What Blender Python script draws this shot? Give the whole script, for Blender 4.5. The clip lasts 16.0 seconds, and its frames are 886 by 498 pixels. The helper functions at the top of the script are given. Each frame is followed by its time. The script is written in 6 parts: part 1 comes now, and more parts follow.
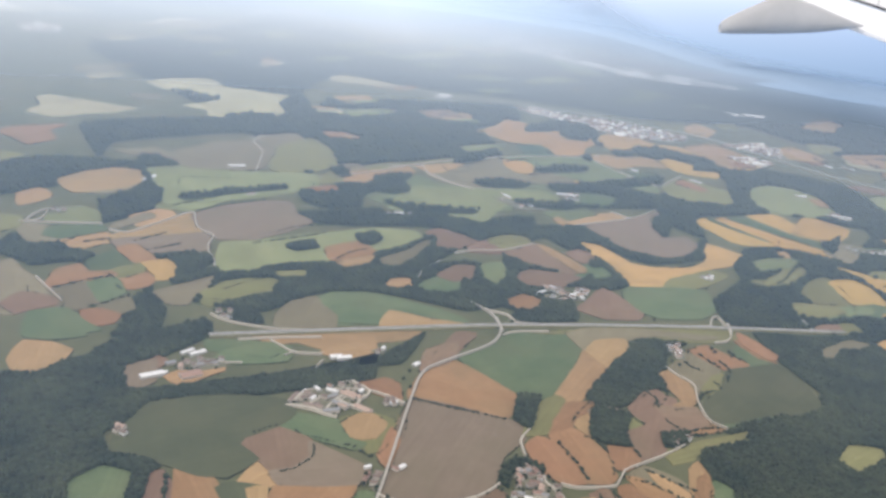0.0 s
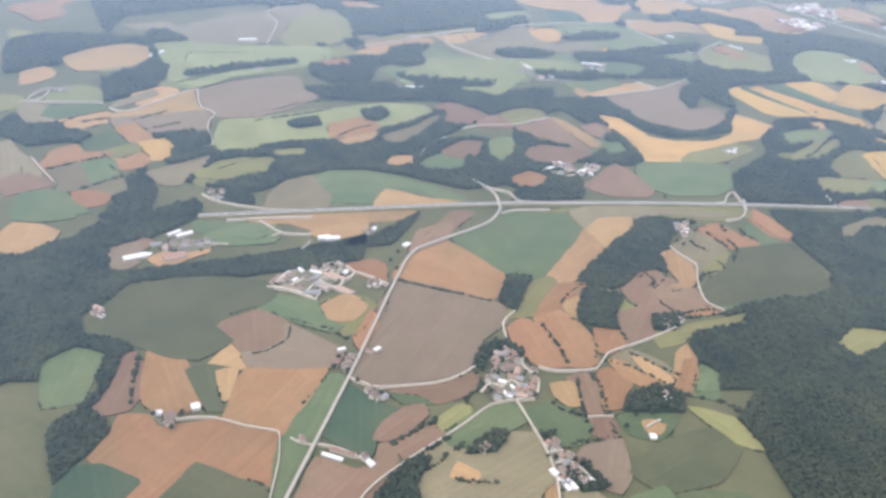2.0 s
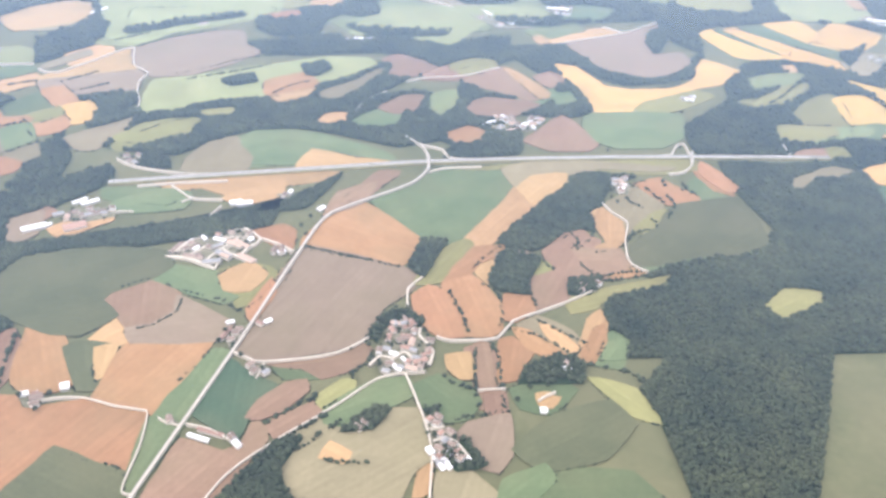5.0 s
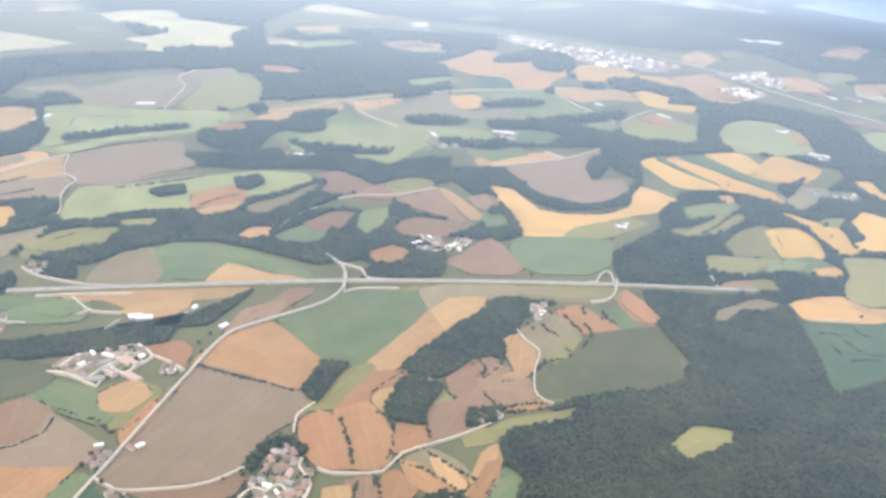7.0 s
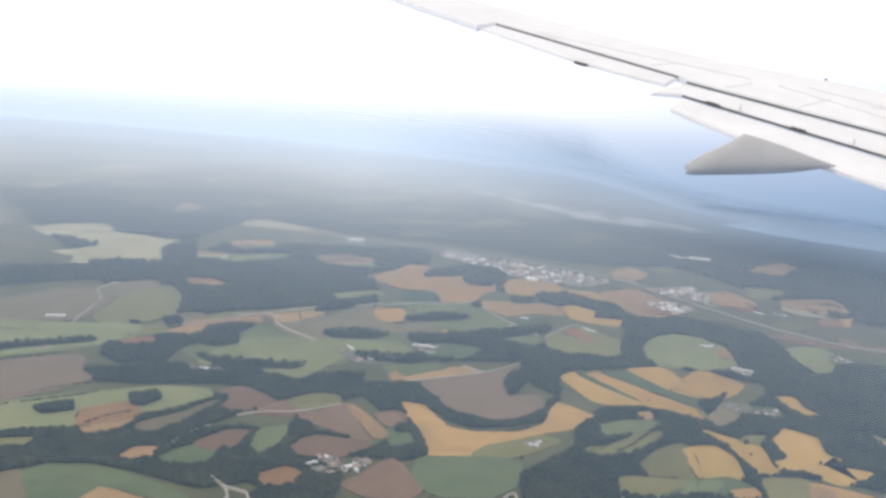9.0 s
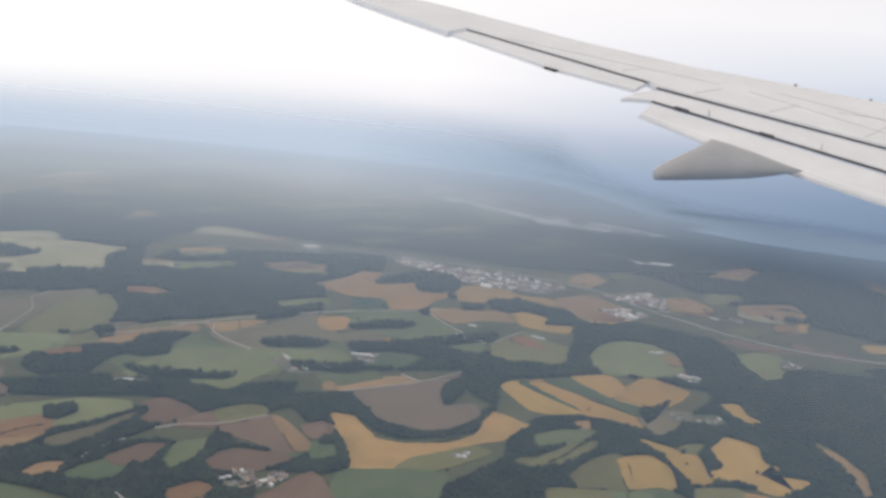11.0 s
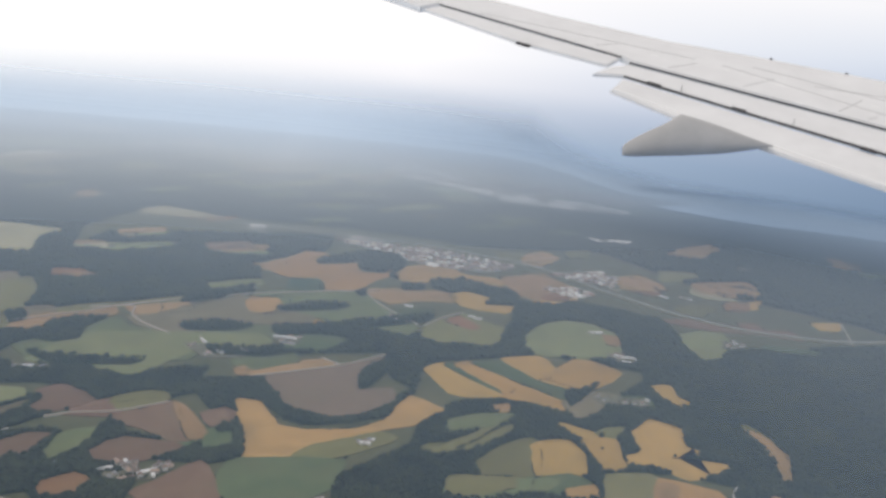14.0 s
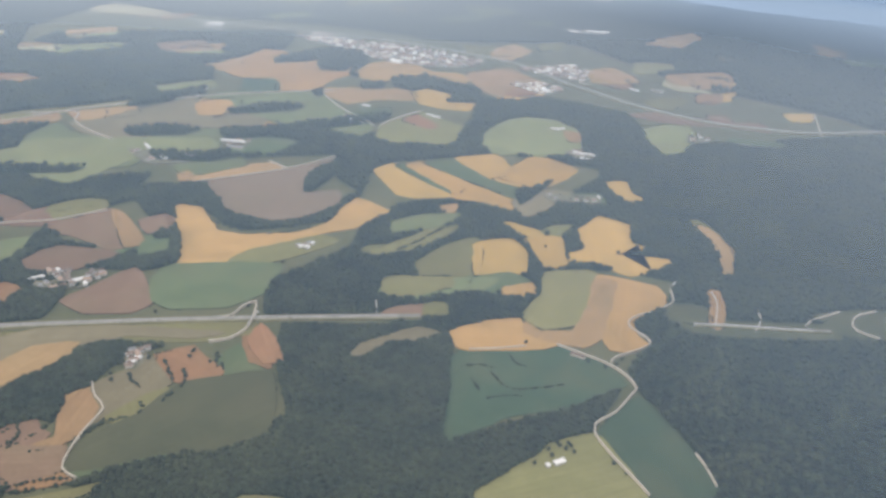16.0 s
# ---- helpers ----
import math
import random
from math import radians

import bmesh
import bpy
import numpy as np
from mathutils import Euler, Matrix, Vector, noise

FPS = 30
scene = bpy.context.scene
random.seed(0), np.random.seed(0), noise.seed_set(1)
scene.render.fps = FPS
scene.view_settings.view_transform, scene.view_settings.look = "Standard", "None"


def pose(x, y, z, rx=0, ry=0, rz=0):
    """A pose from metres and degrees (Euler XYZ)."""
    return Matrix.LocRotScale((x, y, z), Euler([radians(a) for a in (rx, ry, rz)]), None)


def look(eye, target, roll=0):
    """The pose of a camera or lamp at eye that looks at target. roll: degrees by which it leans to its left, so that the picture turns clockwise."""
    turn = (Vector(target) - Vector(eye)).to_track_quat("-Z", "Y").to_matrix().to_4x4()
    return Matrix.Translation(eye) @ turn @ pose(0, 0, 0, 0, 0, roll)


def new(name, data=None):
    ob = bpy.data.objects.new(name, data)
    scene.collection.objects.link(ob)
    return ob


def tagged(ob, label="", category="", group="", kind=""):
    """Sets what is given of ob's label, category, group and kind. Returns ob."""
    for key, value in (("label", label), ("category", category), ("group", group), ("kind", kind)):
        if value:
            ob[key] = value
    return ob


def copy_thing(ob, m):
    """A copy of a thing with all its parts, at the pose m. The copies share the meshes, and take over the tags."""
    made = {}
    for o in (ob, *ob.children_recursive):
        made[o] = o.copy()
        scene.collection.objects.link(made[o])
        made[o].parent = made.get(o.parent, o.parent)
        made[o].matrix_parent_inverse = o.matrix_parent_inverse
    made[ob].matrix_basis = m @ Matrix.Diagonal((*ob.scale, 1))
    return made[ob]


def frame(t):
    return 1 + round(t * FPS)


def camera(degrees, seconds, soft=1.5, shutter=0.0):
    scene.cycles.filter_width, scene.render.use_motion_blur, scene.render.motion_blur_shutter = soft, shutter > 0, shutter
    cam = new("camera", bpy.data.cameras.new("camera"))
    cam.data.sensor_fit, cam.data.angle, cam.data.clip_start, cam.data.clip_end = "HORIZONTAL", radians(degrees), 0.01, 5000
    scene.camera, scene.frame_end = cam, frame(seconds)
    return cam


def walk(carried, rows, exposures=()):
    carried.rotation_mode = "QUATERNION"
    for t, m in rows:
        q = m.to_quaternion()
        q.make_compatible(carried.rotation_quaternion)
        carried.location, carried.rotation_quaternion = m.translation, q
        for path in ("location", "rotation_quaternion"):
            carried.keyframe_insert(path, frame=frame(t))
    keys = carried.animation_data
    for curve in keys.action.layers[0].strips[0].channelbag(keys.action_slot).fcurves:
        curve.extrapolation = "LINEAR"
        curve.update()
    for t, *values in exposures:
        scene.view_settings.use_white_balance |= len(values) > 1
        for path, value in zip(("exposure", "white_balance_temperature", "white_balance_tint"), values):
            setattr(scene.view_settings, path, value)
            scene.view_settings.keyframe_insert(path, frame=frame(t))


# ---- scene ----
# ---- camera and flight ----
# seconds, place in metres (x along the flight, y to the left of it, z up), yaw, pitch, roll
FLIGHT = [
    (0.0, -266.6, -0.9, 366.9, -25.48, -20.07, 8.13),
    (0.5, -250.1, -0.8, 367.8, -24.85, -20.97, 8.02),
    (1.0, -233.5, -0.7, 368.6, -24.12, -22.90, 7.63),
    (1.5, -216.9, -0.6, 369.5, -23.33, -25.77, 7.03),
    (2.0, -200.3, -0.5, 370.3, -22.36, -28.85, 6.42),
    (2.5, -183.7, -0.4, 371.2, -21.39, -31.17, 5.72),
    (3.0, -167.1, -0.4, 372.0, -20.79, -32.41, 5.15),
    (3.5, -150.4, -0.3, 372.9, -20.56, -32.74, 4.80),
    (5.8, -73.7, -0.1, 376.6, -20.45, -31.86, 4.26),
    (6.0, -67.0, -0.1, 376.9, -20.47, -31.13, 4.60),
    (6.5, -50.3, -0.0, 377.7, -20.65, -28.18, 5.71),
    (7.0, -33.5, -0.0, 378.5, -20.81, -25.13, 6.57),
    (7.5, -16.8, -0.0, 379.2, -21.11, -22.33, 6.90),
    (8.0, 0.0, -0.0, 380.0, -21.35, -19.06, 7.04),
    (8.5, 16.8, -0.0, 380.8, -21.43, -14.70, 7.05),
    (9.0, 33.6, -0.0, 381.5, -21.56, -11.22, 6.94),
    (11.5, 117.8, -0.2, 385.1, -22.62, -10.70, 6.78),
    (12.0, 134.7, -0.2, 385.8, -22.73, -10.98, 6.73),
    (12.5, 151.6, -0.3, 386.5, -22.84, -11.26, 6.68),
    (13.0, 168.5, -0.4, 387.2, -22.94, -11.50, 6.67),
    (13.5, 185.4, -0.4, 387.9, -23.01, -11.76, 6.64),
    (14.0, 202.3, -0.5, 388.5, -23.04, -12.04, 6.60),
    (14.5, 219.3, -0.6, 389.2, -23.12, -12.99, 6.42),
    (15.0, 236.3, -0.7, 389.8, -23.52, -17.19, 6.09),
    (15.5, 253.2, -0.8, 390.5, -24.15, -22.45, 6.11),
    (16.0, 270.2, -0.9, 391.1, -24.56, -25.16, 5.88),
]


def aim(x, y, z, yaw, pitch, roll):
    a, b = radians(yaw), radians(pitch)
    ahead = Vector((-math.sin(a) * math.cos(b), math.cos(a) * math.cos(b), math.sin(b)))
    eye = Vector((x, y, z))
    return look(eye, eye + 100 * ahead, roll)


EXPOSURE = [
    (0.0, -0.30, 6300, 11), (1.0, -0.36, 6250, 11), (1.5, -0.20, 6150, 13), (2.0, 0.13, 5980, 14), (2.5, 0.33, 5900, 15), (3.0, 0.52, 5880, 15), (3.7, 0.63, 5880, 16), (5.8, 0.72, 6100, 15), (6.5, 0.60, 6200, 13),
    (7.0, 0.40, 6320, 12), (7.5, 0.15, 6350, 11), (8.0, -0.03, 6350, 11), (8.5, -0.16, 6400, 11), (9.0, -0.58, 6400, 11), (11.3, -1.08, 6500, 11), (12.5, -1.14, 6500, 11),
    (14.5, -1.00, 6450, 10), (15.0, -0.95, 6450, 10), (15.5, -0.60, 6480, 10), (16.0, -0.33, 6480, 10)]
cam = camera(53.53, 16.0, soft=3.0)
walk(cam, [(t, aim(*row)) for t, *row in FLIGHT], EXPOSURE)

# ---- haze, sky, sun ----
# haze painted on a sheet: opacity by distance, colour by distance and bearing
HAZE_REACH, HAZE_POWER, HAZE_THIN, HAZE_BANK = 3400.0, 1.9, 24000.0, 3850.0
HAZE_NEAR, HAZE_MID, HAZE_FAR, HAZE_AWAY_FROM_SUN = (0.50, 0.71, 0.98), (0.74, 0.85, 0.97), (0.62, 0.75, 0.90), (0.26, 0.35, 0.47)
SKY_WHITE = 1.95
SUN_ELEVATION, SUN_AZIMUTH = radians(50), radians(105)   # azimuth: from +y towards -x
world = bpy.data.worlds.new("summer_sky")
scene.world = world
world.use_nodes = True
wn = world.node_tree.nodes
wl = world.node_tree.links
sky = wn.new("ShaderNodeTexSky")
sky.sky_type = "NISHITA"
sky.sun_disc = False
sky.sun_elevation, sky.sun_rotation = SUN_ELEVATION, -SUN_AZIMUTH
sky.air_density, sky.dust_density = 1.0, 4.0
blue = wn["Background"]
blue.inputs["Strength"].default_value = 0.10
wl.new(sky.outputs[0], blue.inputs["Color"])
# white haze along the horizon, brighter towards the sun, thinning out higher up
split = wn.new("ShaderNodeSeparateXYZ")
wl.new(wn.new("ShaderNodeTexCoord").outputs["Generated"], split.inputs[0])


def climb(stops):
    span = wn.new("ShaderNodeMapRange")
    wl.new(split.outputs[2], span.inputs[0])
    span.inputs[1].default_value, span.inputs[2].default_value = -0.1, 0.2
    r = wn.new("ShaderNodeValToRGB")
    wl.new(span.outputs[0], r.inputs[0])
    r.color_ramp.elements[0].color, r.color_ramp.elements[1].color = (*stops[0][1], 1), (*stops[-1][1], 1)
    for z, colour in stops[1:-1]:
        r.color_ramp.elements.new((z + 0.1) / 0.3).color = (*colour, 1)
    return r.outputs[0]


sunny = climb(((-0.1, (0.58, 0.66, 0.77)), (-0.08, (0.74, 0.79, 0.87)), (-0.055, (0.98, 0.99, 1.02)), (-0.03, (1.10, 1.09, 1.08)), (0.0, (1.16, 1.13, 1.11)), (0.2, (1.1, 1.07, 1.05))))
middle = climb(((-0.1, (0.45, 0.55, 0.69)), (-0.08, (0.51, 0.62, 0.77)), (-0.06, (0.63, 0.70, 0.81)), (-0.04, (0.77, 0.81, 0.89)), (-0.02, (1.0, 0.99, 1.02)), (0.01, (1.14, 1.11, 1.10)), (0.2, (1.06, 1.03, 1.02))))
shady = climb(((-0.1, (0.20, 0.29, 0.42)), (-0.08, (0.22, 0.31, 0.45)), (-0.05, (0.27, 0.37, 0.54)), (0.0, (0.44, 0.54, 0.71)), (0.05, (0.72, 0.78, 0.88)), (0.1, (0.96, 0.96, 0.99)), (0.2, (0.95, 0.93, 0.93))))


def shade_in(lo, hi, a, b):
    turn = wn.new("ShaderNodeMapRange")
    wl.new(split.outputs[0], turn.inputs[0])
    turn.inputs[1].default_value, turn.inputs[2].default_value = lo, hi
    m = wn.new("ShaderNodeMix")
    m.data_type = "RGBA"
    wl.new(turn.outputs[0], m.inputs[0])
    wl.new(a, m.inputs[6])
    wl.new(b, m.inputs[7])
    return m.outputs[2]


veiled = shade_in(0.34, 0.80, shade_in(-0.08, 0.34, sunny, middle), shady)
white = wn.new("ShaderNodeBackground")
white.inputs["Strength"].default_value = SKY_WHITE
wl.new(veiled, white.inputs["Color"])
thin = wn.new("ShaderNodeMapRange")
wl.new(split.outputs[2], thin.inputs[0])
thin.inputs[1].default_value, thin.inputs[2].default_value, thin.inputs[3].default_value, thin.inputs[4].default_value = 0.2, 0.9, 1.0, 0.5
whole = wn.new("ShaderNodeMixShader")
wl.new(thin.outputs[0], whole.inputs[0])
wl.new(blue.outputs[0], whole.inputs[1])
wl.new(white.outputs[0], whole.inputs[2])
wl.new(whole.outputs[0], wn["World Output"].inputs[0])

sun_data = bpy.data.lights.new("sun", "SUN")
sun_data.energy, sun_data.angle, sun_data.color = 1.1, radians(14.0), (1.0, 0.92, 0.82)
sun = new("sun", sun_data)
toward = Vector((-math.sin(SUN_AZIMUTH) * math.cos(SUN_ELEVATION), math.cos(SUN_AZIMUTH) * math.cos(SUN_ELEVATION), math.sin(SUN_ELEVATION)))
sun.matrix_world = look(toward * 800, (0, 0, 0))


# ---- materials ----
def nodes_of(name):
    m = bpy.data.materials.new(name)
    m.use_nodes = True
    return m, m.node_tree.nodes, m.node_tree.links


def add(nodes, links, kind, ins=(), **props):
    n = nodes.new(kind)
    for k, v in props.items():
        if k == "operation":
            n.operation = v
        elif k == "blend_type":
            n.blend_type = v
        elif k == "data_type":
            n.data_type = v
    for socket, value in ins:
        if isinstance(value, bpy.types.NodeSocket):
            links.new(value, n.inputs[socket])
        else:
            n.inputs[socket].default_value = value
    return n


def mix(nodes, links, fac, a, b, mode="MIX"):
    n = nodes.new("ShaderNodeMix")
    n.data_type, n.blend_type = "RGBA", mode
    for socket, value in ((0, fac), (6, a), (7, b)):
        if isinstance(value, bpy.types.NodeSocket):
            links.new(value, n.inputs[socket])
        elif socket == 0:
            n.inputs[0].default_value = value
        else:
            n.inputs[socket].default_value = (*value, 1) if len(value) == 3 else value
    return n.outputs[2]


def ramp(nodes, links, fac, lo, hi):
    n = nodes.new("ShaderNodeMapRange")
    links.new(fac, n.inputs[0])
    n.inputs[1].default_value, n.inputs[2].default_value = lo, hi
    return n.outputs[0]


def land_material(name, low, high, rows=0.0, patch=46.0, grain=3.0, rough=0.95, spread=0.25):
    """Soil or crop: two colours in patches, fine grain, drill rows along the field, each field a little different."""
    m, n, l = nodes_of(name)
    where = n.new("ShaderNodeTexCoord").outputs["Object"]
    info = n.new("ShaderNodeObjectInfo").outputs["Random"]
    big = add(n, l, "ShaderNodeTexNoise", [("Vector", where), ("Scale", 1 / patch), ("Detail", 5.0), ("Roughness", 0.6)])
    fine = add(n, l, "ShaderNodeTexNoise", [("Vector", where), ("Scale", 1 / grain), ("Detail", 4.0), ("Roughness", 0.7)])
    colour = mix(n, l, ramp(n, l, big.outputs[0], 0.32, 0.68), low, high)
    tone = add(n, l, "ShaderNodeMapRange", [(0, fine.outputs[0]), (1, 0.25), (2, 0.75), (3, 0.89), (4, 1.10)]).outputs[0]
    colour = mix(n, l, 1.0, colour, tone, "MULTIPLY")
    drift = add(n, l, "ShaderNodeTexNoise", [("Vector", where), ("Scale", 1 / (patch * 1.3)), ("Detail", 3.0), ("Distortion", 0.6)])
    damp = add(n, l, "ShaderNodeMapRange", [(0, drift.outputs[0]), (1, 0.42), (2, 0.72), (3, 0.0), (4, 0.68)]).outputs[0]
    colour = mix(n, l, damp, colour, [0.55 * c + 0.45 * d for c, d in zip(low, (0.14, 0.125, 0.065))])
    if rows:
        stretch = add(n, l, "ShaderNodeMapping", [("Vector", where), ("Scale", (0.02, 1.0, 1.0))])
        wave = add(n, l, "ShaderNodeTexNoise", [("Vector", stretch.outputs[0]), ("Scale", 0.30), ("Detail", 3.0)])
        band = add(n, l, "ShaderNodeMapRange", [(0, wave.outputs[0]), (1, 0.3), (2, 0.7), (3, 1 - rows), (4, 1 + rows)]).outputs[0]
        colour = mix(n, l, 1.0, colour, band, "MULTIPLY")
    own = add(n, l, "ShaderNodeMapRange", [(0, info), (3, 1 - spread), (4, 1 + spread)]).outputs[0]
    colour = mix(n, l, 1.0, colour, own, "MULTIPLY")
    hue = add(n, l, "ShaderNodeHueSaturation", [("Color", colour), ("Hue", add(n, l, "ShaderNodeMapRange", [(0, add(n, l, "ShaderNodeMath", [(0, add(n, l, "ShaderNodeMath", [(0, info), (1, 7.31)], operation="MULTIPLY").outputs[0])], operation="FRACT").outputs[0]), (3, 0.494), (4, 0.506)]).outputs[0])])
    bump = add(n, l, "ShaderNodeBump", [("Strength", 0.5), ("Distance", 0.4), ("Height", fine.outputs[0])])
    b = n["Principled BSDF"]
    l.new(hue.outputs[0], b.inputs["Base Color"])
    l.new(bump.outputs[0], b.inputs["Normal"])
    b.inputs["Roughness"].default_value = rough
    b.inputs["Specular IOR Level"].default_value = 0.1
    return m


CROPS = {
    "orange": (land_material("ripe_grain_stubble", (0.240, 0.132, 0.064), (0.292, 0.165, 0.083), 0.07, spread=0.12), "field of ripe orange-brown grain with drill lines"),
    "yellow": (land_material("ripe_wheat", (0.41, 0.26, 0.083), (0.49, 0.31, 0.10), 0.08, spread=0.12), "field of ripe golden-yellow wheat"),
    "gold": (land_material("ripe_barley", (0.375, 0.228, 0.088), (0.45, 0.275, 0.107), 0.08, spread=0.12), "field of ripe golden-brown barley"),
    "tan": (land_material("dry_stubble", (0.31, 0.20, 0.095), (0.385, 0.25, 0.12), 0.08, spread=0.15), "field of dry tan stubble"),
    "brown": (land_material("bare_brown_soil", (0.178, 0.113, 0.072), (0.225, 0.146, 0.094), 0.08, spread=0.15), "ploughed field of bare reddish-brown soil"),
    "mauve": (land_material("bare_grey_soil", (0.182, 0.137, 0.092), (0.216, 0.163, 0.110), 0.06, spread=0.1), "wide field of bare greyish-brown soil"),
    "greytan": (land_material("cut_meadow", (0.165, 0.14, 0.082), (0.21, 0.176, 0.103), 0.08, spread=0.18), "mown grey-green meadow with dry patches"),
    "green": (land_material("green_crop", (0.086, 0.115, 0.055), (0.122, 0.148, 0.071), 0.06, spread=0.2), "even green crop field"),
    "meadow": (land_material("fresh_meadow", (0.125, 0.148, 0.068), (0.175, 0.193, 0.088), 0.06, spread=0.15), "open green meadow"),
    "darkgreen": (land_material("maize_crop", (0.046, 0.074, 0.042), (0.062, 0.092, 0.052), 0.08, spread=0.12), "dense dark green maize field"),
    "darkolive": (land_material("dark_pasture", (0.072, 0.078, 0.040), (0.098, 0.101, 0.052), 0.06, spread=0.12), "dark olive-green pasture"),
    "olive": (land_material("olive_pasture", (0.168, 0.160, 0.064), (0.218, 0.203, 0.084), 0.08, spread=0.18), "yellowish olive-green pasture"),
    "lightgreen": (land_material("pale_meadow", (0.175, 0.19, 0.082), (0.235, 0.24, 0.112), 0.06, spread=0.15), "pale green meadow"),
    "pale": (land_material("pale_straw", (0.34, 0.31, 0.18), (0.42, 0.37, 0.22), 0.06), "pale straw-coloured field"),
}
GRASS = land_material("rough_grass", (0.074, 0.082, 0.040), (0.130, 0.125, 0.062), 0.0, 90.0, 6.0)
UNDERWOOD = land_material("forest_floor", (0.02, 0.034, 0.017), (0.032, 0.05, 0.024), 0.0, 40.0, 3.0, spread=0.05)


def simple_material(name, low, high, scale, rough=0.9, island=0.0, bump=0.3, metal=0.0):
    m, n, l = nodes_of(name)
    where = n.new("ShaderNodeTexCoord").outputs["Object"]
    a = add(n, l, "ShaderNodeTexNoise", [("Vector", where), ("Scale", scale), ("Detail", 6.0), ("Roughness", 0.65)])
    colour = mix(n, l, ramp(n, l, a.outputs[0], 0.3, 0.7), low, high)
    if island:
        g = n.new("ShaderNodeNewGeometry").outputs["Random Per Island"]
        o = n.new("ShaderNodeObjectInfo").outputs["Random"]
        both = add(n, l, "ShaderNodeMath", [(0, add(n, l, "ShaderNodeMath", [(0, g), (1, o)], operation="ADD").outputs[0])], operation="FRACT").outputs[0]
        own = add(n, l, "ShaderNodeMapRange", [(0, both), (3, 1 - island), (4, 1 + island)]).outputs[0]
        colour = mix(n, l, 1.0, colour, own, "MULTIPLY")
    b = n["Principled BSDF"]
    l.new(colour, b.inputs["Base Color"])
    b.inputs["Roughness"].default_value = rough
    b.inputs["Metallic"].default_value = metal
    b.inputs["Specular IOR Level"].default_value = 0.25
    if bump:
        l.new(add(n, l, "ShaderNodeBump", [("Strength", bump), ("Distance", 0.1), ("Height", a.outputs[0])]).outputs[0], b.inputs["Normal"])
    return m


LEAF = simple_material("tree_leaves", (0.018, 0.028, 0.017), (0.052, 0.060, 0.029), 0.02, 0.9, 0.32, 0.0)
BARK = simple_material("bark", (0.06, 0.045, 0.03), (0.11, 0.08, 0.055), 2.0)
ROADS = {
    "motorway": (simple_material("worn_asphalt", (0.155, 0.147, 0.135), (0.205, 0.195, 0.18), 0.4), "grey motorway carriageway with pale shoulders"),
    "road": (simple_material("pale_asphalt", (0.32, 0.29, 0.24), (0.40, 0.365, 0.30), 0.4), "pale country road with dusty verges"),
    "lane": (simple_material("chalky_gravel", (0.40, 0.35, 0.275), (0.50, 0.45, 0.365), 0.6), "narrow pale gravel lane"),
}


VERGE = land_material("dry_verge", (0.20, 0.19, 0.10), (0.28, 0.25, 0.14), 0.0, 25.0, 2.0, spread=0.05)
MARKING = simple_material("road_paint", (0.50, 0.48, 0.45), (0.60, 0.58, 0.54), 1.0)


# ---- meshes ----
def mesh_object(name, verts, faces, material, parent=None, label=""):
    me = bpy.data.meshes.new(name)
    me.from_pydata(verts, [], faces)
    me.materials.append(material)
    ob = new(name, me)
    if parent:
        ob.parent = parent
    if label:
        tagged(ob, label)
    return ob


def spline(pts, closed, step):
    """Catmull-Rom through the points, laid out about every step metres."""
    p = [np.array(q, float) for q in pts]
    n = len(p)
    out = []
    for i in range(n if closed else n - 1):
        b, c = p[i], p[(i + 1) % n]
        a = p[i - 1] if closed or i else 2 * b - c
        d = p[(i + 2) % n] if closed or i + 2 < n else 2 * c - b
        k = max(2, min(14 if step > 3 else 400, int(np.linalg.norm(c - b) / step)))
        for j in range(k):
            u = j / k
            # corners stay fairly sharp: half way between a straight line and the curve
            curve = 0.5 * (2 * b + (c - a) * u + (2 * a - 5 * b + 4 * c - d) * u * u + (3 * b - a - 3 * c + d) * u ** 3)
            out.append(0.25 * curve + 0.75 * (b + (c - b) * u) if closed else curve)
    if not closed:
        out.append(p[-1])
    return np.array(out)


LEVEL = [0.40]
EDGES = []
SURFACES = []   # outlines of the pieces of ground and their heights


def ground_z(x, y):
    """The height of the uppermost piece of ground at a place."""
    for outline, lo, hi, z in reversed(SURFACES):
        if lo[0] < x < hi[0] and lo[1] < y < hi[1] and inside(outline, np.array([x]), np.array([y]))[0]:
            return z
    return 0.0


def slab(name, outline, top, material, depth=0.6):
    """A flat piece of ground with sides, in its own axes: x along its longest edge."""
    c = outline.mean(0)
    SURFACES.append((outline, outline.min(0), outline.max(0), top))
    SURFACES.sort(key=lambda s: s[3])
    edges = np.roll(outline, -1, 0) - outline
    hull = outline - c
    w = np.linalg.eigh(hull.T @ hull)[1][:, 1]
    turn = math.atan2(w[1], w[0])
    co, si = math.cos(-turn), math.sin(-turn)
    local = hull @ np.array([[co, si], [-si, co]])
    n = len(local)
    verts = [(x, y, 0) for x, y in local] + [(x, y, -depth) for x, y in local]
    area = (local[:, 0] * np.roll(local[:, 1], -1) - local[:, 1] * np.roll(local[:, 0], -1)).sum()
    order = list(range(n)) if area > 0 else list(range(n))[::-1]
    faces = [order] + [(order[i], order[i] + n, order[(i + 1) % n] + n, order[(i + 1) % n]) for i in range(n)]
    ob = mesh_object(name, verts, faces, material)
    ob.matrix_world = Matrix.Translation((c[0], c[1], top)) @ Matrix.Rotation(turn, 4, "Z")
    return ob


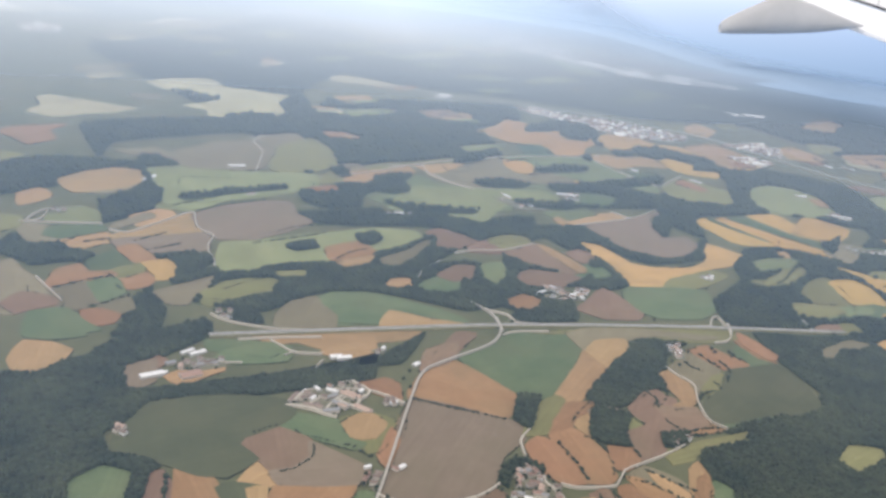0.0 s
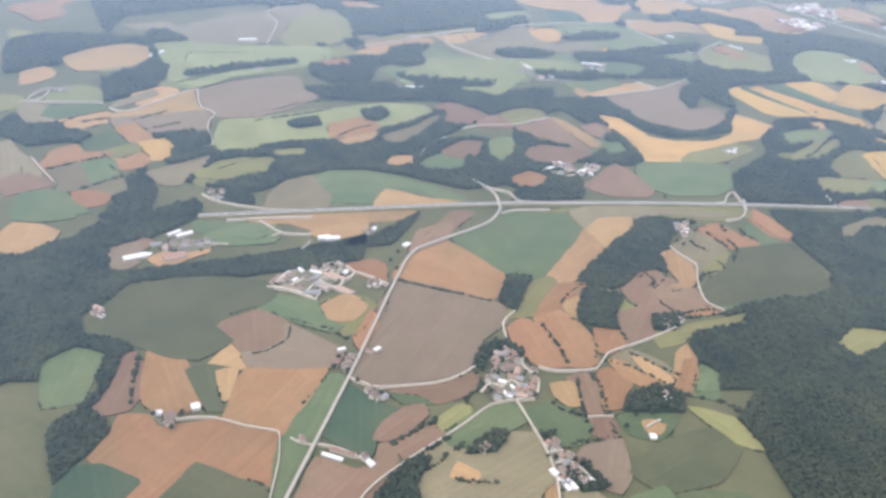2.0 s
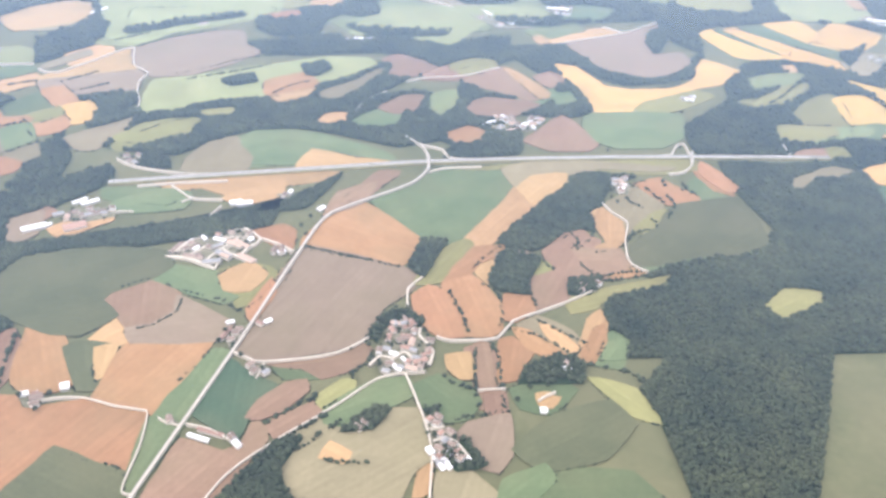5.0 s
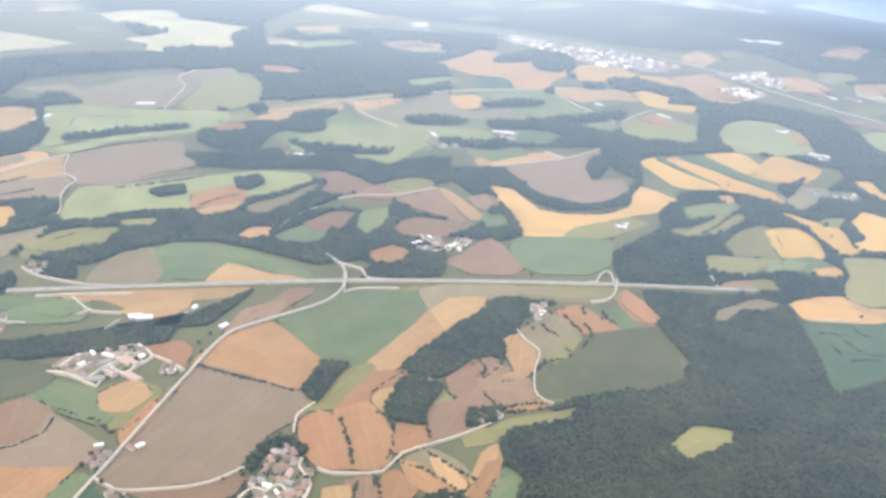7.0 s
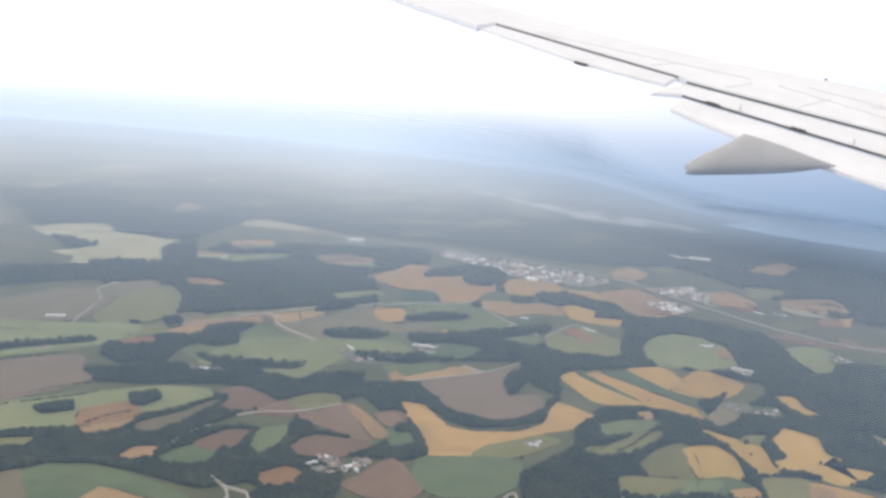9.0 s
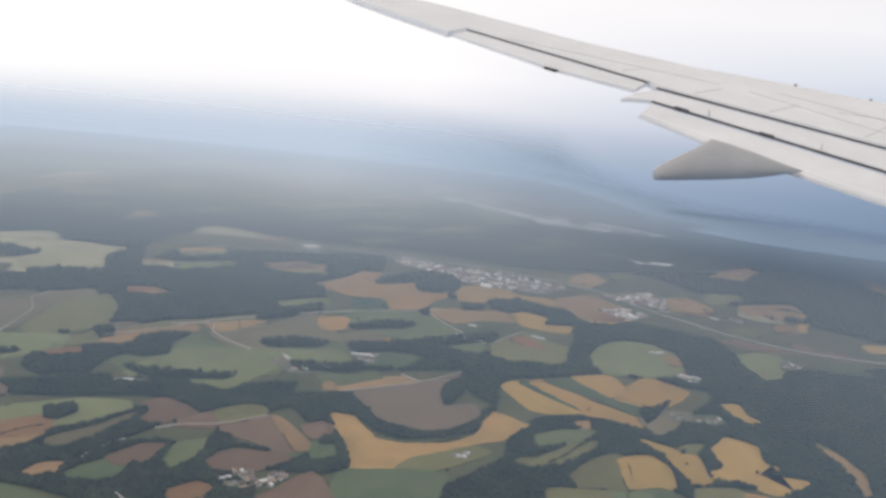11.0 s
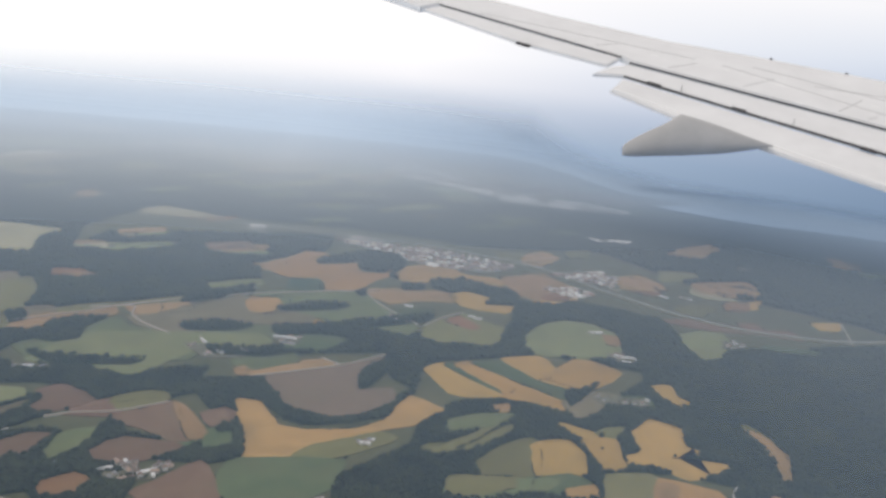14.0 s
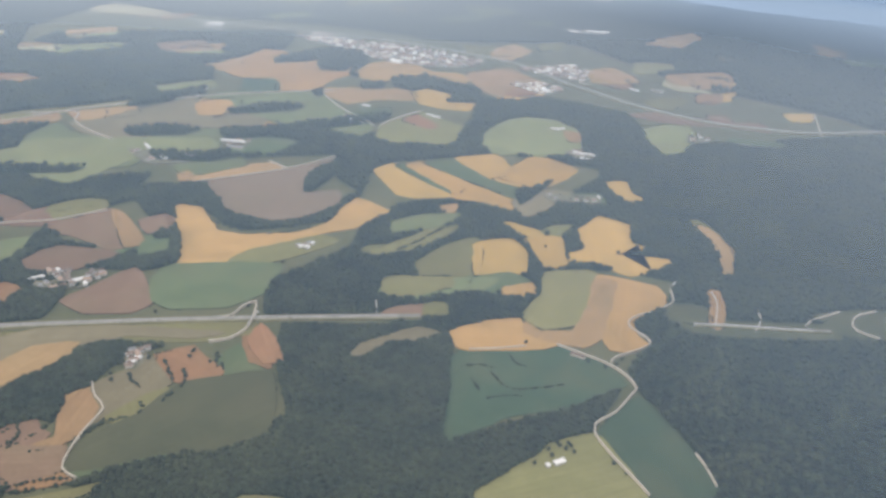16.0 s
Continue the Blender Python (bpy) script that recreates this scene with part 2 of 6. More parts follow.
def field(crop, pts):
    material, label = CROPS[crop]
    far = np.hypot(*np.mean(pts, 0))
    line = spline(pts, True, 5 + far * 0.0035)
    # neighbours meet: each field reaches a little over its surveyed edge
    along = np.roll(line, -1, 0) - np.roll(line, 1, 0)
    out = np.stack([along[:, 1], -along[:, 0]], -1) / (np.linalg.norm(along, axis=1)[:, None] + 1e-9)
    area = (line[:, 0] * np.roll(line[:, 1], -1) - line[:, 1] * np.roll(line[:, 0], -1)).sum()
    line = line + out * math.copysign(min(3.2, 0.0045 * far), area)
    for k, q in enumerate(line):
        for size, amount in ((45.0, 0.0030), (16.0, 0.0022)):
            line[k] = line[k] + np.array([noise.noise((q[0] / size, q[1] / size, 3.0)), noise.noise((q[0] / size, q[1] / size, 9.0))]) * amount * far
    LEVEL[0] += 0.0025
    OPEN.append(line)
    EDGES.append(line)
    return tagged(slab("field", line, LEVEL[0], material), label, "field", "farm fields", "structure")


def ribbon(name, pts, width, z, material, step=8):
    line = spline(pts, False, step)
    d = np.gradient(line, axis=0)
    d /= np.linalg.norm(d, axis=1)[:, None] + 1e-9
    side = np.stack([-d[:, 1], d[:, 0]], -1)
    n = len(line)
    verts, faces = [], []
    for k, (dx, dz) in enumerate(((-0.5, -z), (-0.5, 0), (0, 0.06), (0.5, 0), (0.5, -z))):
        for q, s in zip(line, side):
            wob = 1 + 0.12 * noise.noise((q[0] / 9, q[1] / 9, k))
            verts.append((*(q + s * dx * width * wob), z + dz))
    for k in range(4):
        for i in range(n - 1):
            faces.append((k * n + i, (k + 1) * n + i, (k + 1) * n + i + 1, k * n + i + 1)[::-1])
    return mesh_object(name, verts, faces, material)


def road(kind, width, pts):
    material, label = ROADS[kind]
    width *= 0.86
    LINES.append((spline(pts, False, 2.5), width / 2 if kind != "motorway" else width * 0.65 + 1.5))
    if kind != "motorway":
        return tagged(ribbon("country_road" if kind == "road" else "farm_lane", pts, width, 2.5, material), label, "road", "", "structure")
    # two carriageways on a grassy bank, with a planted strip between them
    bank = tagged(ribbon("motorway", pts, width * 1.25, 2.5, VERGE), "two-lane grey motorway with a green strip down the middle", "road", "", "structure")
    line = spline(pts, False, 8)
    d = np.gradient(line, axis=0)
    d /= np.linalg.norm(d, axis=1)[:, None] + 1e-9
    side = np.stack([-d[:, 1], d[:, 0]], -1)
    for k in (-1, 1):
        lane = ribbon("carriageway", list((line + side * k * width * 0.27)[::3]) + [line[-1] + side[-1] * k * width * 0.27], width * 0.40, 2.62, material)
        lane.parent = bank
        for off in (-0.46, 0.46):
            edge = ribbon("edge_line", list((line + side * (k * width * 0.27 + off * width * 0.40))[::3]), 0.22, 2.70, MARKING)
            edge.parent = lane
    return bank


def inside(poly, x, y):
    px, py = poly[:, 0], poly[:, 1]
    qx, qy = np.roll(px, -1), np.roll(py, -1)
    hit = np.zeros(len(x), bool)
    for a, b, c, d in zip(px, py, qx, qy):
        cross = (b > y) != (d > y)
        hit ^= cross & (x < (c - a) * (y - b) / (d - b + 1e-12) + a)
    return hit


ICO_V = np.array([(0, 0, 1.0)] + [(0.894 * math.cos(k * 1.2566), 0.894 * math.sin(k * 1.2566), 0.447) for k in range(5)]
                 + [(0.894 * math.cos(k * 1.2566 + 0.6283), 0.894 * math.sin(k * 1.2566 + 0.6283), -0.447) for k in range(5)] + [(0, 0, -1.0)])
ICO_F = np.array([(0, 1 + k, 1 + (k + 1) % 5) for k in range(5)] + [(1 + k, 6 + k, 1 + (k + 1) % 5) for k in range(5)]
                 + [(6 + k, 6 + (k + 1) % 5, 1 + (k + 1) % 5) for k in range(5)] + [(11, 6 + (k + 1) % 5, 6 + k) for k in range(5)])
OCT_V = np.array([(0, 0, 1.0), (1, 0, 0.1), (0, 1, -0.1), (-1, 0, 0.1), (0, -1, -0.1), (0, 0, -1.0)])
OCT_F = np.array([(0, 1, 2), (0, 2, 3), (0, 3, 4), (0, 4, 1), (5, 2, 1), (5, 3, 2), (5, 4, 3), (5, 1, 4)])
rng = np.random.default_rng(7)


def crowns(name, x, y, r, base, material, fine=True):
    """Many uneven leaf clumps in one mesh."""
    shape_v, shape_f = (ICO_V, ICO_F) if fine else (OCT_V, OCT_F)
    n, k = len(x), len(shape_v)
    a = rng.uniform(0, 6.283, (n, 1))
    turned = np.stack([shape_v[:, 0] * np.cos(a) - shape_v[:, 1] * np.sin(a), shape_v[:, 0] * np.sin(a) + shape_v[:, 1] * np.cos(a), np.repeat(shape_v[None, :, 2], n, 0)], -1)
    v = turned * rng.uniform(0.72, 1.3, (n, k, 1))
    v = v * np.stack([r, r, r * rng.uniform(0.65, 0.95, n)], -1)[:, None]
    v += np.stack([x, y, base + r * rng.uniform(0.5, 1.1, n)], -1)[:, None]
    f = (shape_f[None] + k * np.arange(n)[:, None, None]).reshape(-1, 3)
    me = bpy.data.meshes.new(name)
    me.vertices.add(n * k)
    me.vertices.foreach_set("co", v.astype(np.float32).ravel())
    me.loops.add(len(f) * 3)
    me.loops.foreach_set("vertex_index", f.astype(np.int32).ravel())
    me.polygons.add(len(f))
    me.polygons.foreach_set("loop_start", np.arange(0, len(f) * 3, 3, dtype=np.int32))
    me.polygons.foreach_set("use_smooth", np.ones(len(f), bool))
    me.update(calc_edges=True)
    me.materials.append(material)
    return new(name, me)


OPEN = []      # outlines of open ground, which trees keep clear of
LINES = []     # road centre lines and half widths
FLOOR = [0.01]


def wood(pts, density=1.0, over=False):
    """Closed woodland inside an outline; it leaves fields, villages and roads free unless it stands on a field."""
    line = spline(pts, True, 12)
    mid = np.hypot(*line.mean(0))
    if over:
        LEVEL[0] += 0.0025
        top = LEVEL[0]
    else:
        FLOOR[0] += 0.002
        top = FLOOR[0]
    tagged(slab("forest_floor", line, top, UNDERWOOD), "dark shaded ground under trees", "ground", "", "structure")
    lo, hi = line.min(0), line.max(0)
    s = max(1.9, 0.0031 * mid) / density ** 0.5
    gx, gy = np.meshgrid(np.arange(lo[0], hi[0], s), np.arange(lo[1], hi[1], s))
    x = gx.ravel() + rng.uniform(-0.9, 0.9, gx.size) * s
    y = gy.ravel() + rng.uniform(-0.9, 0.9, gx.size) * s
    ok = inside(line, x, y)
    x, y = x[ok], y[ok]
    if not over:
        for outline in OPEN:
            a, c = outline.min(0), outline.max(0)
            if a[0] > hi[0] or c[0] < lo[0] or a[1] > hi[1] or c[1] < lo[1]:
                continue
            near = (x > a[0]) & (x < c[0]) & (y > a[1]) & (y < c[1])
            near[near] = inside(outline, x[near], y[near])
            x, y = x[~near], y[~near]
    for track, half in LINES:
        a, c = track.min(0) - half - 3, track.max(0) + half + 3
        near = np.nonzero((x > a[0]) & (x < c[0]) & (y > a[1]) & (y < c[1]))[0]
        if len(near):
            d = np.hypot(x[near][:, None] - track[None, :, 0], y[near][:, None] - track[None, :, 1]).min(1)
            keep = np.ones(len(x), bool)
            keep[near[d < half + 1.4]] = False
            x, y = x[keep], y[keep]
    if len(x) < 3:
        return None
    r = np.minimum(s / density ** -0.5, 9.0) * rng.uniform(0.7, 1.02, len(x)) * (0.9 + 0.3 * rng.random(len(x)) ** 4)
    ob = crowns("woodland", x, y, r, top + 0.8, LEAF, mid < 1000)
    return tagged(ob, "dense dark green broadleaf woodland canopy", "forest", "", "stuff")


def hedge(width, pts):
    line = spline(pts, False, 3)
    gap = np.linalg.norm(np.diff(line, axis=0), axis=1)
    along = np.r_[0, np.cumsum(gap)]
    n = max(2, int(along[-1] / (width * 0.55)))
    t = np.sort(rng.uniform(0, along[-1], n))
    x = np.interp(t, along, line[:, 0]) + rng.normal(0, width * 0.22, n)
    y = np.interp(t, along, line[:, 1]) + rng.normal(0, width * 0.22, n)
    ob = crowns("hedgerow", x, y, width * rng.uniform(0.3, 0.62, n), min(ground_z(p, q) for p, q in line) - 0.2, LEAF, np.hypot(*line.mean(0)) < 1200)
    return tagged(ob, "uneven dark green hedgerow of shrubs and trees", "hedge", "", "stuff")


# ---- ground ----
FLAT_LAND, LAND_RIM = 4200.0, 4860.0


def rise(r):
    """Beyond the flat land the haze sheet climbs, to fade into the sky."""
    return 205.0 * (max(0.0, r - FLAT_LAND) / (LAND_RIM - FLAT_LAND)) ** 1.3


def sheet(name, radii, lift, material, wobble=0.0, pull=0.0):
    """A round sheet of land or haze, or a ring of it, that climbs at the far rim; pull draws its rim in on the side
    away from the sun.
    """
    n, verts, faces = 128, [], []
    for i, r in enumerate(radii):
        for k in range(n):
            a = 2 * math.pi * k / n
            q = r + (wobble * noise.noise((math.cos(a) * 4, math.sin(a) * 4, 1.0)) if i == 0 else 0.0)
            q -= pull * min(1.0, max(0.0, (math.cos(a) - 0.50) / 0.14)) * (r - radii[0]) / (radii[-1] - radii[0])
            verts.append((q * math.cos(a), q * math.sin(a), lift + rise(r) * (1 + 0.10 * noise.noise((math.cos(a) * 7, math.sin(a) * 7, 5.0)))))
    for i in range(len(radii) - 1):
        faces += [(i * n + k, (i + 1) * n + k, (i + 1) * n + (k + 1) % n, i * n + (k + 1) % n) for k in range(n)]
    if not wobble:
        faces.append(tuple(range(n)))
    return mesh_object(name, verts, faces, material)


WING_SHADOW_PULL = 1000.0   # draws in land and haze opposite the sun, hiding the wing's cast shadow


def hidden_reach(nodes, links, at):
    """The distance over the ground, lengthened on the side away from the sun to hide the wing's shadow."""
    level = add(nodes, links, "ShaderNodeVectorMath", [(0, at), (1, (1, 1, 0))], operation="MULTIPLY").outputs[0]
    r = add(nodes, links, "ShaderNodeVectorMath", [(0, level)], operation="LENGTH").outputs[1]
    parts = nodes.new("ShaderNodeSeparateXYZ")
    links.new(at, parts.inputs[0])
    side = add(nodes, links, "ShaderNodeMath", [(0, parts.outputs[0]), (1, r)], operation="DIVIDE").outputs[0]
    nearer = add(nodes, links, "ShaderNodeMapRange", [(0, side), (1, 0.50), (2, 0.64), (3, 0.0), (4, WING_SHADOW_PULL)]).outputs[0]
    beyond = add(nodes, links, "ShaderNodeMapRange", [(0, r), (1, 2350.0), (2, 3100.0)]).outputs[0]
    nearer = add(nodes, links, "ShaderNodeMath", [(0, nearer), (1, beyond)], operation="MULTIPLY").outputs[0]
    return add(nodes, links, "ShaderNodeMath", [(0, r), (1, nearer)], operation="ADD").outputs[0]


CLIMB = [FLAT_LAND + (LAND_RIM - FLAT_LAND) * k / 8 for k in range(11)]
ground = sheet("ground", [1500.0, 2800.0], 0.0, GRASS)
tagged(ground, "rolling green grassland reaching to the horizon", "ground", "", "structure")

quilt_m, qn, ql = nodes_of("far_patchwork_of_fields")
q_at = qn.new("ShaderNodeTexCoord").outputs["Object"]
q_warp = add(qn, ql, "ShaderNodeTexNoise", [("Vector", q_at), ("Scale", 1 / 160.0), ("Detail", 4.0)])
q_shift = add(qn, ql, "ShaderNodeVectorMath", [(0, q_warp.outputs[1]), (1, (140, 140, 0))], operation="MULTIPLY").outputs[0]
q_cell = qn.new("ShaderNodeTexVoronoi")
ql.new(add(qn, ql, "ShaderNodeVectorMath", [(0, q_at), (1, q_shift)], operation="ADD").outputs[0], q_cell.inputs["Vector"])
q_cell.inputs["Scale"].default_value = 1 / 170.0
q_one = qn.new("ShaderNodeSeparateColor")
ql.new(q_cell.outputs["Color"], q_one.inputs[0])
q_ramp = qn.new("ShaderNodeValToRGB")
ql.new(q_one.outputs[0], q_ramp.inputs[0])
q_ramp.color_ramp.interpolation = "CONSTANT"
q_ramp.color_ramp.elements[0].color = (0.03, 0.05, 0.025, 1)
q_ramp.color_ramp.elements[1].position, q_ramp.color_ramp.elements[1].color = 0.94, (0.56, 0.50, 0.38, 1)
for stop, colour in ((0.36, (0.06, 0.085, 0.045, 1)), (0.52, (0.14, 0.18, 0.09, 1)), (0.66, (0.27, 0.25, 0.14, 1)), (0.79, (0.38, 0.28, 0.16, 1)), (0.88, (0.21, 0.25, 0.13, 1))):
    q_ramp.color_ramp.elements.new(stop).color = colour
q_fine = add(qn, ql, "ShaderNodeTexNoise", [("Vector", q_at), ("Scale", 1 / 14.0), ("Detail", 4.0)])
q_tone = add(qn, ql, "ShaderNodeMapRange", [(0, q_fine.outputs[0]), (1, 0.25), (2, 0.75), (3, 0.7), (4, 1.3)]).outputs[0]
ql.new(mix(qn, ql, 1.0, q_ramp.outputs[0], q_tone, "MULTIPLY"), qn["Principled BSDF"].inputs["Base Color"])
qn["Principled BSDF"].inputs["Roughness"].default_value = 0.95
far_land = sheet("far_farmland", [2630.0, 3000.0, 3400.0, 3700.0, 4030.0], 0.006, quilt_m, 140.0, WING_SHADOW_PULL)
tagged(far_land, "far patchwork of woods and pale fields", "farmland", "", "structure")

# ---- fields ----
field("greytan", [(-301, 1003), (-267, 994), (-246, 966), (-264, 945), (-296, 942)])
field("olive", [(120, 1233), (193, 1263), (208, 1272), (276, 1290), (355, 1315), (338, 1283), (233, 1250), (158, 1194), (93, 1168), (79, 1175)])
field("tan", [(-182, 1028), (-138, 1061), (-133, 995), (-144, 987), (-179, 996)])
field("tan", [(-263, 949), (-215, 974), (-212, 958), (-256, 936)])
field("tan", [(-258, 929), (-215, 951), (-214, 943), (-253, 925)])
field("green", [(-236, 896), (-204, 921), (-190, 875), (-214, 858), (-229, 867)])
field("greytan", [(-289, 856), (-281, 846), (-263, 796), (-269, 776), (-282, 771)])
field("greytan", [(-227, 787), (-203, 802), (-201, 768), (-227, 770)])
field("olive", [(-139, 784), (-122, 803), (-82, 824), (-59, 831), (-58, 820), (-74, 802), (-113, 783), (-134, 774)])
field("greytan", [(-181, 807), (-119, 843), (-126, 824), (-154, 778), (-166, 780)])
field("green", [(-29, 775), (-6, 791), (31, 787), (60, 766), (98, 732), (110, 710), (70, 714), (36, 729), (-14, 719), (-35, 726)])
field("olive", [(-54, 848), (-22, 848), (-25, 834), (-51, 834)])
field("tan", [(57, 803), (70, 820), (88, 821), (84, 801), (64, 793)])
field("tan", [(-105, 707), (-14, 703), (52, 693), (31, 682), (-15, 678), (-47, 672), (-69, 690), (-91, 687)])
field("green", [(-147, 702), (-104, 694), (-90, 673), (-98, 665), (-145, 685)])
field("brown", [(46, 641), (62, 658), (91, 688), (108, 686), (65, 643)])
field("pale", [(-288, 1638), (-268, 1661), (-232, 1633), (-259, 1619)])
field("pale", [(-8, 2502), (76, 2568), (78, 2518), (-6, 2464)])
field("tan", [(316, 1956), (344, 2014), (405, 2008), (473, 1959), (489, 1900), (416, 1898), (372, 1925)])
field("olive", [(231, 1586), (261, 1611), (302, 1637), (268, 1578)])
field("greytan", [(204, 1625), (283, 1649), (343, 1642), (261, 1611)])
field("mauve", [(1542, 3303), (1782, 3265), (1806, 3009), (1552, 2789), (1502, 3031)])
field("greytan", [(636, 2800), (918, 3059), (1021, 2838), (818, 2643), (642, 2631)])
field("tan", [(885, 2624), (1150, 2742), (1123, 2664), (873, 2576)])
field("tan", [(267, 1266), (314, 1279), (305, 1233), (279, 1223)])
field("tan", [(453, 1320), (505, 1329), (483, 1244), (426, 1227)])
field("green", [(483, 1146), (548, 1107), (501, 1063), (453, 1071)])
field("tan", [(386, 1006), (426, 1026), (500, 1031), (498, 1009), (384, 979)])
field("brown", [(202, 913), (245, 934), (225, 895), (201, 893)])
field("green", [(92, 797), (125, 822), (146, 813), (129, 781), (95, 784)])
field("green", [(280, 824), (333, 843), (328, 812), (299, 804)])
field("yellow", [(618, 987), (648, 1009), (649, 989), (685, 896), (679, 892), (637, 895), (620, 907)])
field("green", [(649, 997), (671, 1002), (706, 912), (686, 900)])
field("yellow", [(663, 997), (691, 1008), (730, 914), (767, 853), (755, 832), (736, 844), (717, 868), (681, 888), (693, 908)])
field("green", [(693, 1004), (734, 1013), (747, 1007), (764, 936), (795, 892), (770, 859), (752, 877), (730, 921)])
field("yellow", [(742, 1019), (801, 1023), (803, 1000), (800, 968), (757, 937), (743, 997)])
field("yellow", [(800, 968), (861, 1011), (892, 955), (856, 922), (796, 894), (756, 943)])
field("olive", [(530, 765), (543, 776), (584, 778), (619, 803), (648, 807), (634, 790), (587, 770), (564, 758), (539, 756)])
field("tan", [(656, 863), (677, 868), (668, 847), (656, 844)])
field("olive", [(579, 732), (631, 766), (661, 775), (662, 763), (629, 696), (618, 692), (608, 676), (594, 679), (596, 697), (572, 704)])
field("yellow", [(652, 755), (678, 767), (700, 763), (701, 732), (677, 686), (628, 694)])
field("yellow", [(709, 807), (721, 805), (741, 775), (738, 763), (719, 767)])
field("yellow", [(713, 761), (758, 760), (727, 692), (704, 693), (711, 725)])
field("olive", [(741, 775), (765, 786), (794, 784), (759, 763)])
field("yellow", [(791, 769), (835, 802), (856, 773), (832, 731), (841, 714), (819, 704), (793, 709), (802, 701), (850, 681), (836, 666), (786, 660), (770, 684), (738, 700), (751, 720), (770, 724)])
field("yellow", [(904, 901), (934, 901), (920, 859), (924, 840), (898, 831), (897, 863)])
field("green", [(829, 874), (874, 867), (861, 832), (822, 847)])
field("olive", [(938, 770), (954, 769), (954, 747), (943, 702), (929, 675), (892, 635), (888, 636), (923, 677), (938, 711), (936, 739)])
field("green", [(618, 692), (660, 689), (674, 672), (647, 662), (625, 655), (609, 664)])
field("darkgreen", [(499, 458), (536, 538), (546, 557), (562, 565), (587, 561), (619, 560), (644, 545), (663, 519), (668, 488), (604, 472), (556, 474), (529, 467)])
field("darkgreen", [(612, 435), (668, 467), (671, 443), (667, 388), (658, 354), (609, 364)])
field("olive", [(493, 397), (526, 412), (550, 421), (571, 431), (602, 435), (609, 431), (605, 365)])
field("green", [(790, 592), (812, 585), (819, 572), (805, 554), (785, 561)])
field("olive", [(919, 527), (959, 535), (932, 508), (915, 512)])
field("yellow", [(951, 1308), (1034, 1321), (1013, 1291), (963, 1268), (925, 1277)])
field("orange", [(1200, 1441), (1266, 1448), (1242, 1379), (1233, 1340), (1198, 1331), (1175, 1381)])
field("yellow", [(1397, 1385), (1484, 1390), (1480, 1340), (1429, 1303), (1381, 1345)])
field("pale", [(1310, 1356), (1377, 1394), (1401, 1380), (1370, 1322), (1376, 1295), (1316, 1309)])
field("yellow", [(1332, 1271), (1446, 1291), (1383, 1246), (1310, 1234)])
field("olive", [(1211, 1258), (1287, 1271), (1288, 1246), (1224, 1199), (1186, 1212)])
field("yellow", [(1428, 1157), (1497, 1151), (1442, 1107), (1415, 1119)])
field("lightgreen", [(1098, 1098), (1157, 1121), (1187, 1101), (1150, 1043), (1087, 987), (1055, 984), (1077, 1052)])
field("brown", [(1121, 1182), (1191, 1186), (1242, 1144), (1257, 1103), (1182, 1125), (1128, 1160)])
field("brown", [(1269, 1163), (1303, 1154), (1290, 1115), (1340, 1110), (1321, 1067), (1257, 1103)])
field("green", [(1200, 1024), (1235, 1048), (1297, 1013), (1302, 994), (1245, 993)])
field("tan", [(1470, 1652), (1576, 1738), (1698, 1803), (1703, 1742), (1537, 1616)])
field("pale", [(1587, 1549), (1638, 1544), (1622, 1524), (1576, 1524)])
field("olive", [(2012, 1547), (2085, 1546), (1975, 1444), (1976, 1494)])
field("tan", [(1996, 1689), (2033, 1660), (1958, 1547), (1889, 1547)])
field("tan", [(503, 1202), (530, 1199), (532, 1161), (507, 1163)])
field("olive", [(1032, 1670), (1104, 1656), (1142, 1598), (1074, 1565), (1014, 1598)])
field("green", [(643, 1245), (726, 1247), (700, 1197), (661, 1187)])
field("lightgreen", [(436, 1595), (482, 1650), (517, 1616), (551, 1583), (471, 1575)])
field("olive", [(-70, 555), (-43, 563), (-26, 548), (-40, 516), (-60, 510), (-70, 530)])
field("orange", [(-37, 607), (-10, 613), (-3, 603), (-11, 578), (-20, 586)])
field("tan", [(-53, 503), (-39, 518), (-9, 565), (-30, 522), (-48, 497)])
field("tan", [(-156, 494), (-135, 520), (-119, 493), (-135, 485), (-153, 487)])
field("green", [(-261, 515), (-242, 530), (-224, 519), (-230, 499), (-239, 472), (-258, 471)])
field("green", [(-46, 443), (-23, 434), (-18, 423), (-40, 428)])
field("brown", [(-48, 444), (-13, 441), (15, 449), (19, 442), (6, 426), (-18, 423), (-27, 435)])
field("tan", [(21, 333), (28, 334), (20, 315), (11, 313)])
field("brown", [(82, 428), (100, 430), (95, 394), (83, 368), (72, 371), (78, 398)])
field("greytan", [(127, 444), (144, 451), (161, 430), (163, 409), (152, 405), (138, 429)])
field("tan", [(180, 439), (193, 447), (189, 430), (164, 399), (155, 398), (159, 410)])
field("green", [(189, 423), (195, 409), (177, 384), (161, 394)])
field("green", [(97, 382), (125, 387), (138, 372), (113, 356), (97, 365)])
field("orange", [(24, 612), (62, 632), (97, 569), (67, 535), (-1, 580)])
field("mauve", [(-1, 578), (66, 533), (80, 520), (64, 501), (37, 485), (19, 455), (3, 449), (-50, 449), (-66, 461)])
field("brown", [(26, 621), (46, 657), (81, 667), (60, 634)])
field("green", [(70, 634), (116, 659), (139, 677), (190, 676), (247, 657), (184, 610), (132, 562), (110, 559), (97, 571)])
field("olive", [(162, 679), (335, 660), (386, 648), (362, 631), (305, 641), (259, 658)])
field("tan", [(122, 517), (151, 542), (137, 518), (125, 498)])
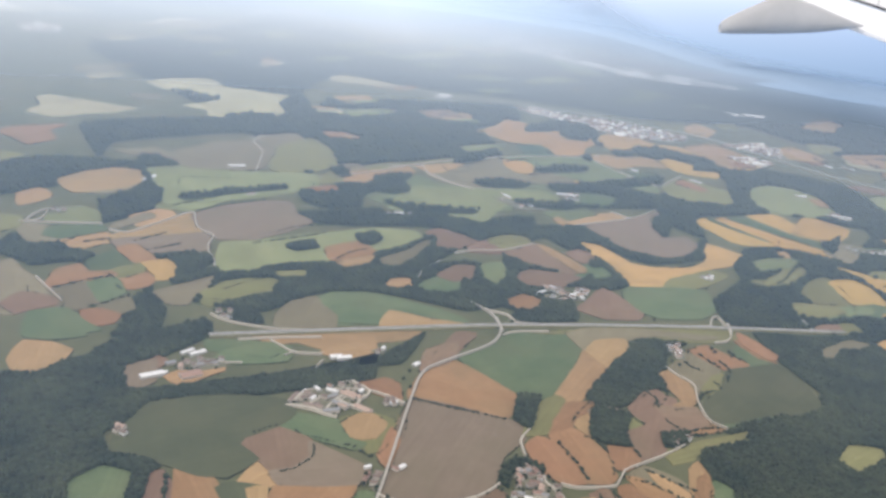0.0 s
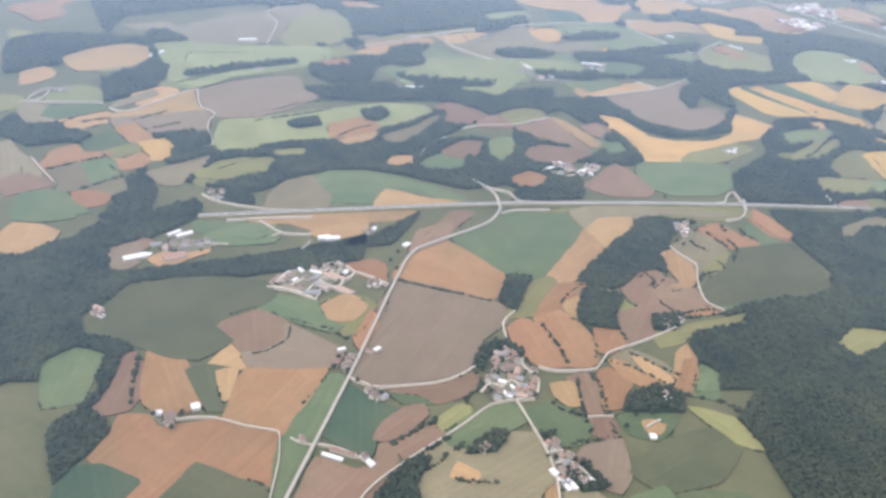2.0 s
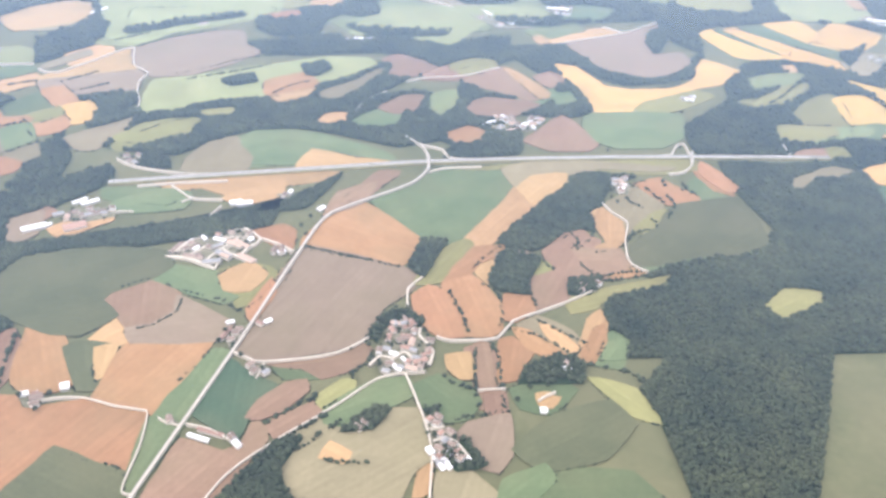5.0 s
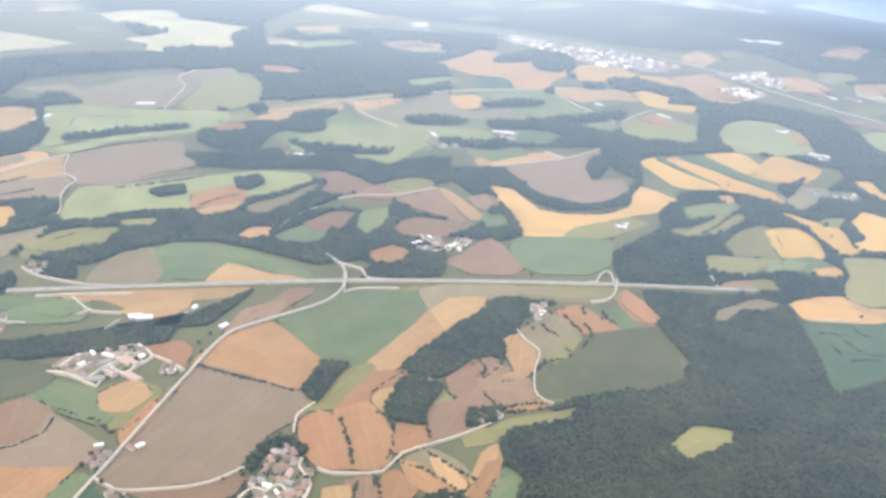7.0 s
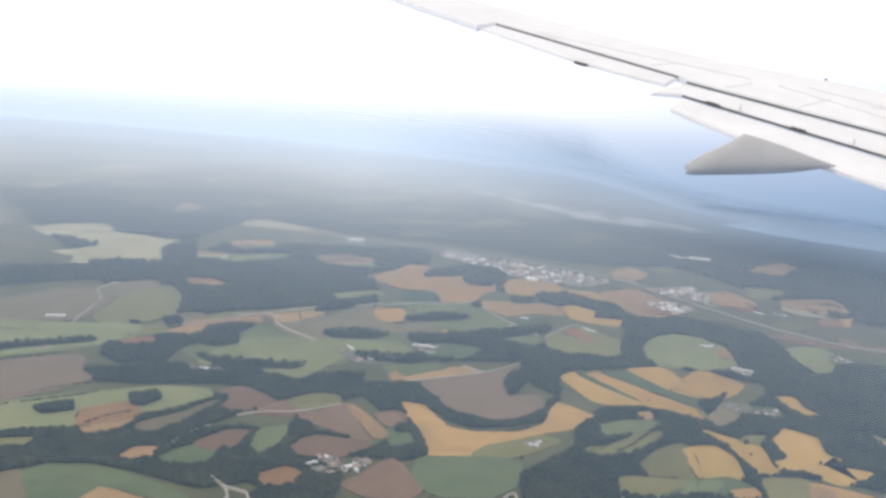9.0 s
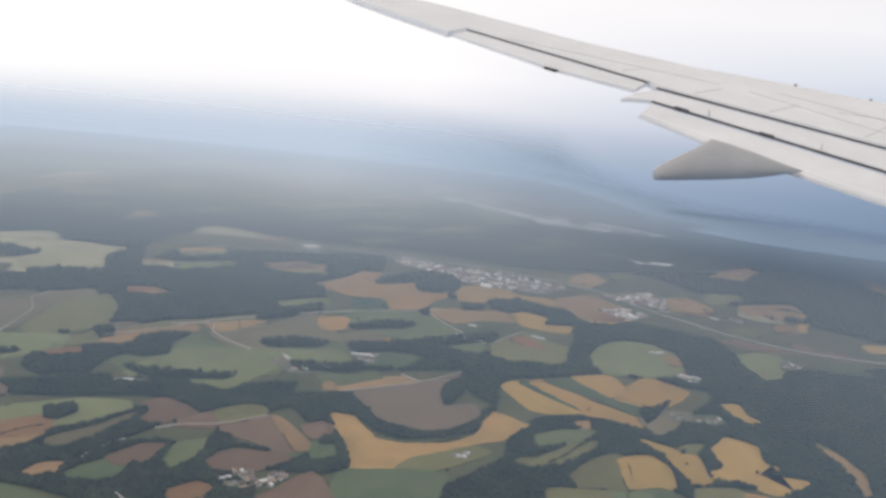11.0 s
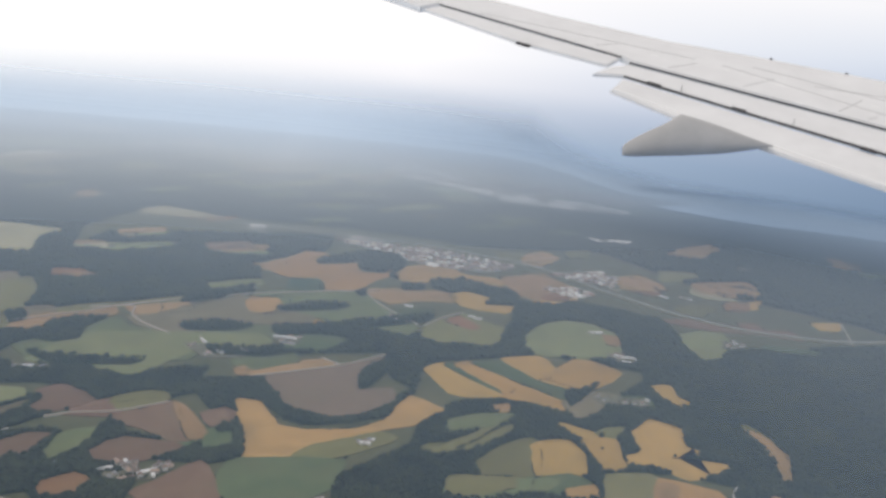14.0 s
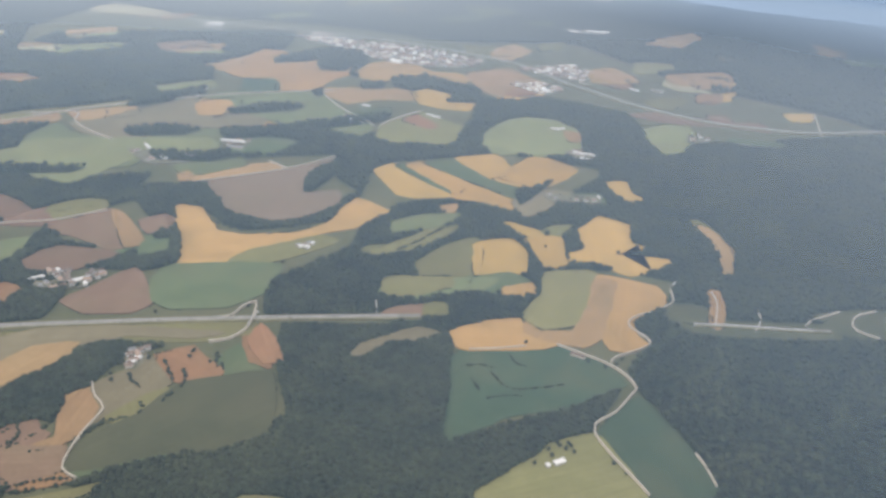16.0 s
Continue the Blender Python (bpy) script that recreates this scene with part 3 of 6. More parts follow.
field("olive", [(175, 466), (212, 470), (271, 475), (245, 466), (214, 465), (191, 451), (171, 449)])
field("orange", [(392, 643), (398, 637), (397, 581), (379, 590)])
field("green", [(379, 619), (379, 590), (391, 577), (344, 575)])
field("olive", [(321, 421), (349, 438), (373, 429), (362, 417), (324, 407)])
field("olive", [(287, 676), (331, 668), (399, 652), (391, 635), (363, 634), (307, 648)])
field("greytan", [(-316, 886), (-307, 900), (-278, 822), (-271, 796), (-298, 775), (-312, 777)])
field("olive", [(-322, 1035), (-299, 1025), (-304, 998), (-320, 981)])
field("greytan", [(-3, 2427), (140, 2505), (195, 2412), (78, 2317)])
field("lightgreen", [(706, 2450), (906, 2567), (913, 2468), (751, 2362)])
field("olive", [(691, 2110), (829, 2181), (805, 2100), (706, 2056)])
field("olive", [(898, 2106), (1056, 2189), (1058, 2111), (909, 2050)])
field("tan", [(1004, 2055), (1113, 2049), (1082, 2014), (1003, 2013)])
field("greytan", [(431, 2831), (636, 3036), (653, 2909), (456, 2746)])
field("lightgreen", [(507, 2384), (609, 2446), (612, 2373), (528, 2320)])
field("greytan", [(153, 2820), (302, 2935), (314, 2825), (184, 2715)])
field("green", [(603, 2242), (742, 2324), (786, 2251), (646, 2166)])
field("green", [(1066, 1943), (1212, 1982), (1220, 1903), (1071, 1854)])
field("green", [(1291, 1914), (1394, 1917), (1332, 1843), (1269, 1846)])
field("greytan", [(15, 2673), (160, 2803), (174, 2676), (33, 2558)])
field("pale", [(368, 3169), (469, 3267), (455, 3183), (363, 3095)])
field("pale", [(-12, 2554), (71, 2619), (64, 2565), (-8, 2517)])
field("pale", [(-140, 2324), (-84, 2368), (-76, 2304), (-130, 2271)])
field("pale", [(311, 1967), (378, 2033), (468, 1960), (495, 1917), (397, 1916), (323, 1939)])
field("greytan", [(274, 1727), (362, 1768), (360, 1725), (274, 1686)])
field("greytan", [(191, 1636), (379, 1673), (348, 1618), (204, 1602)])
field("tan", [(451, 1911), (522, 1949), (514, 1909), (454, 1882)])
field("green", [(100, 311), (139, 299), (148, 260), (60, 283), (78, 296)])
field("olive", [(151, 381), (176, 363), (176, 330), (160, 344)])
field("tan", [(112, 374), (119, 374), (116, 367), (110, 366)])
field("pale", [(-15, 2539), (82, 2603), (82, 2520), (-6, 2464)])
field("greytan", [(45, 2193), (124, 2234), (155, 2213), (49, 2157)])
field("greytan", [(28, 1958), (74, 1981), (76, 1945), (32, 1929)])
field("lightgreen", [(305, 1737), (361, 1766), (357, 1735), (308, 1713)])
field("tan", [(424, 1634), (540, 1672), (535, 1624), (424, 1598)])
field("tan", [(865, 2616), (1025, 2719), (1008, 2635), (857, 2550)])
field("greytan", [(969, 2536), (1117, 2617), (1106, 2561), (952, 2481)])
field("greytan", [(730, 2971), (946, 3269), (937, 3141), (724, 2889)])
field("lightgreen", [(618, 2622), (753, 2754), (737, 2679), (618, 2589)])
field("lightgreen", [(882, 2059), (1042, 2218), (1026, 2112), (885, 2024)])
field("lightgreen", [(687, 2073), (774, 2122), (761, 2075), (683, 2044)])
field("tan", [(1552, 1731), (1714, 1811), (1696, 1728), (1546, 1634)])
field("greytan", [(1589, 1549), (1644, 1553), (1620, 1526), (1571, 1523)])
field("tan", [(1402, 1379), (1478, 1381), (1455, 1323), (1367, 1321)])
field("orange", [(1339, 1283), (1390, 1284), (1348, 1229), (1305, 1232)])
field("lightgreen", [(1102, 1106), (1192, 1112), (1153, 1043), (1077, 1047)])
field("tan", [(1112, 3150), (1397, 3450), (1444, 3305), (1214, 3051)])
field("greytan", [(1594, 1564), (1646, 1554), (1618, 1519), (1568, 1524)])
field("tan", [(1977, 1659), (2032, 1602), (1962, 1542), (1895, 1563)])
field("green", [(1943, 1531), (2100, 1546), (1989, 1444), (1889, 1461)])
field("darkolive", [(790, 596), (821, 583), (803, 549), (781, 549), (770, 572)])
field("darkolive", [(782, 566), (832, 551), (929, 519), (910, 497), (838, 518), (774, 543)])
field("darkolive", [(917, 544), (1009, 533), (958, 485), (918, 501), (923, 521)])
field("greytan", [(-227, 1951), (-151, 1969), (-152, 1909), (-220, 1889)])
field("lightgreen", [(308, 2678), (412, 2716), (385, 2586), (301, 2549)])
field("greytan", [(-148, 2001), (-71, 2000), (-75, 1955), (-138, 1942)])
field("greytan", [(-132, 1700), (-85, 1705), (-88, 1672), (-125, 1665)])
field("greytan", [(-151, 2422), (-38, 2445), (-44, 2379), (-140, 2346)])
field("orange", [(166, 1467), (212, 1461), (206, 1417), (164, 1409)])
field("tan", [(196, 1663), (244, 1667), (234, 1628), (194, 1621)])
field("lightgreen", [(236, 1642), (360, 1673), (360, 1617), (238, 1585)])
field("tan", [(276, 1772), (362, 1801), (353, 1757), (275, 1731)])
field("tan", [(279, 1269), (354, 1282), (354, 1247), (287, 1221)])
field("orange", [(449, 1295), (507, 1315), (488, 1236), (432, 1222)])
field("orange", [(497, 1201), (536, 1197), (525, 1163), (489, 1162)])
field("olive", [(1358, 1518), (1438, 1503), (1399, 1441), (1303, 1433)])
field("tan", [(1367, 1421), (1516, 1433), (1508, 1377), (1433, 1331), (1336, 1353)])
field("olive", [(535, 761), (600, 794), (655, 810), (633, 784), (577, 758)])
field("brown", [(352, 893), (360, 875), (351, 851), (336, 877)])
field("lightgreen", [(-149, 1225), (-89, 1241), (-17, 1232), (-24, 1176), (-102, 1144), (-139, 1132)])
field("greytan", [(43, 1417), (118, 1443), (121, 1321), (28, 1290)])
field("greytan", [(120, 1253), (169, 1265), (171, 1215), (123, 1208)])
field("olive", [(-141, 796), (-108, 827), (-61, 831), (-69, 796), (-115, 787)])
field("green", [(-16, 756), (17, 766), (76, 727), (57, 710), (-19, 725)])
field("gold", [(1205, 1450), (1279, 1478), (1283, 1427), (1233, 1366), (1169, 1373)])
field("gold", [(501, 1210), (535, 1191), (519, 1158), (496, 1171)])
field("gold", [(441, 1288), (494, 1314), (487, 1260), (455, 1228), (431, 1227)])
field("tan", [(940, 758), (950, 748), (940, 689), (898, 638), (891, 639), (923, 685), (935, 733)])
field("tan", [(848, 609), (855, 607), (839, 576), (811, 545), (803, 547), (829, 578)])
field("tan", [(114, 372), (124, 368), (116, 362), (110, 363)])
field("meadow", [(212, 1170), (251, 1213), (264, 1180), (314, 1139), (347, 1138), (366, 1146), (408, 1177), (454, 1215), (471, 1175), (452, 1120), (403, 1095), (367, 1101), (326, 1045), (274, 1041), (230, 1051), (157, 1060), (131, 1104), (154, 1124), (205, 1126)])
field("greytan", [(268, 1217), (303, 1227), (365, 1270), (438, 1315), (429, 1237), (464, 1225), (485, 1247), (529, 1213), (503, 1174), (455, 1175), (417, 1184), (347, 1142), (315, 1144), (278, 1180)])
field("meadow", [(448, 1324), (505, 1345), (559, 1339), (635, 1337), (648, 1226), (667, 1162), (636, 1112), (610, 1138), (567, 1165), (535, 1186), (529, 1213), (495, 1250), (493, 1306)])
field("tan", [(120, 1173), (143, 1219), (183, 1236), (212, 1239), (252, 1257), (251, 1228), (212, 1206), (178, 1190), (146, 1161)])
field("gold", [(509, 1471), (541, 1520), (574, 1577), (611, 1621), (637, 1614), (651, 1579), (661, 1529), (709, 1549), (740, 1505), (720, 1444), (680, 1420), (649, 1368), (620, 1351), (573, 1349), (587, 1419), (536, 1424), (525, 1442)])
field("tan", [(483, 1508), (548, 1554), (577, 1591), (541, 1520), (509, 1471)])
field("darkgreen", [(535, 1421), (585, 1416), (573, 1353), (518, 1351)])
field("gold", [(757, 1506), (818, 1531), (864, 1500), (883, 1460), (923, 1446), (934, 1407), (906, 1372), (878, 1397), (829, 1414), (789, 1424), (760, 1389), (739, 1382), (731, 1445)])
field("tan", [(651, 1358), (704, 1366), (771, 1351), (795, 1330), (781, 1284), (718, 1290), (665, 1277), (648, 1315)])
field("yellow", [(795, 1330), (860, 1356), (866, 1321), (827, 1271), (879, 1255), (846, 1224), (808, 1239), (781, 1271)])
field("tan", [(945, 1447), (1049, 1477), (1056, 1399), (1071, 1361), (997, 1295), (942, 1298), (921, 1339)])
field("orange", [(967, 1322), (1034, 1360), (1066, 1357), (997, 1295), (954, 1298)])
field("olive", [(685, 1164), (769, 1219), (777, 1192), (807, 1152), (760, 1072), (720, 1083), (675, 1078), (658, 1106)])
field("orange", [(725, 1182), (756, 1207), (767, 1153), (751, 1143)])
field("lightgreen", [(837, 1124), (881, 1161), (933, 1180), (973, 1159), (981, 1113), (936, 1018), (888, 1003), (839, 1015), (808, 1024), (797, 1055)])
field("tan", [(959, 1109), (978, 1100), (961, 1061), (942, 1062)])
field("pale", [(177, 2068), (211, 2155), (255, 2152), (237, 2083), (183, 2030)])
field("brown", [(422, 1665), (509, 1694), (506, 1637), (424, 1615)])
field("pale", [(193, 1617), (259, 1655), (248, 1606)])
field("lightgreen", [(283, 2559), (425, 2658), (435, 2587), (303, 2487)])
field("pale", [(875, 2644), (1031, 2676), (936, 2600)])
field("tan", [(1093, 1637), (1154, 1674), (1163, 1613), (1083, 1541), (1045, 1556)])
field("olive", [(1215, 1680), (1285, 1698), (1248, 1631), (1185, 1615)])
field("tan", [(1215, 1459), (1283, 1428), (1263, 1361), (1205, 1392)])
field("pale", [(1351, 1822), (1404, 1816), (1451, 1761), (1355, 1762)])
field("mauve", [(411, 983), (507, 1004), (585, 1036), (536, 1002), (511, 929), (549, 926), (544, 892), (509, 866), (467, 853), (423, 881), (413, 922)])
field("brown", [(167, 958), (189, 973), (212, 947), (206, 913), (179, 927)])
field("olive", [(243, 936), (281, 947), (297, 934), (267, 913), (239, 900), (237, 917)])
field("meadow", [(379, 1033), (410, 1056), (460, 1053), (462, 1028), (416, 1011), (388, 1004)])
field("tan", [(378, 1004), (391, 1017), (393, 994), (381, 980)])
field("meadow", [(178, 812), (192, 846), (220, 858), (217, 837), (202, 808), (181, 798)])
field("brown", [(227, 817), (247, 833), (288, 814), (302, 800), (275, 786), (231, 790)])
field("greytan", [(752, 861), (802, 892), (837, 879), (782, 832), (740, 812)])
field("meadow", [(584, 831), (630, 841), (671, 837), (647, 816), (607, 806), (579, 802)])
field("olive", [(638, 658), (663, 658), (654, 644), (632, 648)])
field("gold", [(643, 662), (674, 666), (665, 647), (632, 648)])
field("meadow", [(535, 694), (593, 690), (645, 682), (615, 662), (556, 663), (521, 673)])
field("greytan", [(-256, 1144), (-244, 1180), (-211, 1191), (-156, 1186), (-161, 1146), (-185, 1116), (-217, 1113), (-249, 1129)])
field("lightgreen", [(-154, 1062), (-120, 1088), (-106, 1182), (71, 1166), (37, 1122), (-24, 1097), (-67, 1085), (-115, 1046)])
field("tan", [(-303, 1067), (-307, 1108), (-281, 1130), (-270, 1104), (-278, 1085)])
field("lightgreen", [(-273, 1015), (-269, 1056), (-235, 1061), (-220, 1041), (-220, 1009)])
field("green", [(-277, 970), (-267, 997), (-220, 995), (-215, 982), (-260, 960)])
field("greytan", [(-211, 988), (-198, 1004), (-161, 1038), (-160, 1024), (-192, 998)])
field("tan", [(-212, 962), (-186, 978), (-143, 1012), (-118, 1036), (-118, 989), (-112, 970), (-157, 963), (-204, 949)])
field("mauve", [(-209, 949), (-158, 959), (-111, 965), (-106, 954), (-114, 916), (-165, 908), (-179, 925), (-204, 929)])
field("orange", [(-204, 927), (-184, 932), (-173, 894), (-190, 882)])
field("gold", [(-187, 878), (-160, 891), (-154, 874), (-157, 842), (-180, 839), (-184, 859)])
field("orange", [(-213, 843), (-183, 855), (-177, 839), (-185, 824), (-206, 820)])
field("olive", [(-216, 864), (-189, 878), (-186, 860), (-213, 847)])
field("orange", [(-264, 871), (-243, 882), (-237, 861), (-216, 861), (-214, 851), (-271, 827), (-274, 836)])
field("greytan", [(-271, 821), (-239, 837), (-230, 791), (-239, 786), (-256, 776)])
field("green", [(-236, 835), (-214, 846), (-206, 811), (-228, 792)])
field("orange", [(-247, 773), (-232, 775), (-215, 762), (-222, 749), (-237, 744), (-242, 753)])
field("green", [(-282, 767), (-260, 778), (-244, 746), (-233, 732), (-279, 733)])
field("lightgreen", [(-110, 853), (-103, 899), (-93, 937), (-58, 938), (-18, 951), (29, 963), (106, 975), (152, 966), (151, 940), (72, 893), (12, 873), (-24, 875), (-55, 865), (-79, 854)])
field("mauve", [(-113, 986), (-111, 1034), (-69, 1064), (-20, 1080), (15, 1080), (14, 1033), (30, 1005), (-15, 970), (-57, 946), (-95, 948), (-100, 962)])
field("orange", [(21, 914), (68, 933), (76, 898), (49, 877), (18, 875)])
field("tan", [(18, 869), (70, 885), (52, 861), (26, 856)])
field("greytan", [(74, 874), (113, 899), (160, 935), (150, 917), (121, 883), (88, 856), (73, 858)])
field("brown", [(162, 913), (178, 953), (199, 956), (220, 929), (197, 910), (174, 903)])
field("brown", [(193, 893), (234, 914), (270, 901), (238, 887)])
field("olive", [(241, 913), (297, 928), (276, 905), (249, 898)])
field("lightgreen", [(150, 1057), (223, 1153), (431, 1134), (440, 1088), (397, 1061), (345, 1078), (281, 1017), (255, 989), (223, 1030), (180, 1037)])
field("brown", [(125, 827), (157, 851), (181, 849), (160, 815), (138, 811)])
field("brown", [(217, 806), (239, 823), (280, 807), (287, 795), (262, 782), (224, 784)])
field("brown", [(235, 876), (292, 914), (300, 907), (305, 819), (291, 818), (265, 851)])
field("tan", [(301, 913), (310, 899), (325, 828), (307, 819)])
field("brown", [(327, 880), (348, 890), (349, 858), (332, 850)])
field("green", [(326, 827), (348, 831), (341, 803), (317, 795)])
field("orange", [(179, 752), (203, 764), (214, 750), (201, 731), (177, 731)])
field("gold", [(368, 916), (389, 903), (392, 866), (397, 841), (425, 823), (469, 820), (515, 837), (567, 902), (591, 860), (548, 827), (497, 816), (447, 798), (400, 769), (348, 763), (358, 792), (361, 836)])
field("olive", [(394, 765), (424, 790), (464, 801), (501, 810), (513, 793), (467, 771), (424, 760)])
field("tan", [(40, 739), (74, 718), (108, 700), (58, 702), (17, 707)])
field("greytan", [(-81, 724), (-70, 751), (-51, 773), (-28, 782), (-28, 763), (-20, 735), (-29, 713), (-59, 716)])
field("tan", [(-52, 666), (-20, 678), (2, 687), (-4, 662), (-35, 652)])
field("green", [(-145, 668), (-131, 680), (-97, 689), (-79, 679), (-87, 657), (-124, 657)])
field("brown", [(-207, 661), (-190, 677), (-183, 669), (-198, 653)])
field("brown", [(-231, 462), (-225, 469), (-216, 490), (-209, 515), (-204, 517), (-200, 498), (-204, 470), (-212, 458), (-225, 456)])
field("orange", [(-201, 472), (-197, 498), (-194, 516), (-186, 517), (-174, 504), (-170, 485), (-164, 455), (-176, 449), (-192, 452), (-200, 463)])
field("darkolive", [(-171, 490), (-160, 493), (-145, 486), (-153, 475), (-153, 452), (-154, 445), (-162, 446), (-164, 455)])
field("tan", [(-152, 484), (-140, 484), (-147, 463), (-152, 452)])
field("orange", [(-133, 484), (-82, 472), (-99, 445), (-112, 428), (-121, 413), (-127, 418), (-150, 430), (-155, 435)])
field("orange", [(-220, 436), (-215, 452), (-199, 449), (-196, 437), (-183, 435), (-159, 435), (-129, 417), (-126, 409), (-132, 390), (-138, 373), (-153, 383), (-176, 401), (-184, 391), (-202, 370), (-180, 349), (-168, 342), (-210, 353), (-228, 366), (-224, 375), (-208, 392), (-211, 398), (-226, 411), (-232, 417)])
field("darkolive", [(-201, 369), (-183, 390), (-175, 400), (-153, 381), (-139, 371), (-141, 356), (-137, 350), (-142, 335), (-168, 342), (-180, 351)])
field("darkgreen", [(-251, 394), (-241, 411), (-227, 410), (-211, 396), (-208, 392), (-225, 375), (-229, 366), (-211, 353), (-249, 362)])
field("green", [(-120, 412), (-109, 429), (-96, 444), (-81, 465), (-72, 462), (-83, 436), (-101, 407), (-114, 388), (-133, 356), (-139, 357), (-132, 385), (-124, 409)])
field("darkgreen", [(-70, 452), (-65, 442), (-55, 428), (-46, 422), (-59, 412), (-68, 399), (-76, 381), (-89, 397), (-98, 409), (-86, 431)])
field("brown", [(-131, 347), (-120, 366), (-107, 389), (-85, 373), (-73, 376), (-65, 392), (-59, 389), (-60, 377), (-73, 361), (-90, 343), (-101, 333), (-110, 327), (-115, 328), (-124, 338)])
field("brown", [(-68, 397), (-58, 410), (-40, 422), (-28, 422), (-29, 413), (-47, 399), (-61, 395)])
field("brown", [(-57, 389), (-48, 393), (-28, 400), (-23, 396), (-28, 390), (-46, 381), (-54, 376)])
field("olive", [(-25, 404), (-5, 416), (2, 415), (-2, 408), (-24, 395)])
field("orange", [(-134, 345), (-124, 337), (-117, 329), (-140, 335)])
field("greytan", [(-53, 351), (-46, 375), (-28, 386), (-9, 376), (8, 385), (33, 379), (33, 354), (30, 340), (14, 330), (1, 312), (-29, 315), (-52, 325)])
field("tan", [(-32, 355), (-24, 365), (-15, 354), (-20, 348)])
field("green", [(-22, 393), (0, 406), (17, 411), (35, 409), (37, 394), (20, 387), (0, 384), (-16, 377), (-24, 382)])
field("brown", [(-146, 541), (-118, 556), (-97, 535), (-102, 516), (-118, 503), (-133, 503)])
field("mauve", [(-97, 532), (-65, 490), (-80, 475), (-130, 486), (-134, 501), (-117, 501), (-101, 514)])
field("green", [(-119, 563), (-102, 571), (-70, 556), (-70, 530), (-60, 521), (-68, 517), (-90, 536)])
field("tan", [(-66, 551), (-43, 563), (-34, 546), (-50, 528), (-65, 531)])
field("orange", [(-53, 505), (-31, 539), (-33, 522), (-52, 489)])
field("tan", [(212, 642), (242, 647), (249, 640), (224, 614), (173, 573), (141, 548), (128, 547), (128, 560), (157, 586)])
field("orange", [(91, 506), (103, 523), (129, 546), (154, 544), (146, 533), (126, 525), (113, 511)])
field("olive", [(70, 508), (83, 524), (100, 546), (128, 560), (130, 552), (102, 525), (89, 508)])
field("orange", [(65, 494), (80, 504), (87, 497), (90, 474), (89, 456), (85, 441), (70, 444), (63, 459), (62, 480)])
field("orange", [(90, 502), (116, 509), (121, 489), (122, 467), (113, 444), (104, 438), (88, 441), (93, 466), (90, 488)])
field("orange", [(131, 480), (152, 482), (145, 459), (126, 449), (121, 453)])
field("brown", [(184, 529), (214, 549), (229, 552), (229, 542), (236, 536), (227, 525), (209, 511), (205, 495), (218, 484), (191, 485), (172, 464), (148, 459), (152, 475), (158, 497), (179, 505)])
field("orange", [(207, 503), (224, 516), (245, 515), (239, 496), (249, 484), (220, 483)])
field("mauve", [(145, 533), (169, 532), (171, 523), (147, 517)])
field("olive", [(171, 514), (177, 516), (180, 505), (164, 501), (160, 506)])
field("olive", [(270, 588), (298, 603), (311, 580), (319, 563), (285, 533), (273, 549), (271, 574)])
field("orange", [(317, 617), (344, 618), (352, 590), (350, 577), (328, 578), (318, 591)])
field("tan", [(250, 577), (266, 583), (270, 553), (253, 529), (241, 524), (250, 558)])
field("green", [(260, 518), (285, 530), (331, 565), (362, 575), (387, 559), (366, 515), (354, 492), (305, 493), (265, 489), (253, 487), (247, 499)])
field("tan", [(67, 424), (82, 423), (78, 399), (69, 401), (64, 411)])
field("brown", [(91, 431), (98, 429), (88, 391), (88, 386), (79, 391)])
field("orange", [(108, 430), (117, 432), (124, 412), (112, 403), (103, 390), (92, 391), (103, 417)])
field("orange", [(122, 441), (132, 435), (143, 413), (147, 404), (131, 408), (124, 419)])
field("tan", [(143, 443), (154, 426), (158, 410), (153, 406), (144, 423)])
field("orange", [(159, 404), (177, 425), (187, 432), (178, 412), (161, 395), (155, 396)])
field("green", [(169, 395), (181, 410), (193, 411), (184, 393)])
field("green", [(35, 399), (55, 407), (72, 392), (73, 376), (60, 364), (47, 365), (38, 379)])
field("brown", [(81, 385), (91, 380), (86, 363), (74, 366)])
field("mauve", [(60, 360), (87, 361), (75, 329), (63, 319), (49, 332), (48, 350)])
field("darkolive", [(78, 333), (116, 354), (154, 356), (160, 333), (128, 312), (90, 312)])
field("green", [(64, 312), (92, 317), (93, 306), (72, 293), (53, 295)])
field("greytan", [(29, 326), (45, 328), (56, 305), (42, 289), (17, 295)])
field("pale", [(-303, 1528), (-281, 1580), (-289, 1633), (-250, 1642), (-196, 1619), (-134, 1581), (-173, 1545), (-260, 1505)])
field("pale", [(-92, 1821), (-46, 1862), (37, 1886), (58, 1807), (185, 1748), (135, 1672), (127, 1561), (58, 1566), (-16, 1528), (-10, 1584), (-47, 1620), (24, 1677), (-27, 1733), (-66, 1759)])
field("orange", [(-335, 1392), (-323, 1424), (-246, 1453), (-271, 1411), (-266, 1363), (-298, 1334), (-320, 1369)])
field("olive", [(-331, 1293), (-304, 1276), (-329, 1250)])
field("tan", [(-263, 1163), (-229, 1199), (-193, 1220), (-162, 1211), (-163, 1155), (-184, 1133), (-244, 1116)])
field("greytan", [(-109, 1305), (-33, 1374), (34, 1396), (50, 1350), (34, 1278), (8, 1232), (-25, 1222), (-87, 1232), (-112, 1264), (-126, 1283)])
field("olive", [(63, 1351), (133, 1415), (148, 1350), (139, 1271), (92, 1223), (40, 1212), (25, 1236), (47, 1292)])
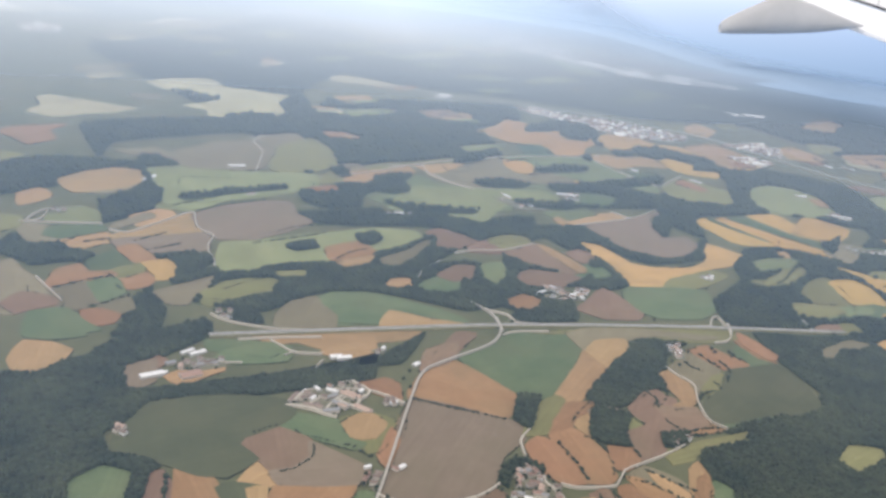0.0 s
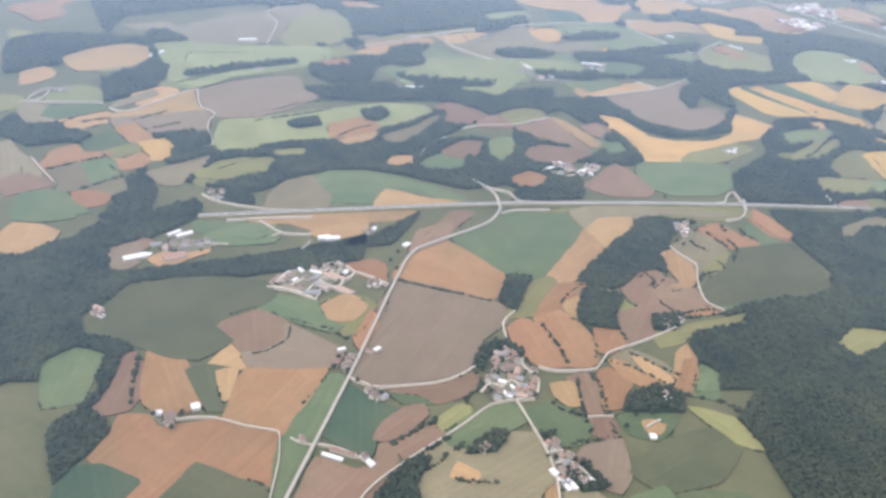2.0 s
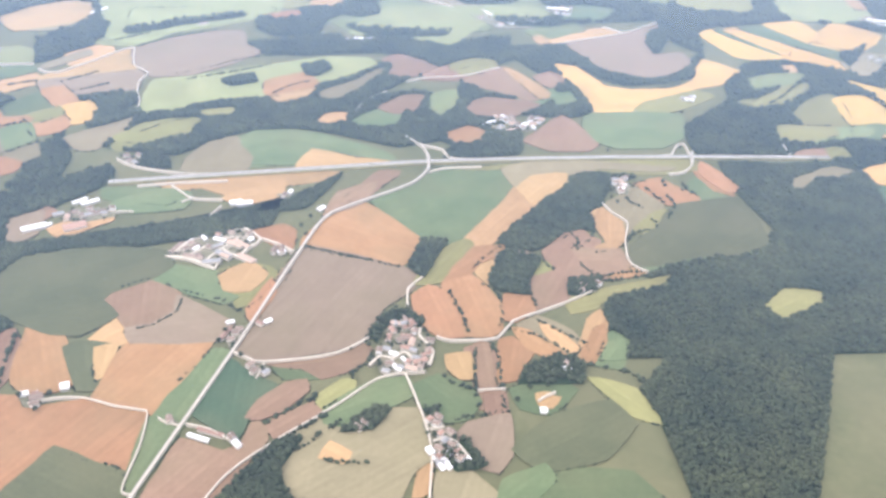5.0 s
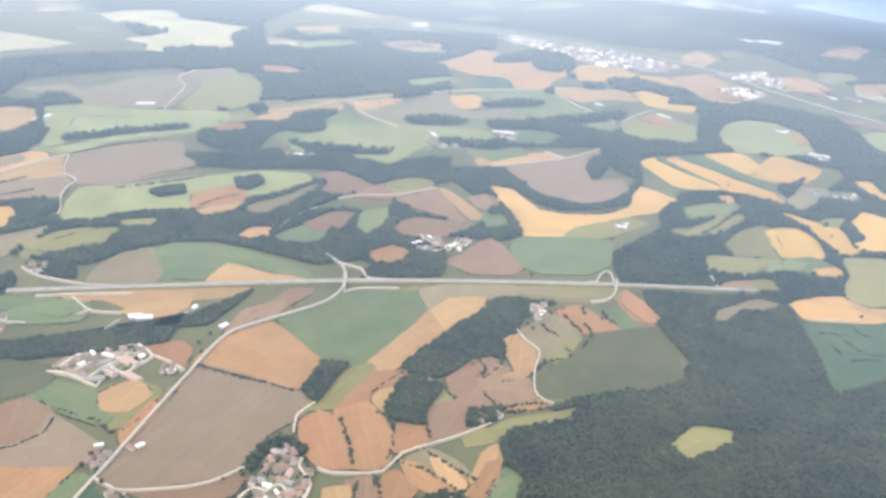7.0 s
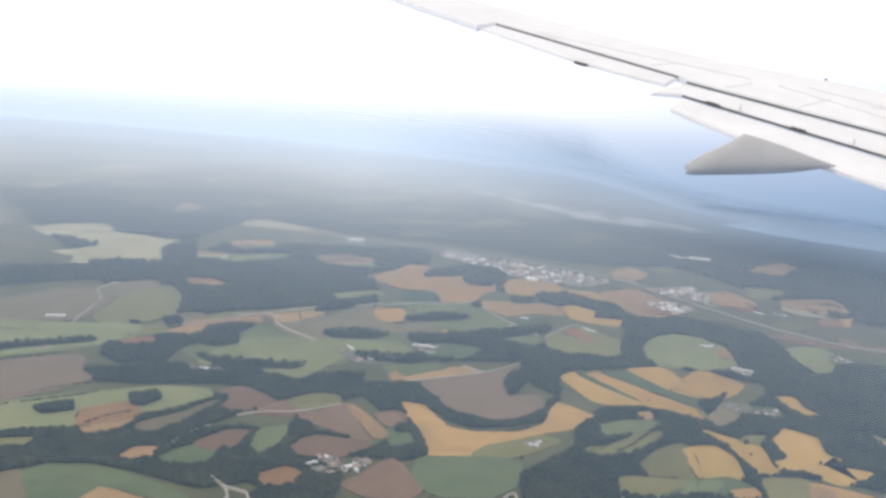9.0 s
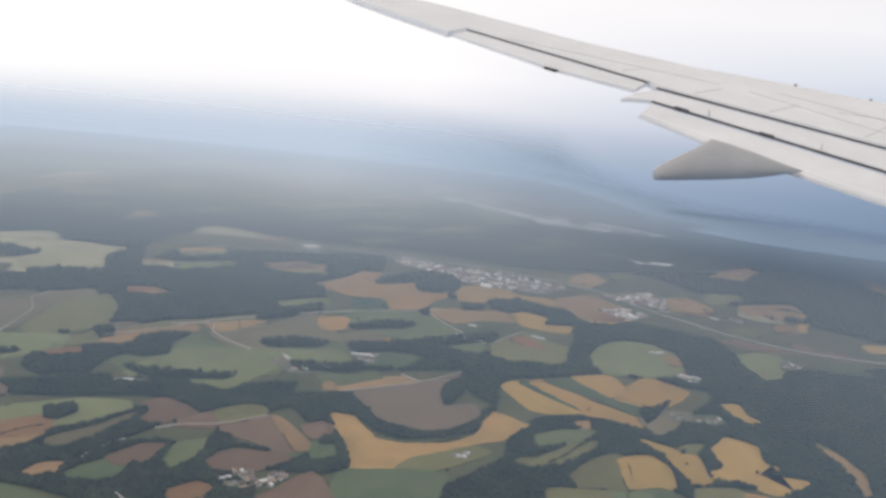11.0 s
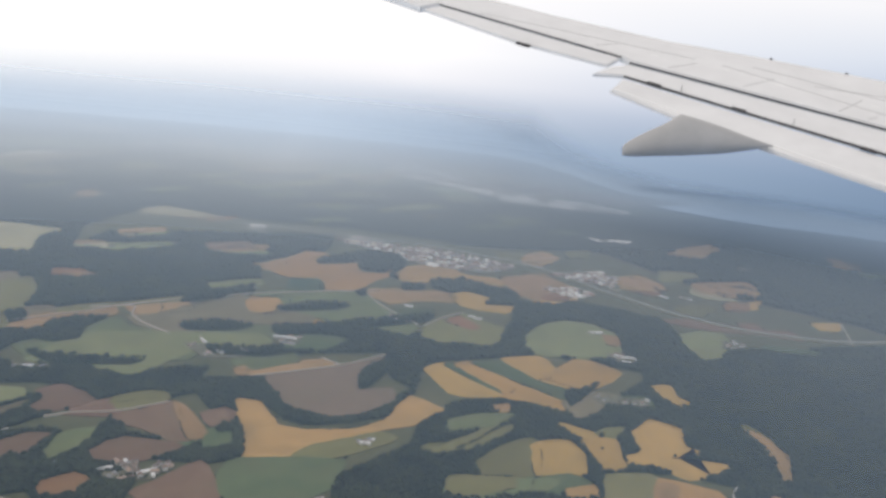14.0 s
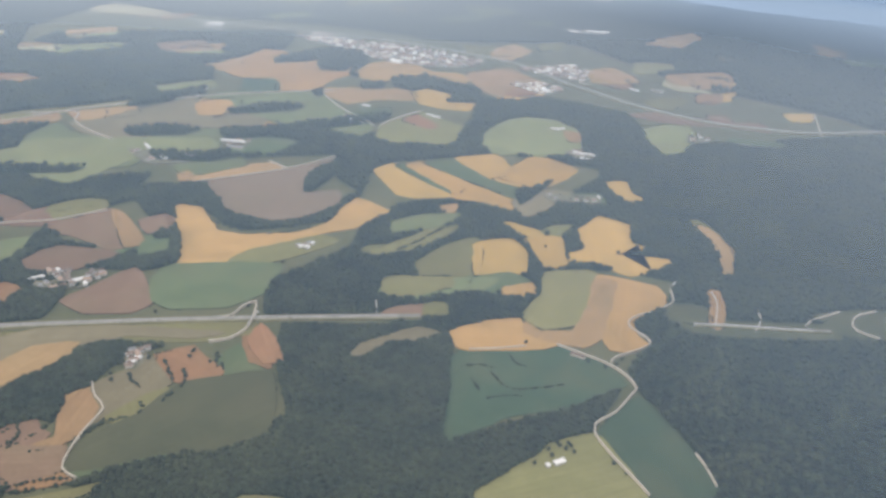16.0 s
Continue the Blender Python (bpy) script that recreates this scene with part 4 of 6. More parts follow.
field("lightgreen", [(-133, 1142), (-92, 1194), (-19, 1211), (85, 1203), (68, 1141), (0, 1114), (-64, 1085), (-110, 1054), (-140, 1080)])
field("orange", [(53, 1138), (98, 1152), (98, 1129), (64, 1118)])
field("greytan", [(-187, 1313), (-124, 1329), (-112, 1293), (-158, 1289)])
field("pale", [(-206, 1864), (-142, 1896), (-130, 1865), (-198, 1817)])
field("tan", [(184, 1418), (213, 1448), (232, 1427), (201, 1401)])
field("lightgreen", [(391, 1385), (478, 1418), (482, 1383), (397, 1342)])
field("pale", [(198, 1632), (240, 1650), (253, 1624), (197, 1609)])
field("tan", [(182, 2137), (222, 2196), (246, 2160), (213, 2090)])
field("green", [(-293, 741), (-285, 774), (-262, 779), (-253, 753), (-245, 724), (-271, 722), (-291, 730)])
field("tan", [(-300, 687), (-292, 720), (-271, 712), (-256, 698), (-269, 678), (-283, 666), (-297, 668)])
field("brown", [(-311, 794), (-295, 817), (-271, 802), (-269, 790), (-298, 775)])
field("darkolive", [(-230, 567), (-201, 605), (-172, 608), (-137, 605), (-104, 592), (-100, 570), (-117, 557), (-144, 547), (-150, 537), (-141, 518), (-164, 502), (-181, 508), (-208, 533), (-233, 546)])
field("brown", [(249, 721), (282, 749), (312, 771), (320, 707), (301, 691), (266, 699)])
field("green", [(325, 742), (342, 771), (405, 764), (444, 751), (415, 700), (380, 684), (333, 691), (323, 707)])
field("greytan", [(203, 668), (227, 675), (265, 677), (371, 639), (341, 640), (294, 654), (243, 645), (204, 636)])
field("tan", [(205, 632), (227, 650), (259, 651), (251, 633), (227, 615), (206, 602)])
field("greytan", [(268, 586), (290, 598), (311, 613), (320, 576), (300, 567), (271, 547), (261, 536), (267, 564)])
field("tan", [(243, 530), (247, 564), (262, 582), (264, 568), (267, 557), (256, 531), (242, 522), (229, 526)])
field("orange", [(315, 617), (343, 622), (346, 609), (359, 585), (355, 578), (327, 577), (323, 587)])
field("orange", [(392, 625), (403, 645), (407, 621), (407, 589), (395, 587), (390, 608)])
field("darkolive", [(249, 494), (254, 517), (278, 532), (297, 541), (319, 564), (332, 572), (396, 575), (388, 529), (378, 498), (357, 497), (344, 490), (304, 496), (275, 492)])
field("brown", [(208, 526), (228, 521), (248, 519), (242, 506), (244, 495), (228, 491), (210, 488)])
field("olive", [(534, 702), (546, 706), (599, 692), (591, 675), (533, 668), (526, 677)])
field("brown", [(511, 640), (526, 648), (553, 647), (542, 633)])
field("olive", [(556, 647), (573, 645), (564, 622), (546, 626)])
field("greytan", [(464, 581), (478, 595), (511, 605), (533, 608), (548, 596), (527, 594), (497, 595), (473, 579)])
field("gold", [(560, 594), (597, 605), (629, 603), (621, 575), (652, 558), (627, 553), (564, 566), (557, 573)])
field("olive", [(699, 680), (745, 676), (749, 663), (710, 614), (683, 584), (644, 583), (637, 608), (676, 644)])
field("gold", [(751, 663), (770, 651), (796, 631), (791, 607), (761, 588), (730, 576), (720, 552), (722, 538), (703, 530), (686, 538), (697, 573), (710, 613)])
field("tan", [(633, 596), (635, 577), (668, 569), (711, 612), (745, 657), (760, 647), (714, 591), (685, 556), (662, 546), (634, 564), (625, 580)])
field("meadow", [(715, 2070), (815, 2151), (898, 2124), (782, 2028)])
field("lightgreen", [(956, 2160), (1096, 2232), (1134, 2160), (1004, 2073)])
field("meadow", [(787, 2280), (939, 2365), (1018, 2298), (862, 2209)])
field("pale", [(981, 2032), (1036, 2036), (1035, 1994), (987, 1985)])
field("meadow", [(589, 2353), (729, 2442), (742, 2354), (605, 2272)])
field("meadow", [(472, 2500), (626, 2597), (628, 2505), (493, 2412)])
field("tan", [(651, 2649), (748, 2708), (773, 2662), (658, 2587)])
field("lightgreen", [(1151, 2378), (1293, 2369), (1281, 2259), (1163, 2232)])
field("meadow", [(1189, 2095), (1319, 2082), (1350, 1979), (1206, 1955)])
field("lightgreen", [(963, 2567), (1098, 2590), (1129, 2516), (963, 2447)])
field("meadow", [(339, 2237), (454, 2312), (473, 2235), (361, 2166)])
field("meadow", [(79, 2198), (161, 2287), (174, 2227), (94, 2143)])
field("meadow", [(649, 1924), (769, 1978), (808, 1921), (691, 1883)])
field("lightgreen", [(7, 2537), (78, 2588), (87, 2531), (18, 2473)])
field("tan", [(1223, 2970), (1723, 3233), (1716, 3110), (1344, 2886)])
field("tan", [(1540, 2880), (1771, 2832), (1727, 2586), (1607, 2606), (1513, 2724)])
field("pale", [(1367, 2947), (1561, 2981), (1641, 2852), (1424, 2766)])
field("tan", [(1769, 2543), (1931, 2481), (1918, 2330), (1777, 2346)])
field("mauve", [(-215, 663), (-193, 672), (-196, 639), (-213, 629)])
field("tan", [(-186, 642), (-169, 651), (-141, 652), (-142, 648), (-166, 634), (-177, 629)])

# ---- roads ----
road("motorway", 6.6, [(-143, 710), (-95, 708), (5, 703), (140, 695), (281, 676), (398, 656), (542, 627)])
road("motorway", 11, [(510, 1865), (617, 1823), (787, 1748), (890, 1691), (982, 1611), (1065, 1521), (1093, 1432), (1112, 1357), (1136, 1298), (1168, 1220), (1209, 1162), (1246, 1119), (1311, 1083), (1402, 1050), (1555, 1040)])
road("motorway", 4.2, [(788, 555), (826, 543), (877, 524), (915, 512)])
road("road", 2.3, [(-142, 335), (-134, 353), (-69, 460), (-6, 568), (24, 615), (49, 631), (103, 654), (125, 670), (140, 695), (143, 727), (133, 751)])
road("lane", 1.33, [(-69, 460), (-59, 450), (-51, 445), (-13, 442), (6, 446), (21, 454)])
road("lane", 1.33, [(35, 413), (35, 396), (34, 364), (30, 340), (21, 315), (14, 294)])
road("lane", 1.12, [(35, 413), (17, 412), (-11, 396), (-32, 385), (-52, 375), (-84, 355), (-107, 328)])
road("lane", 1.19, [(66, 444), (74, 438), (87, 435), (107, 433), (124, 448), (146, 454), (170, 460), (197, 469)])
road("lane", 1.12, [(78, 515), (63, 502), (57, 482)])
road("lane", 1.19, [(267, 590), (268, 572), (273, 555), (259, 532), (249, 511), (245, 495), (253, 483)])
road("lane", 1.40, [(371, 665), (382, 665), (393, 678), (407, 685), (397, 654), (388, 639), (374, 629), (357, 628)])
road("lane", 1.40, [(-135, 754), (-122, 737), (-84, 716), (-46, 707)])
road("lane", 1.54, [(-120, 699), (-87, 698), (-45, 694)])
road("lane", 1.40, [(-92, 694), (-84, 680), (-76, 668), (-53, 662)])
road("lane", 1.12, [(-86, 664), (-76, 670)])
road("lane", 1.61, [(133, 751), (144, 730), (160, 718), (162, 699), (191, 691)])
road("lane", 1.33, [(133, 675), (149, 680), (185, 676)])
road("lane", 0.84, [(-191, 440), (-176, 441), (-159, 437), (-143, 426), (-127, 418), (-124, 413), (-129, 389), (-135, 372), (-139, 360), (-139, 355), (-134, 352)])
road("lane", 0.98, [(-104, 584), (-88, 579), (-70, 559)])
road("lane", 0.98, [(-70, 559), (-63, 576), (-57, 585), (-43, 596)])
road("lane", 0.98, [(-94, 586), (-85, 601), (-76, 604)])
road("lane", 0.98, [(-52, 610), (-41, 610), (-30, 593), (-19, 584), (-11, 568)])
road("lane", 0.84, [(-63, 600), (-47, 600), (-37, 596)])
road("lane", 0.84, [(-61, 584), (-50, 573), (-38, 588)])
road("lane", 0.84, [(-118, 409), (-114, 404), (-106, 399)])
road("lane", 0.84, [(-103, 400), (-90, 392), (-79, 379)])
road("lane", 0.98, [(-51, 443), (-58, 430)])
road("lane", 0.84, [(75, 386), (93, 383)])
road("lane", 0.84, [(48, 411), (33, 413)])
road("lane", 1.12, [(-302, 1010), (-268, 1006), (-217, 1001)])
road("lane", 1.12, [(-296, 1014), (-287, 1036), (-273, 1052), (-280, 1021), (-293, 1011)])
road("lane", 1.19, [(-211, 983), (-193, 971), (-156, 1002), (-114, 1038), (-114, 1004), (-112, 977), (-100, 958), (-109, 935), (-113, 908), (-111, 885), (-114, 863)])
road("lane", 0.98, [(-284, 855), (-272, 822), (-262, 796)])
road("lane", 0.98, [(-146, 661), (-124, 656)])
road("lane", 0.84, [(-55, 651), (-66, 637)])
road("lane", 1.33, [(218, 1258), (275, 1263), (272, 1223), (286, 1183), (313, 1142)])
road("lane", 1.19, [(352, 1127), (352, 1093)])
road("lane", 1.40, [(338, 961), (392, 979), (510, 1008), (582, 1043)])
road("lane", 1.12, [(493, 1036), (510, 1008)])
road("lane", 1.19, [(174, 890), (202, 896), (241, 895), (295, 913)])
road("lane", 0.98, [(98, 817), (116, 844), (144, 865)])
road("lane", 1.19, [(119, 1198), (205, 1235), (272, 1272), (372, 1306), (455, 1327), (562, 1342), (671, 1348)])
road("lane", 1.12, [(446, 1329), (468, 1371)])
road("lane", 1.19, [(680, 1161), (720, 1196), (770, 1227)])
road("lane", 1.12, [(0, 1216), (17, 1270), (34, 1329), (29, 1381), (55, 1426)])
road("lane", 1.19, [(824, 634), (808, 621), (797, 600), (771, 588), (737, 580), (724, 567), (729, 546), (725, 535), (709, 529), (683, 524), (673, 517)])
road("lane", 1.33, [(642, 555), (656, 536), (670, 517), (676, 496), (674, 478)])
road("lane", 1.19, [(674, 478), (640, 455), (609, 437), (609, 365)])
road("lane", 0.98, [(669, 394), (667, 379), (661, 359)])
road("lane", 0.98, [(563, 566), (587, 561), (613, 559)])
road("lane", 1.33, [(848, 607), (838, 585), (809, 550)])
road("lane", 1.33, [(871, 564), (859, 546), (839, 530)])
road("lane", 1.33, [(897, 527), (911, 534), (933, 538), (955, 542)])
road("lane", 1.33, [(994, 533), (971, 532), (953, 523), (943, 508), (954, 490)])
road("lane", 1.19, [(512, 663), (505, 640)])
road("lane", 1.40, [(641, 1336), (647, 1259), (672, 1167)])
road("lane", 1.40, [(1491, 1145), (1445, 1085), (1401, 1030)])
road("lane", 1.40, [(1204, 1462), (1174, 1401), (1138, 1371), (1157, 1363)])
road("lane", 1.33, [(1200, 1024), (1271, 984)])
road("lane", 1.4, [(68, 507), (62, 501), (57, 483)])
road("lane", 2.0, [(14, 425), (24, 433), (31, 428), (39, 433), (43, 428), (42, 418)])
road("lane", 2.0, [(58, 455), (55, 448), (57, 440), (59, 429), (52, 416)])
road("lane", 2.0, [(-102, 583), (-88, 577), (-70, 559)])
road("lane", 2.0, [(-96, 588), (-87, 600)])
road("lane", 2.0, [(-87, 581), (-78, 587), (-72, 593)])
road("lane", 2.0, [(-77, 569), (-65, 583), (-56, 590), (-48, 598), (-60, 601)])
road("lane", 2.0, [(-62, 586), (-52, 572), (-43, 582), (-31, 593), (-41, 612)])
road("lane", 1.6, [(-29, 593), (-18, 582), (-9, 570)])
road("lane", 2.0, [(35, 360), (44, 360)])
road("lane", 2.0, [(34, 350), (42, 351), (46, 347), (48, 342), (50, 332)])
road("lane", 1.2, [(109, 367), (115, 370), (123, 372)])


# ---- houses ----
WALL = {
    "cream": simple_material("cream_render", (0.38, 0.34, 0.28), (0.48, 0.43, 0.36), 0.8),
    "white": simple_material("white_render", (0.46, 0.44, 0.40), (0.58, 0.56, 0.52), 0.8),
}
ROOF = {
    "red": simple_material("terracotta_tiles", (0.22, 0.14, 0.105), (0.31, 0.20, 0.15), 1.2, 0.9, 0.25),
    "brown": simple_material("weathered_brown_tiles", (0.17, 0.13, 0.10), (0.26, 0.195, 0.155), 1.2, 0.9, 0.25),
    "grey": simple_material("grey_roofing_sheets", (0.20, 0.195, 0.19), (0.29, 0.285, 0.275), 0.8, 0.6),
    "white": simple_material("white_roofing_sheets", (0.62, 0.60, 0.57), (0.78, 0.76, 0.73), 0.5, 0.5),
    "pink": simple_material("pale_pink_tiles", (0.34, 0.245, 0.185), (0.43, 0.32, 0.25), 0.8, 0.9),
}


def part(name, verts, faces, material, parent, label=""):
    return mesh_object(name, verts, faces, material, parent, label)


def gable_walls(w, l, h, rise):
    """Walls with two gable ends, along x."""
    a, b = l / 2, w / 2
    v = [(-a, -b, -0.6), (a, -b, -0.6), (a, b, -0.6), (-a, b, -0.6), (-a, -b, h), (a, -b, h), (a, b, h), (-a, b, h), (-a, 0, h + rise), (a, 0, h + rise)]
    f = [(0, 1, 5, 4), (2, 3, 7, 6), (1, 2, 6, 9, 5), (3, 0, 4, 8, 7)]
    return v, f


def gable_roof(w, l, h, rise, t=0.12, eave=0.25):
    """Two thick slopes that overhang the walls."""
    a, b = l / 2 + eave, w / 2 + eave
    drop = rise * eave / (w / 2)
    v = []
    for x in (-a, a):
        v += [(x, -b, h - drop), (x, 0, h + rise), (x, b, h - drop), (x, -b, h - drop + t), (x, 0, h + rise + t), (x, b, h - drop + t)]
    f = [(3, 4, 1, 0), (4, 5, 2, 1), (6, 7, 10, 9), (7, 8, 11, 10), (3, 9, 10, 4), (4, 10, 11, 5), (0, 6, 9, 3), (5, 11, 8, 2), (1, 7, 6, 0), (2, 8, 7, 1)]
    return v, f


def box(x0, x1, y0, y1, z0, z1):
    v = [(x, y, z) for z in (z0, z1) for x, y in ((x0, y0), (x1, y0), (x1, y1), (x0, y1))]
    return v, [(3, 2, 1, 0), (4, 5, 6, 7), (0, 1, 5, 4), (1, 2, 6, 5), (2, 3, 7, 6), (3, 0, 4, 7)]


def build_house(w, l, h, rise, wall, roof, label):
    thing = tagged(new("house"), label, "house", "village houses")
    v, f = gable_walls(w, l, h, rise)
    part("wall", v, f, WALL[wall], thing)
    v, f = gable_roof(w, l, h, rise)
    part("roof", v, f, ROOF[roof], thing, "%s roof" % {"red": "terracotta tiled", "brown": "weathered brown tiled", "grey": "grey", "white": "white sheet", "pink": "pale pink tiled"}[roof])
    v, f = box(l * 0.22, l * 0.22 + 0.4, -0.2 + w * 0.15, 0.2 + w * 0.15, h + rise * 0.3, h + rise + 0.5)
    part("chimney", v, f, WALL[wall], thing)
    return thing


HOUSE_KINDS = [
    (3.6, 5.2, 2.3, 1.0, "cream", "brown", "cream rendered village house with a brown tiled roof"),
    (3.4, 6.6, 2.2, 1.0, "cream", "red", "long cream village house with a terracotta roof"),
    (4.0, 4.8, 2.6, 1.1, "white", "brown", "white rendered house with a weathered brown roof"),
    (3.2, 4.2, 2.1, 0.9, "white", "red", "small white house with a terracotta roof"),
    (3.8, 7.6, 2.3, 1.1, "cream", "pink", "long farmhouse with a pale pink tiled roof"),
    (3.2, 5.4, 1.9, 0.7, "white", "white", "low white outbuilding with a white sheet roof"),
    (3.4, 5.0, 2.0, 0.8, "cream", "grey", "cream house with a grey roof beside a yard"),
]
made_houses = {}


def put_house(kind, m):
    if kind in made_houses:
        return copy_thing(made_houses[kind], m)
    made_houses[kind] = build_house(*HOUSE_KINDS[kind])
    made_houses[kind].matrix_world = m
    return made_houses[kind]


YARD = simple_material("dusty_farmyard", (0.085, 0.095, 0.05), (0.24, 0.21, 0.145), 0.16)
dice = random.Random(11)


def village(count, pts):
    """Houses scattered in an outline, most of them square to one another, round a dusty yard."""
    outline = spline(pts, True, 4)
    count = max(2, int(count * 0.78))
    LEVEL[0] += 0.0025
    top = LEVEL[0]
    tagged(slab("farmyard", outline, top, YARD), "dusty pale yard between houses", "ground", "", "structure")
    OPEN.append(outline)
    lo, hi = outline.min(0), outline.max(0)
    turn = dice.uniform(0, 90)
    far = np.hypot(*outline.mean(0))
    gap = 6.2
    done, spots = [], []
    for _ in range(count * 40):
        if len(done) == count:
            break
        q = np.array([dice.uniform(lo[0], hi[0]), dice.uniform(lo[1], hi[1])])
        if not inside(outline, q[:1], q[1:])[0] or any(np.hypot(*(q - d)) < gap for d in done):
            gap *= 0.995
            continue
        if any(np.hypot(*(track - q).T).min() < half + 1.8 for track, half in LINES):
            continue
        done.append(q)
        spots.append(q)
        put_house(dice.choice((0, 0, 0, 0, 1, 2, 2, 3, 4, 5, 6, 6)), pose(q[0], q[1], top, 0, 0, turn + dice.choice((0, 90)) + dice.uniform(-7, 7)))
    # garden trees and shrubs between the houses
    x, y = rng.uniform(lo[0], hi[0], count * 5), rng.uniform(lo[1], hi[1], count * 5)
    ok = inside(outline, x, y)
    for q in spots:
        ok &= np.hypot(x - q[0], y - q[1]) > 3.2
    for track, half in LINES:
        ok &= np.hypot(x[:, None] - track[None, :, 0], y[:, None] - track[None, :, 1]).min(1) > half + 0.8
    if ok.sum() > 2:
        tagged(crowns("garden_shrubs", x[ok], y[ok], rng.uniform(0.6, 1.5, ok.sum()), top - 0.2, LEAF), "dark green garden trees between village houses", "shrub", "", "stuff")



def barn(roof, width, a, b):
    """A long farm building along a ridge from a to b."""
    a, b = np.array(a), np.array(b)
    l, turn = np.hypot(*(b - a)), math.degrees(math.atan2(*(b - a)[::-1]))
    kind = {"white": "white", "grey": "grey", "red": "red", "redlong": "pink", "pale": "brown"}[roof]
    words = {"white": "white sheet-roofed farm building", "grey": "barn with a grey sheet roof", "red": "barn with a terracotta tiled roof", "pink": "long barn with a pale pink tiled roof", "brown": "barn with a weathered brown tiled roof"}[kind]
    thing = tagged(new("barn"), ("large white flat-roofed warehouse beside the town" if width > 12 else words), "building", "farm buildings")
    h = 2.0 if width < 12 else 6.0
    rise = width * (0.2 if kind in ("red", "pink", "brown") else 0.1)
    v, f = gable_walls(width, l, h, rise)
    part("wall", v, f, WALL["white" if kind == "white" else "cream"], thing)
    v, f = gable_roof(width, l, h, rise)
    part("roof", v, f, ROOF[kind], thing)
    v, f = box(-l / 2 - 0.06, -l / 2 - 0.01, -width * 0.2, width * 0.2, 0, h * 0.8)
    part("gate", v, f, ROOF["grey"], thing, "grey sheet-metal gate")
    mid = (a + b) / 2
    thing.matrix_world = pose(mid[0], mid[1], ground_z(*mid), 0, 0, turn)
    return thing


town_m, tn, tl = nodes_of("town_roofs_and_walls")
tw = tn.new("ShaderNodeNewGeometry").outputs["Random Per Island"]
tr = tn.new("ShaderNodeValToRGB")
tl.new(tw, tr.inputs[0])
tr.color_ramp.interpolation = "CONSTANT"
tr.color_ramp.elements[0].color = (0.24, 0.17, 0.13, 1)
for stop, colour in ((0.25, (0.33, 0.24, 0.18, 1)), (0.45, (0.52, 0.46, 0.39, 1)), (0.62, (0.28, 0.27, 0.25, 1)), (0.76, (0.60, 0.53, 0.45, 1)), (0.86, (0.78, 0.76, 0.73, 1))):
    tr.color_ramp.elements.new(stop).color = colour
tr.color_ramp.elements[-1].color = (0.78, 0.76, 0.73, 1)
tl.new(tr.outputs[0], tn["Principled BSDF"].inputs["Base Color"])


TOWN_GROUND = simple_material("pale_town_ground", (0.17, 0.165, 0.12), (0.36, 0.32, 0.26), 0.03)


def town(count, pts):
    """Many far gabled buildings as one mesh."""
    count = int(count * 0.9)
    outline = spline(pts, True, 20)
    LEVEL[0] += 0.0025
    foot = LEVEL[0] + rise(np.hypot(*outline.mean(0)) + 40)
    tagged(slab("town_ground", outline, foot, TOWN_GROUND), "streets and gardens of a far town", "ground", "", "structure")
    OPEN.append(outline)
    lo, hi = outline.min(0), outline.max(0)
    verts, faces = [], []
    big = 1.0 if np.hypot(*outline.mean(0)) < 3000 else 1.6
    turn = rng.uniform(0, 3)
    while count:
        q = rng.uniform(lo, hi)
        if not inside(outline, q[:1], q[1:])[0]:
            continue
        count -= 1
        w, l, h = rng.uniform(3.5, 7) * big, rng.uniform(5, 13) * big, rng.uniform(1.6, 3.0) * big
        if rng.random() < 0.08:
            w, l = w * 2, l * 2
        v, f = gable_walls(w, l, h, w * 0.25)
        f = f + [(4, 5, 9, 8), (6, 7, 8, 9)]
        a = turn + rng.choice((0, 1.571)) + rng.uniform(-0.15, 0.15)
        n = len(verts)
        verts += [(q[0] + x * math.cos(a) - y * math.sin(a), q[1] + x * math.sin(a) + y * math.cos(a), foot + z) for x, y, z in v]
        faces += [tuple(n + i for i in g) for g in f]
    ob = mesh_object("town_houses", verts, faces, town_m)
    return tagged(ob, "far town of white walls and reddish roofs", "town", "", "stuff")


# ---- villages and farms ----
village(13, [(-94, 582), (-85, 601), (-62, 606), (-41, 608), (-37, 592), (-58, 575), (-69, 565)])
village(6, [(-28, 573), (-15, 579), (-16, 566)])
village(24, [(21, 435), (37, 458), (54, 460), (62, 442), (55, 418), (38, 414), (19, 418)])
village(8, [(33, 458), (45, 469), (56, 463), (48, 455)])
village(16, [(32, 367), (43, 372), (46, 356), (51, 340), (44, 332), (33, 337), (32, 349)])
village(5, [(-62, 445), (-50, 441), (-52, 431), (-59, 434)])
village(5, [(-71, 469), (-63, 483), (-60, 479), (-69, 462)])
village(4, [(-197, 449), (-184, 448), (-184, 436), (-192, 437)])
village(3, [(-5, 378), (0, 377), (-2, 370), (-7, 372)])
village(4, [(-83, 383), (-75, 380), (-77, 374)])
village(4, [(-115, 408), (-107, 403), (-109, 400)])
village(10, [(-179, 656), (-168, 673), (-141, 667), (-138, 652), (-164, 647)])
village(3, [(-9, 662), (5, 665), (2, 653)])
village(4, [(-231, 574), (-225, 574), (-224, 563), (-231, 566)])
village(6, [(-131, 758), (-115, 756), (-117, 740), (-129, 744)])
village(5, [(225, 764), (249, 760), (242, 744), (225, 750)])
village(6, [(245, 751), (275, 760), (267, 743), (251, 743)])
village(4, [(192, 478), (208, 480), (201, 468), (189, 469)])
